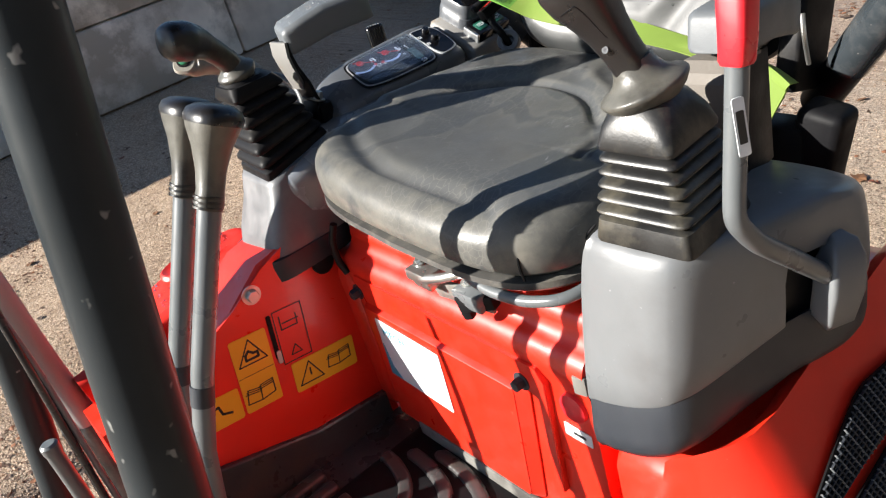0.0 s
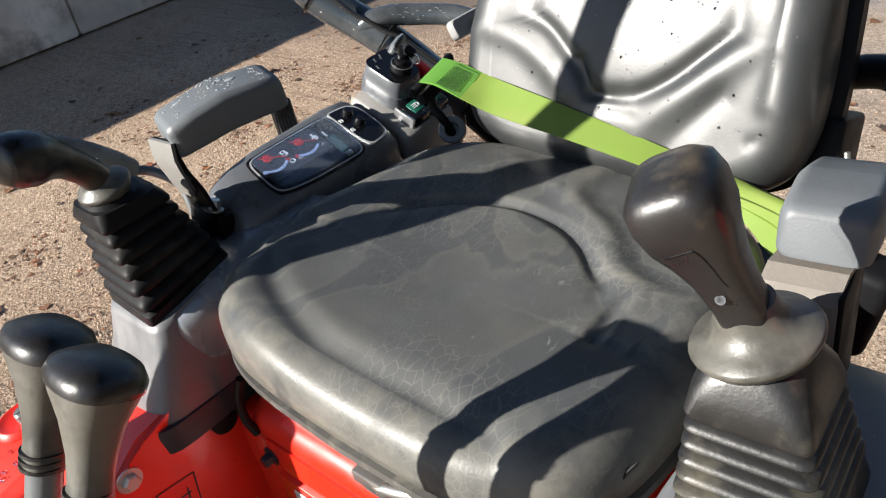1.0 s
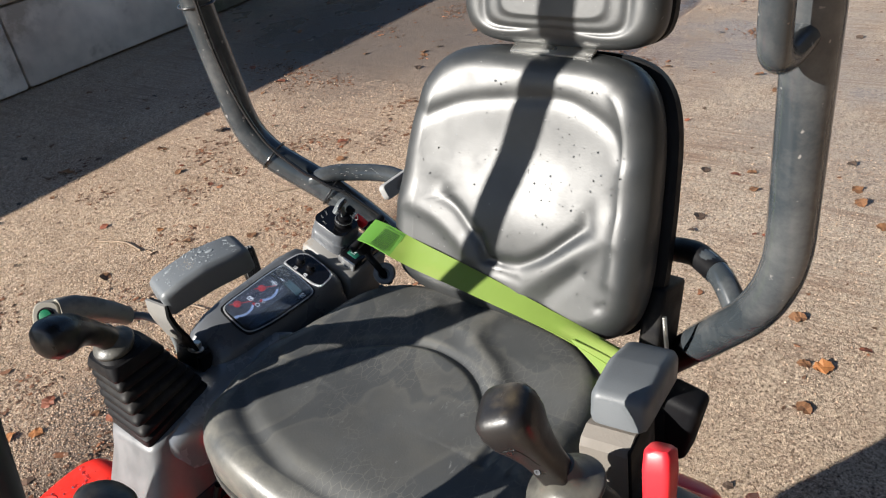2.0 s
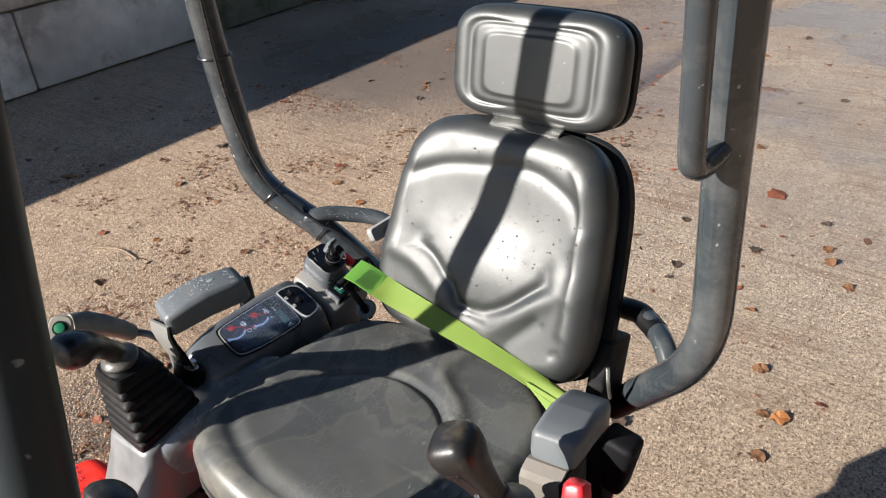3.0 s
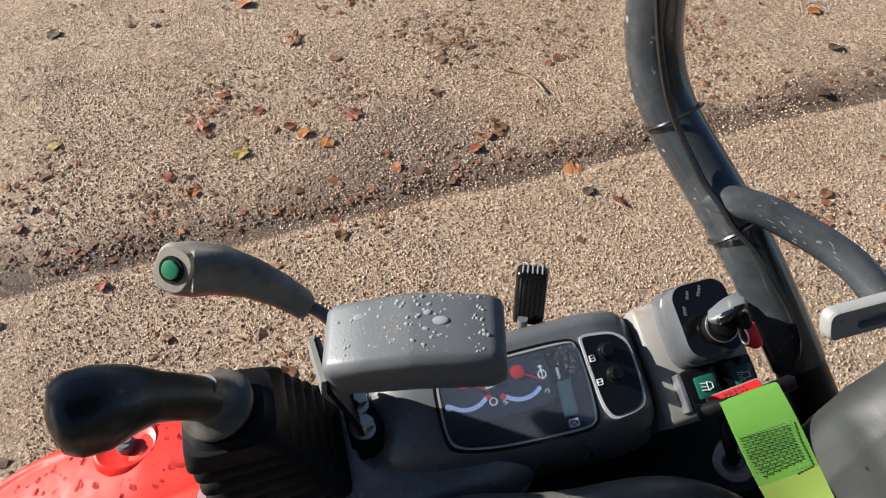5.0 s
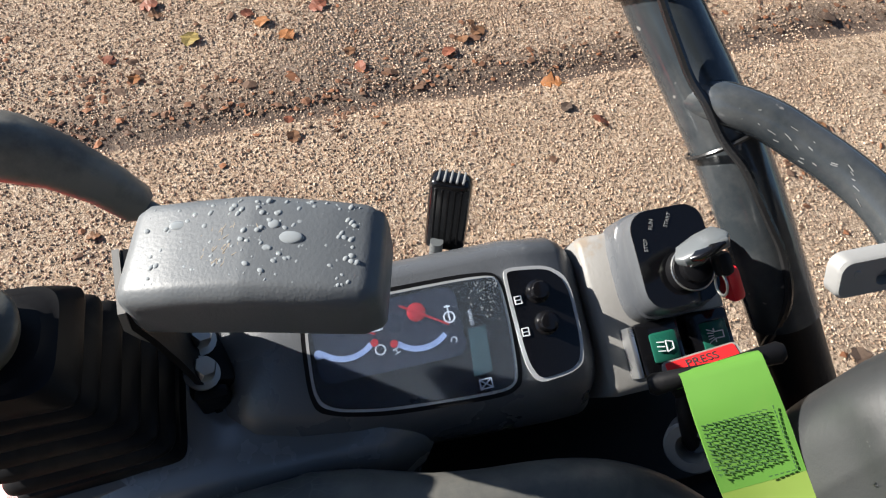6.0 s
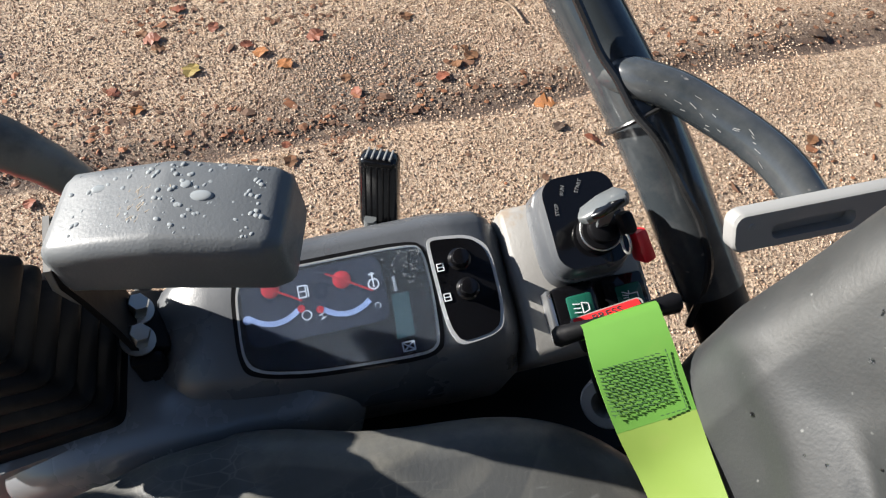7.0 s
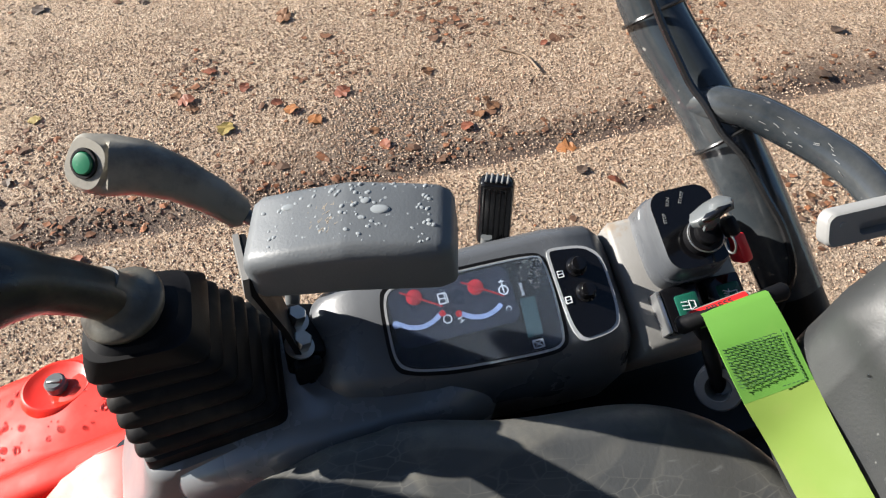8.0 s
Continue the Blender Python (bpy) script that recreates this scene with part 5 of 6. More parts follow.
# ---- wrist rests ----
def wrist_rest(bm, m, w, l, h):
    """A soft pad: m has x across, y along to the rear, z up."""
    rows = []
    for y, kw, kh, dz in ((-0.5, 0.76, 0.70, -0.14), (-0.490, 0.84, 0.82, -0.10), (-0.44, 0.96, 0.95, -0.05), (-0.25, 1.0, 1.0, 0.02), (-0.02, 1.02, 1.04, 0.10), (0.02, 1.02, 1.04, 0.10), (0.25, 1.0, 1.0, 0.04), (0.42, 0.97, 0.97, -0.02), (0.485, 0.84, 0.88, -0.06), (0.5, 0.74, 0.76, -0.10)):
        rows.append([m @ q for q in ring((0, y * l, dz * h), (1, 0, 0), (0, 0, 1), w / 2 * kw, h / 2 * kh, 56, 7.5)])
    loft(bm, rows)
    # the upper edges are eased at a slope
    inv = m.inverted()
    for v in bm.verts:
        q = inv @ v.co
        over = abs(q.x) - 0.38 * w
        if over > 0 and q.z > 0:
            q.z -= over * 0.45
            v.co = m @ q
    return bm


wr = thing("wrist_rest", "slate-grey wrist rest wet with rain drops on a steel bracket", "armrest", (-0.35, 0.10, 1.21), "wrist rests")
PM = frame_of((-0.357, 0.146, 1.346), (0.955, -0.29, -0.06), (0.29, 0.955, 0.09))
bm = bmesh.new()
wrist_rest(bm, PM, 0.066, 0.138, 0.043)
padr = part("pad", bm, PAD, wr, sharp=55)
def bent(bm, rows, t):
    """A bent sheet: rows of (left point, right point), t thick towards +y."""
    loft(bm, [[Vector(a), Vector(b), Vector(b) + Vector((0, t, 0)), Vector(a) + Vector((0, t, 0))] for a, b in rows])
    return bm


bm = bent(bmesh.new(), [((-0.392, 0.068, 1.338), (-0.349, 0.070, 1.338)), ((-0.393, 0.066, 1.318), (-0.351, 0.068, 1.318)), ((-0.395, 0.070, 1.300), (-0.355, 0.072, 1.300)),
                        ((-0.399, 0.079, 1.272), (-0.362, 0.081, 1.272)), ((-0.401, 0.084, 1.258), (-0.372, 0.086, 1.258))], 0.004)
part("bracket_arm", bm, BEIGE, wr, "pale dusty bracket arm", sharp=20)
bm = bent(bmesh.new(), [((-0.3915, 0.0724, 1.337), (-0.3485, 0.0744, 1.337)), ((-0.3930, 0.0704, 1.318), (-0.3505, 0.0724, 1.318)), ((-0.3945, 0.0745, 1.300), (-0.3525, 0.0765, 1.300)), ((-0.397, 0.0830, 1.273), (-0.350, 0.085, 1.273)), ((-0.392, 0.088, 1.246), (-0.350, 0.090, 1.246)), ((-0.400, 0.094, 1.222), (-0.345, 0.096, 1.212)), ((-0.396, 0.100, 1.195), (-0.338, 0.102, 1.180))], 0.0045)
part("bracket_leg", bm, SHELL, wr, "black painted bracket leg", sharp=20)
bm = bmesh.new()
box(bm, (-0.378, 0.098, 1.222), (0.050, 0.026, 0.030), (-18, 0, 0), 0.004)
box(bm, (-0.351, 0.098, 1.205), (0.010, 0.022, 0.060), (0, 8, 0), 0.004)
part("bracket_foot", bm, SHELL, wr, "black bracket foot")
for bx_ in (-0.383, -0.358):
    bolt(wr, (bx_, 0.0945, 1.240), (0.12, 0.35, 0.9), 0.0078, 0.013)
# rain drops on the pad
pad_z = lambda x, y: float(np.interp(y, (-0.061, -0.0345, -0.0028, 0.0028, 0.0345, 0.058), (0.0182, 0.0219, 0.0266, 0.0266, 0.0223, 0.0200))) - max(0, abs(x) - 0.0251) * 0.45 - 0.0002
def on_pad(rng):
    x, y = rng.uniform(-0.026, 0.0240), rng.uniform(-0.058, 0.056)
    if rng.random() < 0.5:
        y = abs(y)
    return PM @ Vector((x, y, pad_z(x, y))), PM.to_3x3() @ Vector((0, 0, 1))
drops("water_drops", padr, 8, 300, on_pad, (0.0006, 0.0007, 0.0008, 0.0010, 0.0013, 0.0018), WETFILM)
bm = bmesh.new()
for x, y, a, b in ((-0.012, -0.040, 0.0032, 0.0052), (-0.0105, 0.012, 0.003, 0.0036), (-0.003, 0.021, 0.0042, 0.0078), (-0.013, 0.024, 0.0022, 0.003), (-0.010, 0.036, 0.002, 0.003), (0.001, 0.036, 0.0022, 0.003), (0.004, 0.010, 0.002, 0.0028), (0.008, 0.027, 0.0017, 0.0024)):
    loft(bm, [[PM @ q for q in ring((x, y, pad_z(x, y) + a * hh), (1, 0, 0), (0, 1, 0), a * kk, b * kk, 20)] for kk, hh in ((1, -0.05), (0.96, 0.14), (0.84, 0.25), (0.6, 0.33), (0.2, 0.37))])
tagged(part("large_drops", bm, WETFILM, padr, sharp=80), kind="stuff")
bm = bmesh.new()
rs = random.Random(2)
for k in range(48):
    x, y, ln = rs.uniform(-0.012, 0.010), rs.gauss(-0.016, 0.007), rs.uniform(0.003, 0.009)
    stroke(bm, PM @ pose(0, 0, pad_z(x, y)), [(x, y), (x + ln * 0.6, y + rs.uniform(-0.002, 0.002)), (x + ln, y + rs.uniform(-0.003, 0.003))], 0.0004, 0.0003)
part("scratches", bm, material("brown_rubbed_patch", (0.30, 0.25, 0.19), 0.7, vary=0.3, scale=60, bump=0.1), padr, "brown rubbed scratches")

wl_ = thing("wrist_rest", "smooth slate-grey wrist rest on a rusty steel bracket", "armrest", (0.28, 0.2, 1.2), "wrist rests")
LM = frame_of((0.274, 0.237, 1.328), (0.99, 0.13, 0.0), (-0.125, 0.962, -0.21))
bm = bmesh.new()
wrist_rest(bm, LM, 0.064, 0.124, 0.042)
part("pad", bm, PAD, wl_, sharp=40)
bm = bmesh.new()
prof_ = [(0.215, 1.3085), (0.176, 1.3125), (0.163, 1.3050), (0.158, 1.2960), (0.156, 1.24), (0.160, 1.17), (0.163, 1.17), (0.160, 1.24), (0.162, 1.294), (0.167, 1.3015), (0.178, 1.3085), (0.215, 1.3050)]
loft(bm, [[Vector((x, y + (x - 0.275) * 0.13, z)) for y, z in prof_] for x in (0.248, 0.300)])
part("bracket", bm, RUST, wl_, "galvanised bracket with rust spots", sharp=25)
bm = bmesh.new()
box(bm, (0.297, 0.20, 1.245), (0.005, 0.078, 0.12), (0, 0, 7), 0.002)
part("bracket_side", bm, SHELL, wl_)
rt = thing("belt_retractor", "black plastic seat belt retractor behind the console", "retractor", (0.262, 0.43, 1.02))
bm = bmesh.new()
box(bm, (0.250, 0.412, 1.110), (0.058, 0.050, 0.108), (0, 12, 0), 0.012, 4)
part("housing", bm, SHELL, rt)
bm = bmesh.new()
box(bm, (0.212, 0.405, 1.075), (0.060, 0.045, 0.13), (0, 0, 0), 0.005)
part("bracket", bm, SHELL, rt)

# ---- right console ----
rc = thing("right_console", "dark grey side console with gauge display, knobs and key switch", "console", (-0.34, 0.2, 1.05))
# pale pedestal under the gaiter
bm = bmesh.new()
def ped(z, k, dy=0.0, dx=0.0):
    return ring((-0.361 + dx, 0.005 + dy, z), (1, 0, 0), (0, 1, 0), 0.066 * k, 0.070 * k, 48, 6)
loft(bm, [ped(1.045, 1.02, -0.026), ped(1.06, 1.03, -0.025), ped(1.10, 1.0, -0.012, -0.004), ped(1.15, 0.93, 0.008, -0.010), ped(1.174, 0.90, 0.015, -0.012), ped(1.181, 0.86, 0.016, -0.012), ped(1.182, 0.72, 0.016, -0.012)])
for v in bm.verts:
    v.co.z += (v.co.y - 0.0) * 0.26 * (1 if v.co.z > 1.12 else 0.3)
part("pedestal", bm, PEDESTAL, rc, "pale grey pedestal", sharp=60)
bm = bmesh.new()
loft(bm, [ped(1.035, 1.03, -0.028), ped(1.062, 1.06, -0.028), ped(1.070, 1.045, -0.028), ped(1.071, 0.9, -0.028)])
part("pedestal_foot", bm, DARKGREY, rc, sharp=60)
bm = bmesh.new()
section(bm, [(-0.362, -0.010, 1.120), (-0.361, 0.0, 1.122), (-0.358, 0.06, 1.135), (-0.353, 0.13, 1.150), (-0.350, 0.20, 1.155), (-0.350, 0.23, 1.150)], [(0.050, 0.045), (0.060, 0.056), (0.064, 0.062), (0.066, 0.064), (0.066, 0.064), (0.05, 0.05)], (1, 0, 0), n=48, p=5)
part("bridge", bm, BRIDGE, rc, sharp=60)
# main housing: face tilts towards the operator
RM = frame_of((-0.345, 0.245, 1.246), (0.912, 0.0, -0.41), (0.0, 1.0, 0.03))
bm = bmesh.new()
def hous(y, x0, x1, zt, zb, r=0.012):
    # cross section at y, in the tilted frame
    sec = [(x0 - 0.006, zb), (x0 - 0.004, zt - r * 1.5), (x0 - 0.001, zt - r * 0.8), (x0 + r * 0.35, zt - r * 0.25), (x0 + r * 0.9, zt), (x1 - r * 1.6, zt), (x1 - r * 0.6, zt - r * 0.5), (x1, zt - r * 1.6), (x1 + 0.012, zt - 0.04), (x1 + 0.02, zb)]
    return [RM @ Vector((x, y, z)) for x, z in sec]
loft(bm, [hous(-0.150, -0.03, 0.030, -0.050, -0.12), hous(-0.142, -0.040, 0.036, -0.026, -0.13), hous(-0.125, -0.047, 0.042, -0.010, -0.14), hous(-0.10, -0.051, 0.047, -0.002, -0.14), hous(-0.06, -0.054, 0.052, 0.002, -0.14), hous(0.06, -0.054, 0.058, 0.003, -0.14), hous(0.092, -0.050, 0.059, 0.002, -0.14), hous(0.098, -0.0475, 0.0575, -0.0015, -0.14), hous(0.1035, -0.0440, 0.0545, -0.007, -0.14), hous(0.108, -0.0395, 0.0495, -0.016, -0.14), hous(0.110, -0.0355, 0.0450, -0.03, -0.14)])
hs = part("housing", bm, HOUSING, rc, "dark grey moulded gauge housing", sharp=50)
# gauge display
def disp_outline(k=0.0):
    return softened([(-0.034 - k, -0.066), (-0.031 - k, -0.077 - k), (-0.020, -0.081 - k), (0.016, -0.083 - k), (0.026 + k, -0.080 - k), (0.032 + k, -0.070), (0.038 + k, -0.04), (0.042 + k, 0.02), (0.042 + k, 0.040), (0.036 + k, 0.046 + k), (0.0, 0.049 + k), (-0.026, 0.0485 + k), (-0.033 - k, 0.044)])
bm = bmesh.new()
plate(bm, RM @ pose(0, 0, 0.0022), disp_outline(0.0045), 0.0016)
part("display_surround", bm, SHELL, hs)
bm = bmesh.new()
plate(bm, RM @ pose(0, 0, 0.0032), disp_outline(0.0016), 0.0012)
dsp = part("display", bm, SILVER, hs, "gauge display with silver rim")
bm = bmesh.new()
plate(bm, RM @ pose(0, 0, 0.0046), disp_outline(-0.0003), 0.0006)
part("dial_face", bm, BLACKGLOSS, dsp)
bm = bmesh.new()
plate(bm, RM @ pose(-0.008, -0.030, 0.0053), rrect(0.046, 0.096, 0.008), 0.0006)
part("dial_plate", bm, DIAL, dsp)
DM = RM @ pose(0, 0, 0.0060)
# two gauges: a red pivot with its needle, and a pale arc on the operator's side
for x0, y0 in ((-0.022, -0.058), (-0.0185, -0.0098)):
    arc_ = [(x0 + 0.0236 * math.cos(a), y0 + 0.0236 * math.sin(a)) for a in np.linspace(radians(-40), radians(39), 12)]
    bm = bmesh.new()
    stroke(bm, DM, arc_, 0.0036)
    if y0 < -0.03:
        plate(bm, DM, rrect(0.006, 0.006, 0.0028, 4, arc_[0][0] - 0.0005, arc_[0][1] - 0.003), 0.0008)
    part("scale", bm, PALEBLUE, dsp)
    bm = bmesh.new()
    ax, ay = DM.to_3x3() @ Vector((1, 0, 0)), DM.to_3x3() @ Vector((0, 1, 0))
    loft(bm, [ring(DM @ Vector((x0, y0, z)), ax, ay, r, r, 20) for r, z in ((0.0062, 0.0), (0.0062, 0.0007), (0.0055, 0.0010))])
    stroke(bm, DM @ pose(0, 0, 0.0011), [(x0 - 0.006, y0 - 0.010), (x0, y0), (x0 + 0.012, y0 + 0.019)], 0.0013)
    q = arc_[-1] if y0 < -0.03 else arc_[0]
    plate(bm, DM, rrect(0.005, 0.005, 0.0024, 4, q[0] - 0.001, q[1] + (0.003 if y0 < -0.03 else -0.003)), 0.0010)
    part("needle", bm, NEEDLE, dsp)
words("letter", "H", DM @ pose(0.0035, -0.0275, 0.0005, 0, 0, 20), 0.0062, WHITE, dsp)
words("letter", "C", DM @ pose(0.0038, 0.0105, 0.0005, 0, 0, -20), 0.0062, WHITE, dsp)
words("unit", "n/min", DM @ pose(-0.008, 0.0245, 0.0005, 0, 0, 180), 0.0046, WHITE, dsp)
bm = bmesh.new()
stroke(bm, DM, [(-0.020, -0.040), (-0.012, -0.040), (-0.012, -0.035), (-0.020, -0.035), (-0.020, -0.040)], 0.0008)
stroke(bm, DM, [(-0.016, -0.040), (-0.016, -0.035)], 0.0008)
stroke(bm, DM, [(-0.012, -0.0335), (-0.019, -0.0335), (-0.020, -0.0345)], 0.0008)
stroke(bm, DM, [(0.0005 + 0.0032 * math.cos(a), -0.0373 + 0.0032 * math.sin(a)) for a in np.linspace(0, 6.28, 11)], 0.0008)
stroke(bm, DM, [(-0.011 + 0.0036 * math.cos(a), 0.0108 + 0.0036 * math.sin(a)) for a in np.linspace(0, 6.28, 11)], 0.0009)
stroke(bm, DM, [(-0.019, 0.0108), (-0.009, 0.0108)], 0.0009)
stroke(bm, DM, [(-0.018, 0.0125), (-0.018, 0.009)], 0.0009)
stroke(bm, DM, [(0.033, 0.021), (0.039, 0.021), (0.039, 0.029), (0.033, 0.029), (0.033, 0.021), (0.039, 0.029)], 0.0008)
stroke(bm, DM, [(0.039, 0.021), (0.033, 0.029)], 0.0008)
part("symbols", bm, WHITE, dsp)
bm = bmesh.new()
plate(bm, DM, [(-0.001, 0.021), (0.030, 0.0185), (0.029, 0.031), (-0.001, 0.033)], 0.0006)
part("lcd", bm, LCD, dsp)
bm = bmesh.new()
plate(bm, RM @ pose(0, 0, 0.0095), disp_outline(-0.0008), 0.0012)
cv = part("cover_glass", bm, glass, dsp)
cv.visible_shadow = False
drops("water_specks", dsp, 77, 70, lambda r: (RM @ Vector((min(0.03, -0.030 + abs(r.gauss(0, 0.014))), 0.046 - abs(r.gauss(0, 0.010)), 0.0107)), RM.to_3x3() @ Vector((0, 0, 1))), (0.0003, 0.0004, 0.0006), WETFILM)
# knob panel
def knob_outline(k=0.0):
    return softened([(0.043 + k, 0.0545 - k), (0.041 + k, 0.082), (0.036 + k, 0.0915 + k), (0.02, 0.095 + k), (-0.010, 0.0955 + k), (-0.022 - k, 0.093 + k), (-0.031 - k, 0.083), (-0.0345 - k, 0.0565), (-0.031 - k, 0.0530 - k)])
bm = bmesh.new()
plate(bm, RM @ pose(0, 0, 0.0026), knob_outline(0.0010), 0.0026)
kp = part("knob_panel", bm, SILVER, hs, "black two-knob panel with silver rim")
bm = bmesh.new()
plate(bm, RM @ pose(0, 0, 0.0046), knob_outline(-0.0014), 0.0011)
part("panel_face", bm, BLACKGLOSS, kp)
for x, y in ((-0.0155, 0.0728), (0.006, 0.0738)):
    bm = bmesh.new()
    ax, ay = RM.to_3x3() @ Vector((1, 0, 0)), RM.to_3x3() @ Vector((0, 1, 0))
    loft(bm, [ring(RM @ Vector((x, y, z)), ax, ay, r, r, 24) for r, z in ((0.0082, 0.005), (0.0082, 0.0065), (0.0066, 0.0075), (0.0062, 0.0145), (0.0054, 0.0158), (0.003, 0.0162))])
    part("knob", bm, BLACKGLOSS, kp)
    bm = bmesh.new()
    KS = RM @ pose(x + 0.003, 0.0585, 0.0058)
    stroke(bm, KS, [(-0.0025, -0.0022), (0.0025, -0.0022), (0.0025, 0.0022), (-0.0025, 0.0022), (-0.0025, -0.0022)], 0.0007)
    stroke(bm, KS, [(0, -0.0022), (0, 0.0022)], 0.0007)
    part("symbol", bm, WHITE, kp)
# rear plate with switches and key box
bm = bmesh.new()
def shelf(y, x0, x1, zt, zb):
    sec = [(x0, zb), (x0, zt - 0.005), (x0 + 0.005, zt), (x1 - 0.006, zt), (x1, zt - 0.006), (x1, zb)]
    return [RM @ Vector((x, y, z)) for x, z in sec]
loft(bm, [shelf(0.109, -0.044, 0.062, -0.004, -0.12), shelf(0.113, -0.047, 0.064, 0.0, -0.12), shelf(0.198, -0.047, 0.064, 0.0, -0.12), shelf(0.204, -0.044, 0.060, -0.006, -0.12)])
part("switch_shelf", bm, BEIGE, rc, "pale dusty switch shelf", sharp=50)
for y, sym in ((0.1435, 0), (0.1795, 1)):
    bm = bmesh.new()
    box(bm, (0.038, y, 0.006), (0.036, 0.031, 0.018), bevel=0.003, m=RM)
    sw = part("rocker_switch", bm, BLACKGLOSS, rc, "black rocker switch with dark green lens")
    bm = bmesh.new()
    box(bm, (0.038, y + 0.002, 0.0135), (0.020, 0.0185, 0.008), (6, 0, 0), 0.002, m=RM)
    part("lens", bm, GREENSW, sw)
    bm = bmesh.new()
    SM = RM @ pose(0.038, y + 0.002, 0.0182, 6, 0, 0) @ Matrix.Diagonal((0.74, 0.74, 1, 1))
    if sym == 0:
        stroke(bm, SM, [(-0.005, 0.0), (0.005, 0.0), (0.003, 0.006), (-0.003, 0.006), (-0.005, 0.0)], 0.0009)
        for k in (-0.004, 0.0, 0.004):
            stroke(bm, SM, [(k, -0.002), (k - 0.001, -0.008)], 0.0009)
    else:
        stroke(bm, SM, [(-0.006, -0.002), (-0.003, -0.002), (-0.003, 0.006), (0.003, 0.006), (0.003, -0.002), (0.006, -0.002)], 0.0009)
        for k in (-0.006, -0.003, 0.0, 0.003, 0.006):
            stroke(bm, SM, [(k * 0.6, -0.003), (k, -0.008)], 0.0007)
    part("symbol", bm, WHITE, sw)
bm = bmesh.new()
box(bm, (0.038, 0.1255, 0.006), (0.034, 0.004, 0.016), bevel=0.001, m=RM)
part("switch_end", bm, CHROME, rc)
# key box
KM = RM @ pose(-0.0165, 0.156, 0.0)
ks = thing("key_switch", "grey ignition switch box with key and red tag", "key switch", (-0.37, 0.41, 1.25))
bm = bmesh.new()
def kb(z, k):
    return [KM @ q for q in ring((0.0, 0.002, z), (1, 0, 0), (0, 1, 0), 0.0355 * k, 0.0285 * k, 40, 4)]
loft(bm, [kb(-0.01, 1.05), kb(0.018, 1.03), kb(0.019, 0.99), kb(0.030, 0.97), kb(0.038, 0.93), kb(0.042, 0.86), kb(0.043, 0.8)])
part("housing", bm, HOUSING, ks, "rounded grey plastic box", sharp=50)
FM_ = KM @ pose(0.0, 0.0, 0.0432)
bm = bmesh.new()
plate(bm, FM_, rrect(0.064, 0.050, 0.013), 0.0008)
kf = part("face", bm, BLACKGLOSS, ks)
for tx, ang, px, py in (("STOP", 172, -0.010, -0.0175), ("RUN", 160, -0.0225, -0.0105), ("START", 150, -0.0235, 0.001)):
    words("text", tx, FM_ @ pose(px, py, 0.0010, 0, 0, ang), 0.0035, PALE, kf)
CM = KM @ pose(0.011, 0.005, 0.043)
bm = bmesh.new()
loft(bm, [[CM @ q for q in ring((0, 0, z), (1, 0, 0), (0, 1, 0), r, r, 24)] for r, z in ((0.0145, 0), (0.0145, 0.009), (0.013, 0.011), (0.010, 0.0115), (0.010, 0.017), (0.0085, 0.018))])
lb_ = part("lock_barrel", bm, SHELL, ks, "black lock barrel")
bm = bmesh.new()
tube(bm, [CM @ Vector((0.0138 * math.cos(a), 0.0138 * math.sin(a), 0.0095)) for a in np.linspace(0, 6.2832, 40)], 0.0008, 8)
part("barrel_ring", bm, STEEL, lb_, "bright worn ring")
bm = bmesh.new()
box(bm, (0.002, 0.012, 0.024), (0.016, 0.010, 0.013), (0, 15, 10), 0.004, m=CM)
part("key_cover", bm, SHELL, ks)
bm = bmesh.new()
section(bm, [CM @ Vector(q) for q in ((-0.006, -0.018, 0.030), (-0.006, -0.016, 0.032), (-0.010, -0.004, 0.036), (-0.013, 0.008, 0.038), (-0.014, 0.011, 0.038))], [(0.004, 0.003), (0.008, 0.004), (0.010, 0.0045), (0.010, 0.0045), (0.005, 0.003)], CM.to_3x3() @ Vector((0.6, 0, 0.8)), p=3.5)
box(bm, (-0.003, -0.001, 0.024), (0.003, 0.009, 0.020), (0, -15, 0), 0.001, m=CM)
ky = part("key", bm, LEVER, ks, "ignition key with a pale worn rim")
bm = bmesh.new()
section(bm, [CM @ Vector(q) + Vector((0.0028, 0, 0.0030)) for q in ((-0.0066, -0.0140, 0.0323), (-0.0080, -0.010, 0.0340), (-0.0105, -0.002, 0.0362), (-0.0125, 0.006, 0.0374))], [(0.0050, 0.002), (0.0086, 0.0028), (0.0090, 0.0028), (0.0065, 0.002)], CM.to_3x3() @ Vector((0.6, 0, 0.8)), p=3.5)
part("key_inset", bm, BLACKGLOSS, ky, "dark inset in the key head")
bm = bmesh.new()
tube(bm, [CM @ Vector((0.014 + 0.007 * math.cos(a), 0.010, 0.020 + 0.007 * math.sin(a))) for a in np.linspace(0, 6.28, 20)], 0.0009, 6)
part("key_ring", bm, STEEL, ks)
bm = bmesh.new()
box(bm, (0.012, 0.030, -0.008), (0.024, 0.010, 0.018), (0, 25, 15), 0.003, m=CM)
part("key_tag", bm, REDPLASTIC, ks, "red plastic key tag")

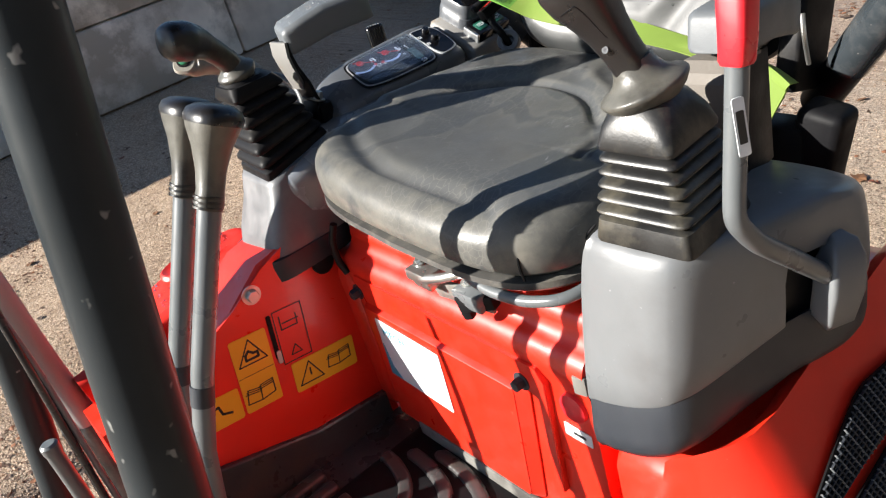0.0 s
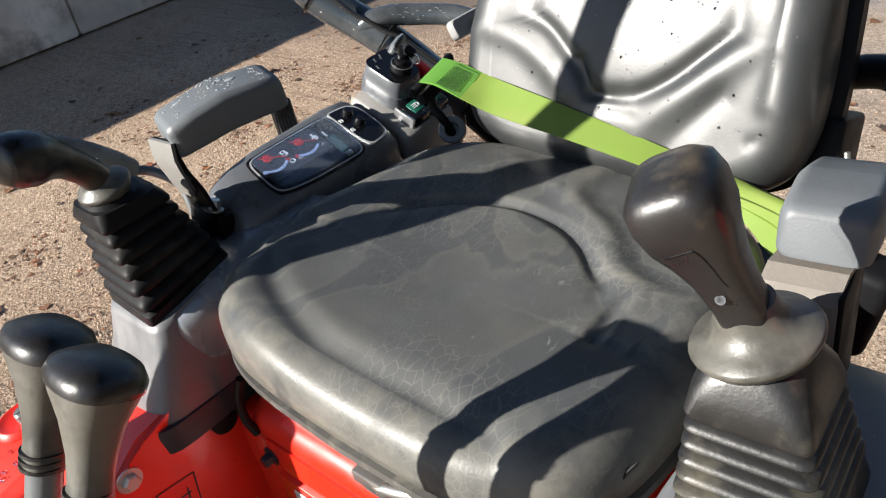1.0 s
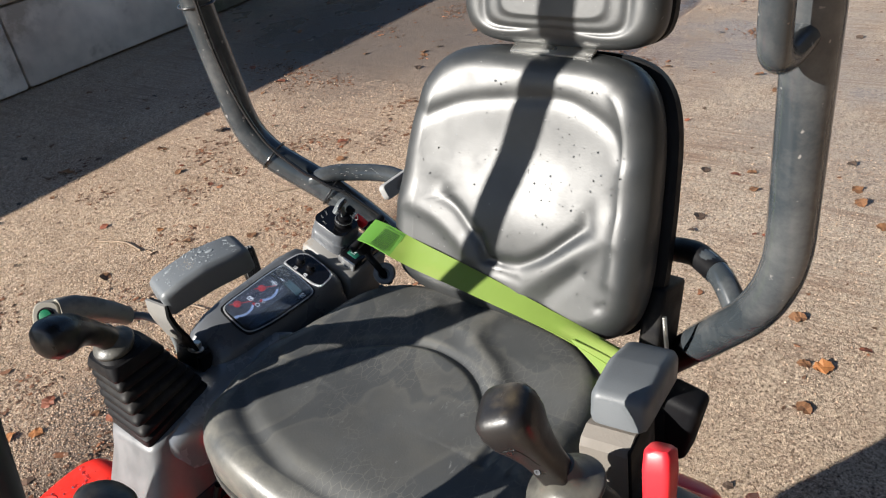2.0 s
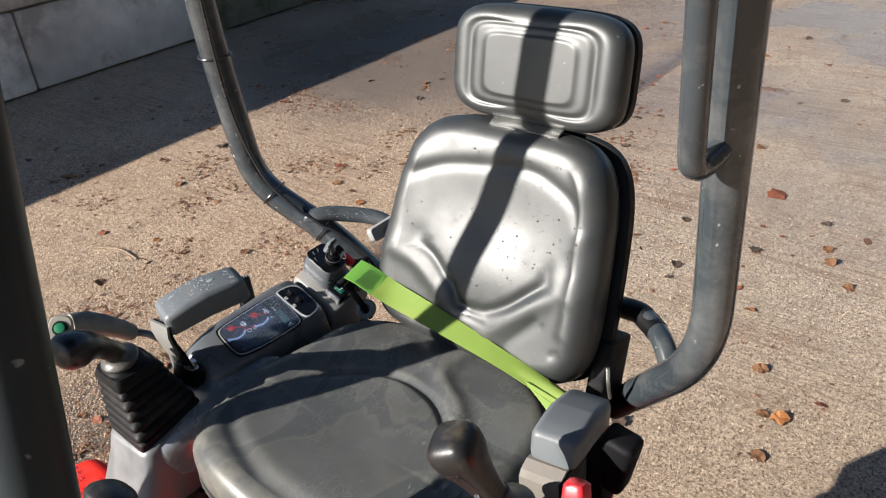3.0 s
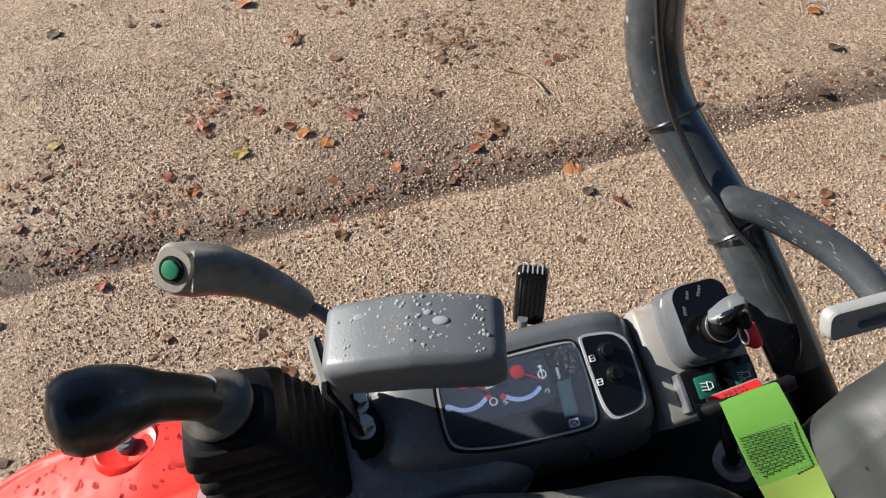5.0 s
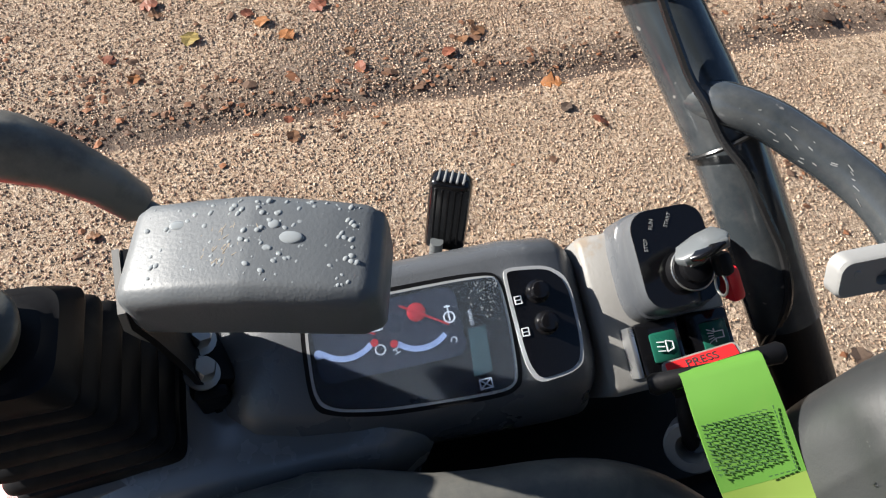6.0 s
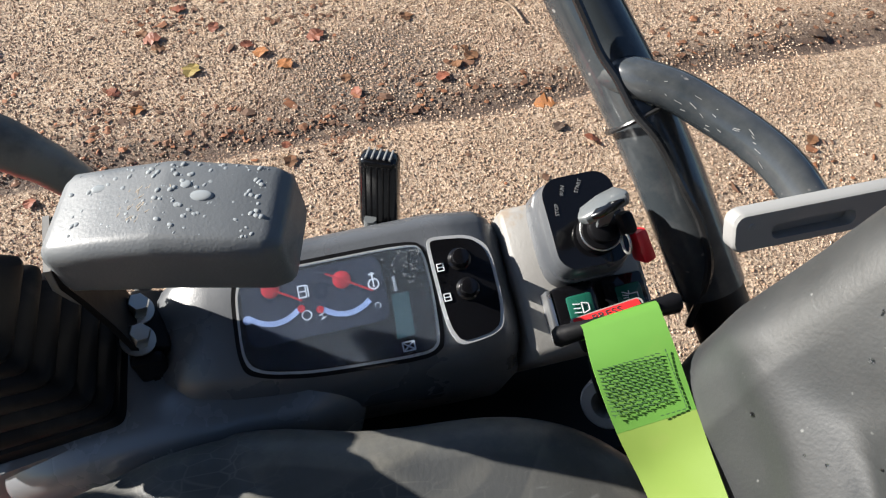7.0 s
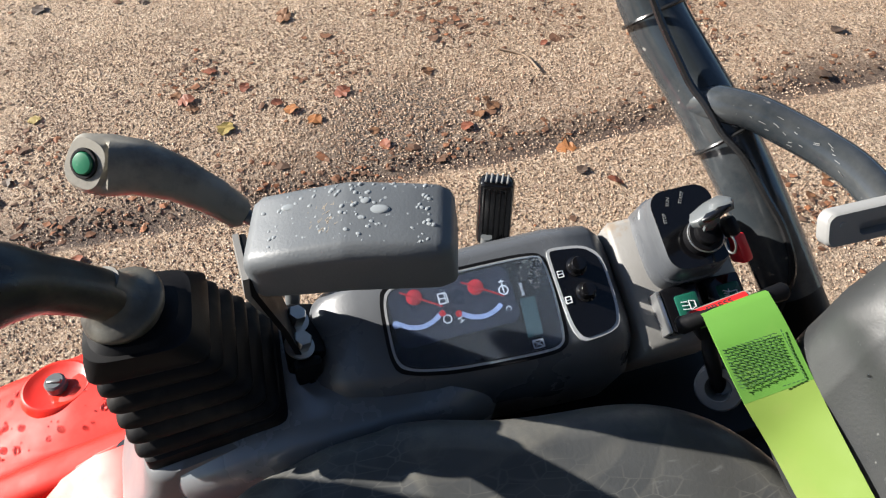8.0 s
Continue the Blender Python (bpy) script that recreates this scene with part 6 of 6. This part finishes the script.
# right joystick
jr = thing("joystick", "worn black control joystick leaning forward from a pleated gaiter", "joystick", (-0.365, 0.005, 1.18), "joysticks")
bellows("gaiter", jr, (-0.3755, 0.022, 1.184), (-0.3612, -0.004, 1.318), (0.0505, 0.0545), 0.032, -3, 5, band=0.012, cap=0.026, mat=BLACKRUBBER, flat=0.013)
bm = bmesh.new()
jp = [(-0.362, -0.004, 1.312), (-0.361, -0.008, 1.324), (-0.359, -0.013, 1.338), (-0.354, -0.024, 1.356), (-0.348, -0.040, 1.374), (-0.342, -0.056, 1.388), (-0.336, -0.072, 1.396), (-0.332, -0.087, 1.401), (-0.330, -0.097, 1.403), (-0.329, -0.102, 1.404)]
section(bm, spline(jp, 3), [(a, b) for a, b in zip(np.interp(np.linspace(0, 9, 28), range(10), [0.0165, 0.016, 0.0158, 0.0158, 0.0172, 0.0235, 0.0285, 0.028, 0.022, 0.005]),
                                                   np.interp(np.linspace(0, 9, 28), range(10), [0.0165, 0.016, 0.0158, 0.0158, 0.0172, 0.0225, 0.0265, 0.0255, 0.020, 0.005]))], (1, 0, 0), p=2.3)
part("grip", bm, GRIP, jr, sharp=60)
collar(jr, (-0.3612, -0.006, 1.316), (0.05, -0.25, 1), 0.0285)

# blade lever with the green button
bl = thing("blade_lever", "grey-gripped blade lever with a green button", "lever", (-0.40, 0.07, 1.15))
bm = bmesh.new()
d = Vector((0.55, -0.42, 0.60)).normalized()
c0 = Vector((-0.4915, -0.0285, 1.3430))
# the grip ends in a slanting face that carries the button
gline = [c0 - d * 0.0005, c0 - d * 0.004, Vector((-0.4955, -0.012, 1.3335)), Vector((-0.493, 0.008, 1.328)), Vector((-0.488, 0.032, 1.314)), Vector((-0.481, 0.054, 1.296)), Vector((-0.473, 0.071, 1.279)), Vector((-0.471, 0.075, 1.276))]
gdirs = [-d, -d] + [(b - a).normalized() for a, b in zip(gline[2:], gline[3:])] + [(gline[-1] - gline[-2]).normalized()]
gsize = [(0.0165, 0.0185), (0.0190, 0.0215), (0.0215, 0.0225), (0.0205, 0.0210), (0.0180, 0.0175), (0.0155, 0.0150), (0.0135, 0.0130), (0.0095, 0.0095)]
rings = []
for q, dd, (a, b) in zip(gline, gdirs, gsize):
    ax = Vector((0.9, 0.4, 0.2))
    ax = (ax - dd * ax.dot(dd)).normalized()
    rings.append(ring(q, ax, dd.cross(ax), a, b, 36, 2.8))
loft(bm, rings)
part("grip", bm, HANDLE, bl, "pale dusty grip with a slanting end", sharp=40)
ax = d.orthogonal().normalized()
bm = bmesh.new()
loft(bm, [ring(c0 + d * z, ax, d.cross(ax), r, r, 28) for r, z in ((0.0118, -0.003), (0.0118, 0.0006), (0.0112, 0.0014), (0.0095, 0.0014), (0.0090, 0.0002))])
part("button_ring", bm, SHELL, bl)
bm = bmesh.new()
loft(bm, [ring(c0 + d * z, ax, d.cross(ax), r, r, 24) for r, z in ((0.0086, -0.002), (0.0086, 0.0020), (0.0078, 0.0032), (0.004, 0.0040))])
part("button", bm, GREENBTN, bl, "round green push button")
bm = bmesh.new()
tube(bm, spline([(-0.474, 0.070, 1.280), (-0.458, 0.088, 1.272), (-0.43, 0.100, 1.255), (-0.41, 0.096, 1.225), (-0.40, 0.085, 1.16)], 6), 0.006, 12)
part("rod", bm, LEVER, bl)

# throttle lever behind the gauges
tl = thing("throttle_lever", "flat black throttle lever with ridged tip", "lever", (-0.43, 0.27, 1.2))
TM = frame_of((-0.440, 0.279, 1.252), (0.42, 0.90, 0), (-0.06, 0.30, 0.95))
bm = bmesh.new()
box(bm, (0, 0.0, 0), (0.030, 0.066, 0.018), bevel=0.006, seg=3, m=TM)
part("handle", bm, BLACKGLOSS, tl)
for k in range(5):
    bm = bmesh.new()
    box(bm, (-0.009 + 0.0045 * k, 0.0325, 0.0), (0.0016, 0.0020, 0.013), bevel=0.0005, m=TM)
    part("tip_ridge", bm, PALE, tl)
    bm = bmesh.new()
    box(bm, (-0.009 + 0.0045 * k, 0.002, 0.0088), (0.0018, 0.050, 0.0014), bevel=0.0005, m=TM)
    part("ridge", bm, SHELL, tl)
bm = bmesh.new()
tube(bm, [(-0.428, 0.268, 1.235), (-0.418, 0.262, 1.15)], 0.005, 10)
part("shaft", bm, LEVER, tl)

# ---- travel levers ----
for x in (0.005, -0.055):
    tv = thing("travel_lever", "tall grey travel lever with a black rubber grip", "lever", (x, -0.42, 0.74), "travel levers")
    bm = bmesh.new()
    tube(bm, [(x, -0.217, 1.335), (x, -0.305, 1.16), (x, -0.338, 1.08), (x, -0.42, 0.74)], 0.0115, 16)
    sft = part("shaft", bm, LEVER, tv)
    bm = bmesh.new()
    q0, q1 = Vector((x, -0.310, 1.150)), Vector((x, -0.318, 1.130))
    tube(bm, [q0, q1], 0.0122, 16)
    part("tape", bm, DARKGREY, sft)
    bm = bmesh.new()
    lp = [(x, -0.231, 1.309), (x, -0.228, 1.314), (x, -0.222, 1.325), (x, -0.214, 1.341), (x, -0.204, 1.361), (x, -0.196, 1.377), (x, -0.191, 1.386), (x, -0.188, 1.392), (x, -0.186, 1.396), (x, -0.1855, 1.397)]
    sz = [(0.0125, 0.0125), (0.0135, 0.0135), (0.0125, 0.0125), (0.0135, 0.0135), (0.0185, 0.0175), (0.0275, 0.0225), (0.0315, 0.0245), (0.029, 0.0225), (0.020, 0.0155), (0.004, 0.004)]
    section(bm, lp[:7], sz[:7], (1, 0, 0), p=2.6)
    gp = part("grip", bm, LITWORNGRIP, tv, sharp=60)
    bm = bmesh.new()
    hp = [Vector(q) for q in lp[5:]]
    hp[0] = hp[0].lerp(hp[1], 0.45)
    section(bm, hp, [(0.0305, 0.0243), (0.0322, 0.0250)] + sz[7:], (1, 0, 0), p=2.6)
    part("grip_head", bm, GRIP, gp, "black rounded grip head", sharp=60)
    for k in range(3):
        bm = bmesh.new()
        c0 = Vector((x, -0.2305 + 0.0022 * k, 1.3105 + 0.0045 * k))
        tube(bm, [c0, c0 + Vector((0, 0.001, 0.002))], 0.0145, 20)
        part("collar", bm, GRIP, gp)

# ---- canopy frame ----
cf = thing("canopy_frame", "dark grey tubular canopy frame with scuffed paint", "canopy", (-0.09, 0.0, 0.7))
def front_post(z, s=1):
    x = 0.235 - 0.0756 * (z - 1.5)
    return (x if s > 0 else -0.21 - x, -0.353 + 0.195 * (z - 1.5), z)
for s in (1, -1):
    bm = bmesh.new()
    if s > 0:
        line = rounded([front_post(0.62, s), front_post(2.22, s), (front_post(2.22, s)[0], 0.1, 2.36)], 0.12)
    else:
        line = spline([(x, front_post(z)[1], z) for x, z in ((-0.495, 0.62), (-0.484, 1.20), (-0.472, 1.58), (-0.453, 1.74), (-0.427, 1.88), (-0.405, 2.02), (-0.390, 2.22))], 8) + [Vector((-0.386, -0.18, 2.30)), Vector((-0.386, -0.06, 2.36))]
    tube(bm, line, 0.0245, 28)
    part("front_post", bm, POST, cf)
for s in (1, -1):
    mx = lambda x: x if s > 0 else -0.18 - x
    yy = 0.38 if s > 0 else 0.425
    pts = [(0.405, 0.295, 2.30), (0.379, 0.385, 1.68), (0.366, 0.436, 1.34), (0.246, 0.490, 1.185)] if s > 0 else [(mx(0.40), yy - 0.04, 2.30), (mx(0.40), yy, 1.62), (-0.5545, 0.432, 1.388), (-0.41, 0.485, 1.285), (-0.33, 0.52, 1.19)]
    bm = bmesh.new()
    tube(bm, rounded(pts, 0.10 if s > 0 else 0.07, 14), 0.0262, 28)
    part("rear_post", bm, TUBE, cf)
    bm = bmesh.new()
    e0, e1 = Vector(pts[-1]), (Vector(pts[-1]) - Vector(pts[-2])).normalized()
    tube(bm, [e0 - e1 * 0.002, e0 + e1 * 0.09], 0.024, 24)
    part("sleeve", bm, SLEEVE, cf)
# hand rail on the left rear post
bm = bmesh.new()
tube(bm, rounded([(0.392, 0.225, 2.25), (0.368, 0.312, 1.660), (0.380, 0.380, 1.680)], 0.035, 10), 0.0145, 20)
part("hand_rail", bm, TUBE, cf)
# braces to the seat frame
bm = bmesh.new()
tube(bm, spline([(0.312, 0.462, 1.262), (0.270, 0.500, 1.298), (0.215, 0.535, 1.302), (0.15, 0.56, 1.28)], 8), 0.0165, 18)
part("brace", bm, TUBE, cf)
bm = bmesh.new()
tube(bm, spline([(0.262, 0.506, 1.3005), (0.240, 0.521, 1.3025), (0.215, 0.535, 1.302), (0.15, 0.56, 1.28)], 8), 0.0176, 18)
part("brace_sleeve", bm, SLEEVE, cf, "black rubber sleeve on the brace")
bm = bmesh.new()
tube(bm, spline([(-0.452, 0.458, 1.318), (-0.433, 0.468, 1.328), (-0.411, 0.490, 1.329), (-0.389, 0.508, 1.325), (-0.360, 0.526, 1.321), (-0.332, 0.538, 1.316), (-0.298, 0.546, 1.304)], 8), 0.0152, 22)
part("brace", bm, TUBE, cf)
bm = bmesh.new()
rs = random.Random(12)
bl_ = spline([(-0.433, 0.468, 1.328), (-0.411, 0.490, 1.329), (-0.389, 0.508, 1.325), (-0.360, 0.526, 1.321), (-0.332, 0.538, 1.316)], 8)
for k in range(22):
    i = rs.randrange(2, len(bl_) - 3)
    c, d = bl_[i], (bl_[i + 1] - bl_[i]).normalized()
    a = rs.gauss(0.5, 0.45)
    nrm = (Vector((0.35, -0.4, 1)) - d * Vector((0.35, -0.4, 1)).dot(d)).normalized()
    sid = d.cross(nrm)
    nrm, sid = nrm * math.cos(a) + sid * math.sin(a), sid * math.cos(a) - nrm * math.sin(a)
    ln, sl = rs.uniform(0.001, 0.006), rs.uniform(-0.0015, 0.0015)
    stroke(bm, frame_of(c + nrm * 0.0151, d, sid if d.cross(sid).dot(nrm) > 0 else -sid), [(0, 0), (ln * 0.5, sl * 0.4), (ln, sl)], rs.uniform(0.0003, 0.0006), 0.0003)
part("scuffs", bm, PALE, cf, "pale scuffs on the brace")
bm = bmesh.new()
CM_ = frame_of((-0.290, 0.470, 1.3215), (0.03, 1, 0.02), (-0.42, 0, 0.9))
# a cast bar with a rounded end and a sunk slot in its face
loops = [rrect(0.166, 0.022, 0.006, 6, 0.085, 0), rrect(0.170, 0.027, 0.008, 6, 0.085, 0), rrect(0.170, 0.027, 0.008, 6, 0.085, 0), rrect(0.167, 0.024, 0.007, 6, 0.085, 0),
         rrect(0.058, 0.0105, 0.005, 6, 0.055, -0.0025), rrect(0.054, 0.0085, 0.004, 6, 0.055, -0.0025)]
loft(bm, [[CM_ @ Vector((x, y, z)) for x, y in lp] for lp, z in zip(loops, (-0.007, -0.005, 0.005, 0.007, 0.0068, -0.001))])
loft(bm, [ring(CM_ @ Vector((0.012, 0.004, z)), CM_.to_3x3() @ Vector((1, 0, 0)), CM_.to_3x3() @ Vector((0, 1, 0)), r, r, 14) for r, z in ((0.0024, 0.006), (0.0024, 0.0074), (0.002, 0.0078))])
part("clamp", bm, PALE, cf, "pale grey clamp bar")
bm = bmesh.new()
box(bm, (-0.09, -0.0, 2.40), (1.1, 1.15, 0.06), bevel=0.03, seg=3)
part("roof", bm, SHELL, cf, "flat canopy roof")
# rail and hoses beside the front post
gr_ = thing("grab_rail", "grey painted grab rail standing beside the canopy post", "rail", (-0.45, -0.40, 0.66))
bm = bmesh.new()
tube(bm, spline([(-0.45, -0.400, 0.82), (-0.45, -0.4005, 0.936), (-0.45, -0.407, 1.046), (-0.45, -0.410, 1.161), (-0.451, -0.414, 1.26)], 5), 0.0195, 24)
part("rail", bm, PALE, gr_, "pale grey painted rail")
bm = bmesh.new()
loft(bm, [ring((-0.45, -0.4000, z), (1, 0, 0), (0, 1, 0), r, r, 24) for z, r in ((0.66, 0.0215), (0.915, 0.0215), (0.922, 0.0208), (0.926, 0.0200))])
part("socket", bm, TUBE, gr_, "dark slate lower socket")
bm = bmesh.new()
loft(bm, [ring((-0.30, -0.4575, z), (1, 0, 0), (0, 1, 0), r, r, 20) for z, r in ((0.68, 0.0105), (0.995, 0.0105), (1.0, 0.012), (1.010, 0.012), (1.013, 0.0085))])
part("pipe_stub", bm, LEVER, gr_, "pale grey capped pipe stub")
hz = thing("hydraulic_hose", "thin black hydraulic hoses beside the front post", "hose", (-0.28, -0.44, 0.69))
for o_, r_ in ((0.0, 0.0055), (0.016, 0.004)):
    bm = bmesh.new()
    tube(bm, spline([(-0.28 + o_ * 0.3, -0.440 + o_, 0.69), (-0.28, -0.438 + o_ * 0.8, 0.864), (-0.28, -0.433 + o_ * 0.6, 1.002), (-0.285, -0.428 + o_ * 0.4, 1.116), (-0.30, -0.424, 1.22)], 6), r_, 10)
    part("hose", bm, LEVER if o_ else CABLE, hz)
# wiring tied along the right rear post
bm = bmesh.new()
tube(bm, spline([(-0.560, 0.405, 2.2), (-0.553, 0.402, 1.75), (-0.540, 0.404, 1.55), (-0.505, 0.418, 1.42), (-0.455, 0.441, 1.352), (-0.430, 0.453, 1.332), (-0.410, 0.4616, 1.316), (-0.391, 0.474, 1.303), (-0.367, 0.489, 1.276), (-0.346, 0.501, 1.252), (-0.324, 0.505, 1.222), (-0.312, 0.498, 1.169)], 8), 0.0034, 8)
part("cable", bm, CABLE, cf)
for c, d, r in (((-0.518, 0.445, 1.366), (0.68, 0.24, -0.70), 0.0320), ((-0.580, 0.424, 1.64), (0, 0, 1), 0.0335), ((-0.425, 0.478, 1.296), (1, 0.39, -0.81), 0.0315)):
    bm = bmesh.new()
    d = Vector(d).normalized()
    ax = d.orthogonal().normalized()
    tube(bm, [Vector(c) + (ax * math.cos(a) + d.cross(ax) * math.sin(a)) * r * 0.9 for a in np.linspace(0, 2 * math.pi, 33)], 0.0018, 6)
    part("cable_tie", bm, CABLE, cf)

# ---- seat belt ----
sbt = thing("seat_belt", "bright lime-green lap belt buckled across the black seat", "seat belt", (-0.0, 0.36, 1.25))
rows_ = [(Vector(a), Vector(b)) for a, b in (
    ((-0.257, 0.4105, 1.3115), (-0.259, 0.3655, 1.2990)), ((-0.229, 0.4080, 1.3100), (-0.230, 0.3605, 1.3010)), ((-0.192, 0.4060, 1.3030), (-0.195, 0.3630, 1.2880)), ((-0.15, 0.404, 1.2945), (-0.155, 0.3715, 1.269)), ((-0.06, 0.402, 1.2765), (-0.065, 0.370, 1.258)),
    ((0.05, 0.396, 1.254), (0.045, 0.367, 1.244)), ((0.12, 0.392, 1.240), (0.115, 0.363, 1.235)), ((0.182, 0.387, 1.227), (0.170, 0.360, 1.222)), ((0.215, 0.383, 1.218), (0.200, 0.359, 1.207)), ((0.245, 0.376, 1.205), (0.228, 0.361, 1.188)))]
ups, los = spline([r[0] for r in rows_], 6), spline([r[1] for r in rows_], 6)
bm = bmesh.new()
rings = []
for i, (a, c) in enumerate(zip(ups, los)):
    s = max(0, (a.x - 0.08) / 0.15)
    d = (ups[min(i + 1, len(ups) - 1)] - ups[max(i - 1, 0)]).normalized()
    nn = d.cross(c - a).normalized()
    nn = nn if nn.z > 0 else -nn
    line = [a.lerp(c, u) + nn * (0.010 * s * math.sin(math.pi * min(1, u * 1.5)) - 0.006 * s * (u > 0.66)) for u in (0, 0.25, 0.5, 0.66, 0.8, 1)]
    rings.append(line + [q - nn * 0.0016 for q in line[::-1]])
k_ = next(i for i, a in enumerate(ups) if a.x > -0.190)
loft(bm, rings[k_ - 1:])
part("webbing", bm, BELT, sbt, sharp=60)
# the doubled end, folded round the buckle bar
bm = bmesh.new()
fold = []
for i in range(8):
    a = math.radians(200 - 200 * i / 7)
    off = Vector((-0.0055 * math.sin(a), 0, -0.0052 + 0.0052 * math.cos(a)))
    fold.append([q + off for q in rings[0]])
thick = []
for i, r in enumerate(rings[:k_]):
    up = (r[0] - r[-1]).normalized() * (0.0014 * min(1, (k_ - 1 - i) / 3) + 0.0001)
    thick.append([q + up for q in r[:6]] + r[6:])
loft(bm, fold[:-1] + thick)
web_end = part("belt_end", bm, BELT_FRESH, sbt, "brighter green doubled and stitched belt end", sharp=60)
bm = bmesh.new()
flap = [((0.118, 0.365, 1.237), (0.120, 0.364, 1.234)), ((0.165, 0.366, 1.227), (0.158, 0.356, 1.210)), ((0.200, 0.366, 1.216), (0.186, 0.352, 1.184)), ((0.238, 0.366, 1.202), (0.222, 0.352, 1.165))]
fa, fb = spline([a for a, b in flap], 5), spline([b for a, b in flap], 5)
loft(bm, [[a, b, b + Vector((0.001, 0.0016, 0)), a + Vector((0.001, 0.0016, 0))] for a, b in zip(fa, fb)])
part("lower_strap", bm, BELT, sbt, "green strap running down to the retractor")
bm = bmesh.new()
WA, WB = Vector((-0.212, 0.4055, 1.3066)), Vector((-0.2145, 0.3600, 1.2958))
WM = frame_of(WA.lerp(WB, 0.5), rows_[2][0] + rows_[2][1] - rows_[1][0] - rows_[1][1], WA - WB)
WM = WM @ pose(0, 0, 0.0022)
for k in range(13):
    for j in range(12):
        x, y = -0.0150 + 0.0022 * k, -0.0195 + 0.0031 * j
        stroke(bm, WM, [(x - 0.0003, y - 0.0012), (x + 0.0004, y + 0.0012)], 0.0005, 0.0005)
        if j % 2 == k % 2:
            stroke(bm, WM, [(x, y), (x + 0.0014, y)], 0.0004, 0.0004)
for j in range(13):
    stroke(bm, WM, [(-0.016 + 0.0027 * j, 0.0195), (-0.0145 + 0.0027 * j, 0.0195)], 0.0006, 0.0006)
for j in range(5):
    stroke(bm, WM, [(0.0185, 0.0185 - 0.0031 * j), (0.0185, 0.017 - 0.0031 * j)], 0.0006, 0.0006)
part("stitching", bm, material("dark_green_thread", (0.026, 0.080, 0.020), 0.7, bump=0), web_end)
bm = bmesh.new()
tube(bm, [(-0.2635, 0.3500, 1.2875), (-0.2630, 0.3530, 1.2885), (-0.2600, 0.3880, 1.2985), (-0.2570, 0.4230, 1.3085), (-0.2566, 0.4260, 1.3092)], [0.0045, 0.0066, 0.0040, 0.0066, 0.0045], 14)
part("buckle_bar", bm, SHELL, sbt, "black bar that the belt is folded round")
BKM = frame_of((-0.2695, 0.3900, 1.2840), (0.02, 0.97, 0.23), (-0.95, 0.0, -0.3))
bm = bmesh.new()
box(bm, (0, 0.002, -0.0085), (0.044, 0.018, 0.016), bevel=0.003, m=BKM)
bk = part("buckle", bm, SHELL, sbt)
bm = bmesh.new()
plate(bm, BKM, rrect(0.0475, 0.0180, 0.0035), 0.0020)
part("buckle_rim", bm, DIRTYTRIM, bk, "pale worn buckle rim")
bm = bmesh.new()
plate(bm, BKM, rrect(0.0430, 0.0140, 0.0015), 0.0030)
pb = part("press_button", bm, PRESSRED, bk, "red release button")
words("text", "PRESS", BKM @ pose(0, 0.0020, 0.0032, 0, 0, 0), 0.0080, BLACKINK, pb)
bm = bmesh.new()
bm = bmesh.new()
tube(bm, spline([(-0.268, 0.388, 1.272), (-0.263, 0.384, 1.256), (-0.250, 0.385, 1.24), (-0.245, 0.40, 1.20)], 6), 0.006, 10)
part("stalk", bm, SHELL, sbt)
bm = bmesh.new()
rc0 = Vector((-0.241, 0.388, 1.226))
ra = Vector((0.55, -0.65, 0.55)).normalized()
ax = ra.orthogonal().normalized()
ay = ra.cross(ax)
loft(bm, [ring(rc0 + ra * z, ax, ay, r, r, 28) for r, z in ((0.018, -0.012), (0.018, 0.002), (0.0165, 0.004), (0.010, 0.004), (0.0085, 0.001), (0.0085, -0.008))])
part("anchor_cap", bm, GREY, sbt, "grey anchor cap", sharp=30)
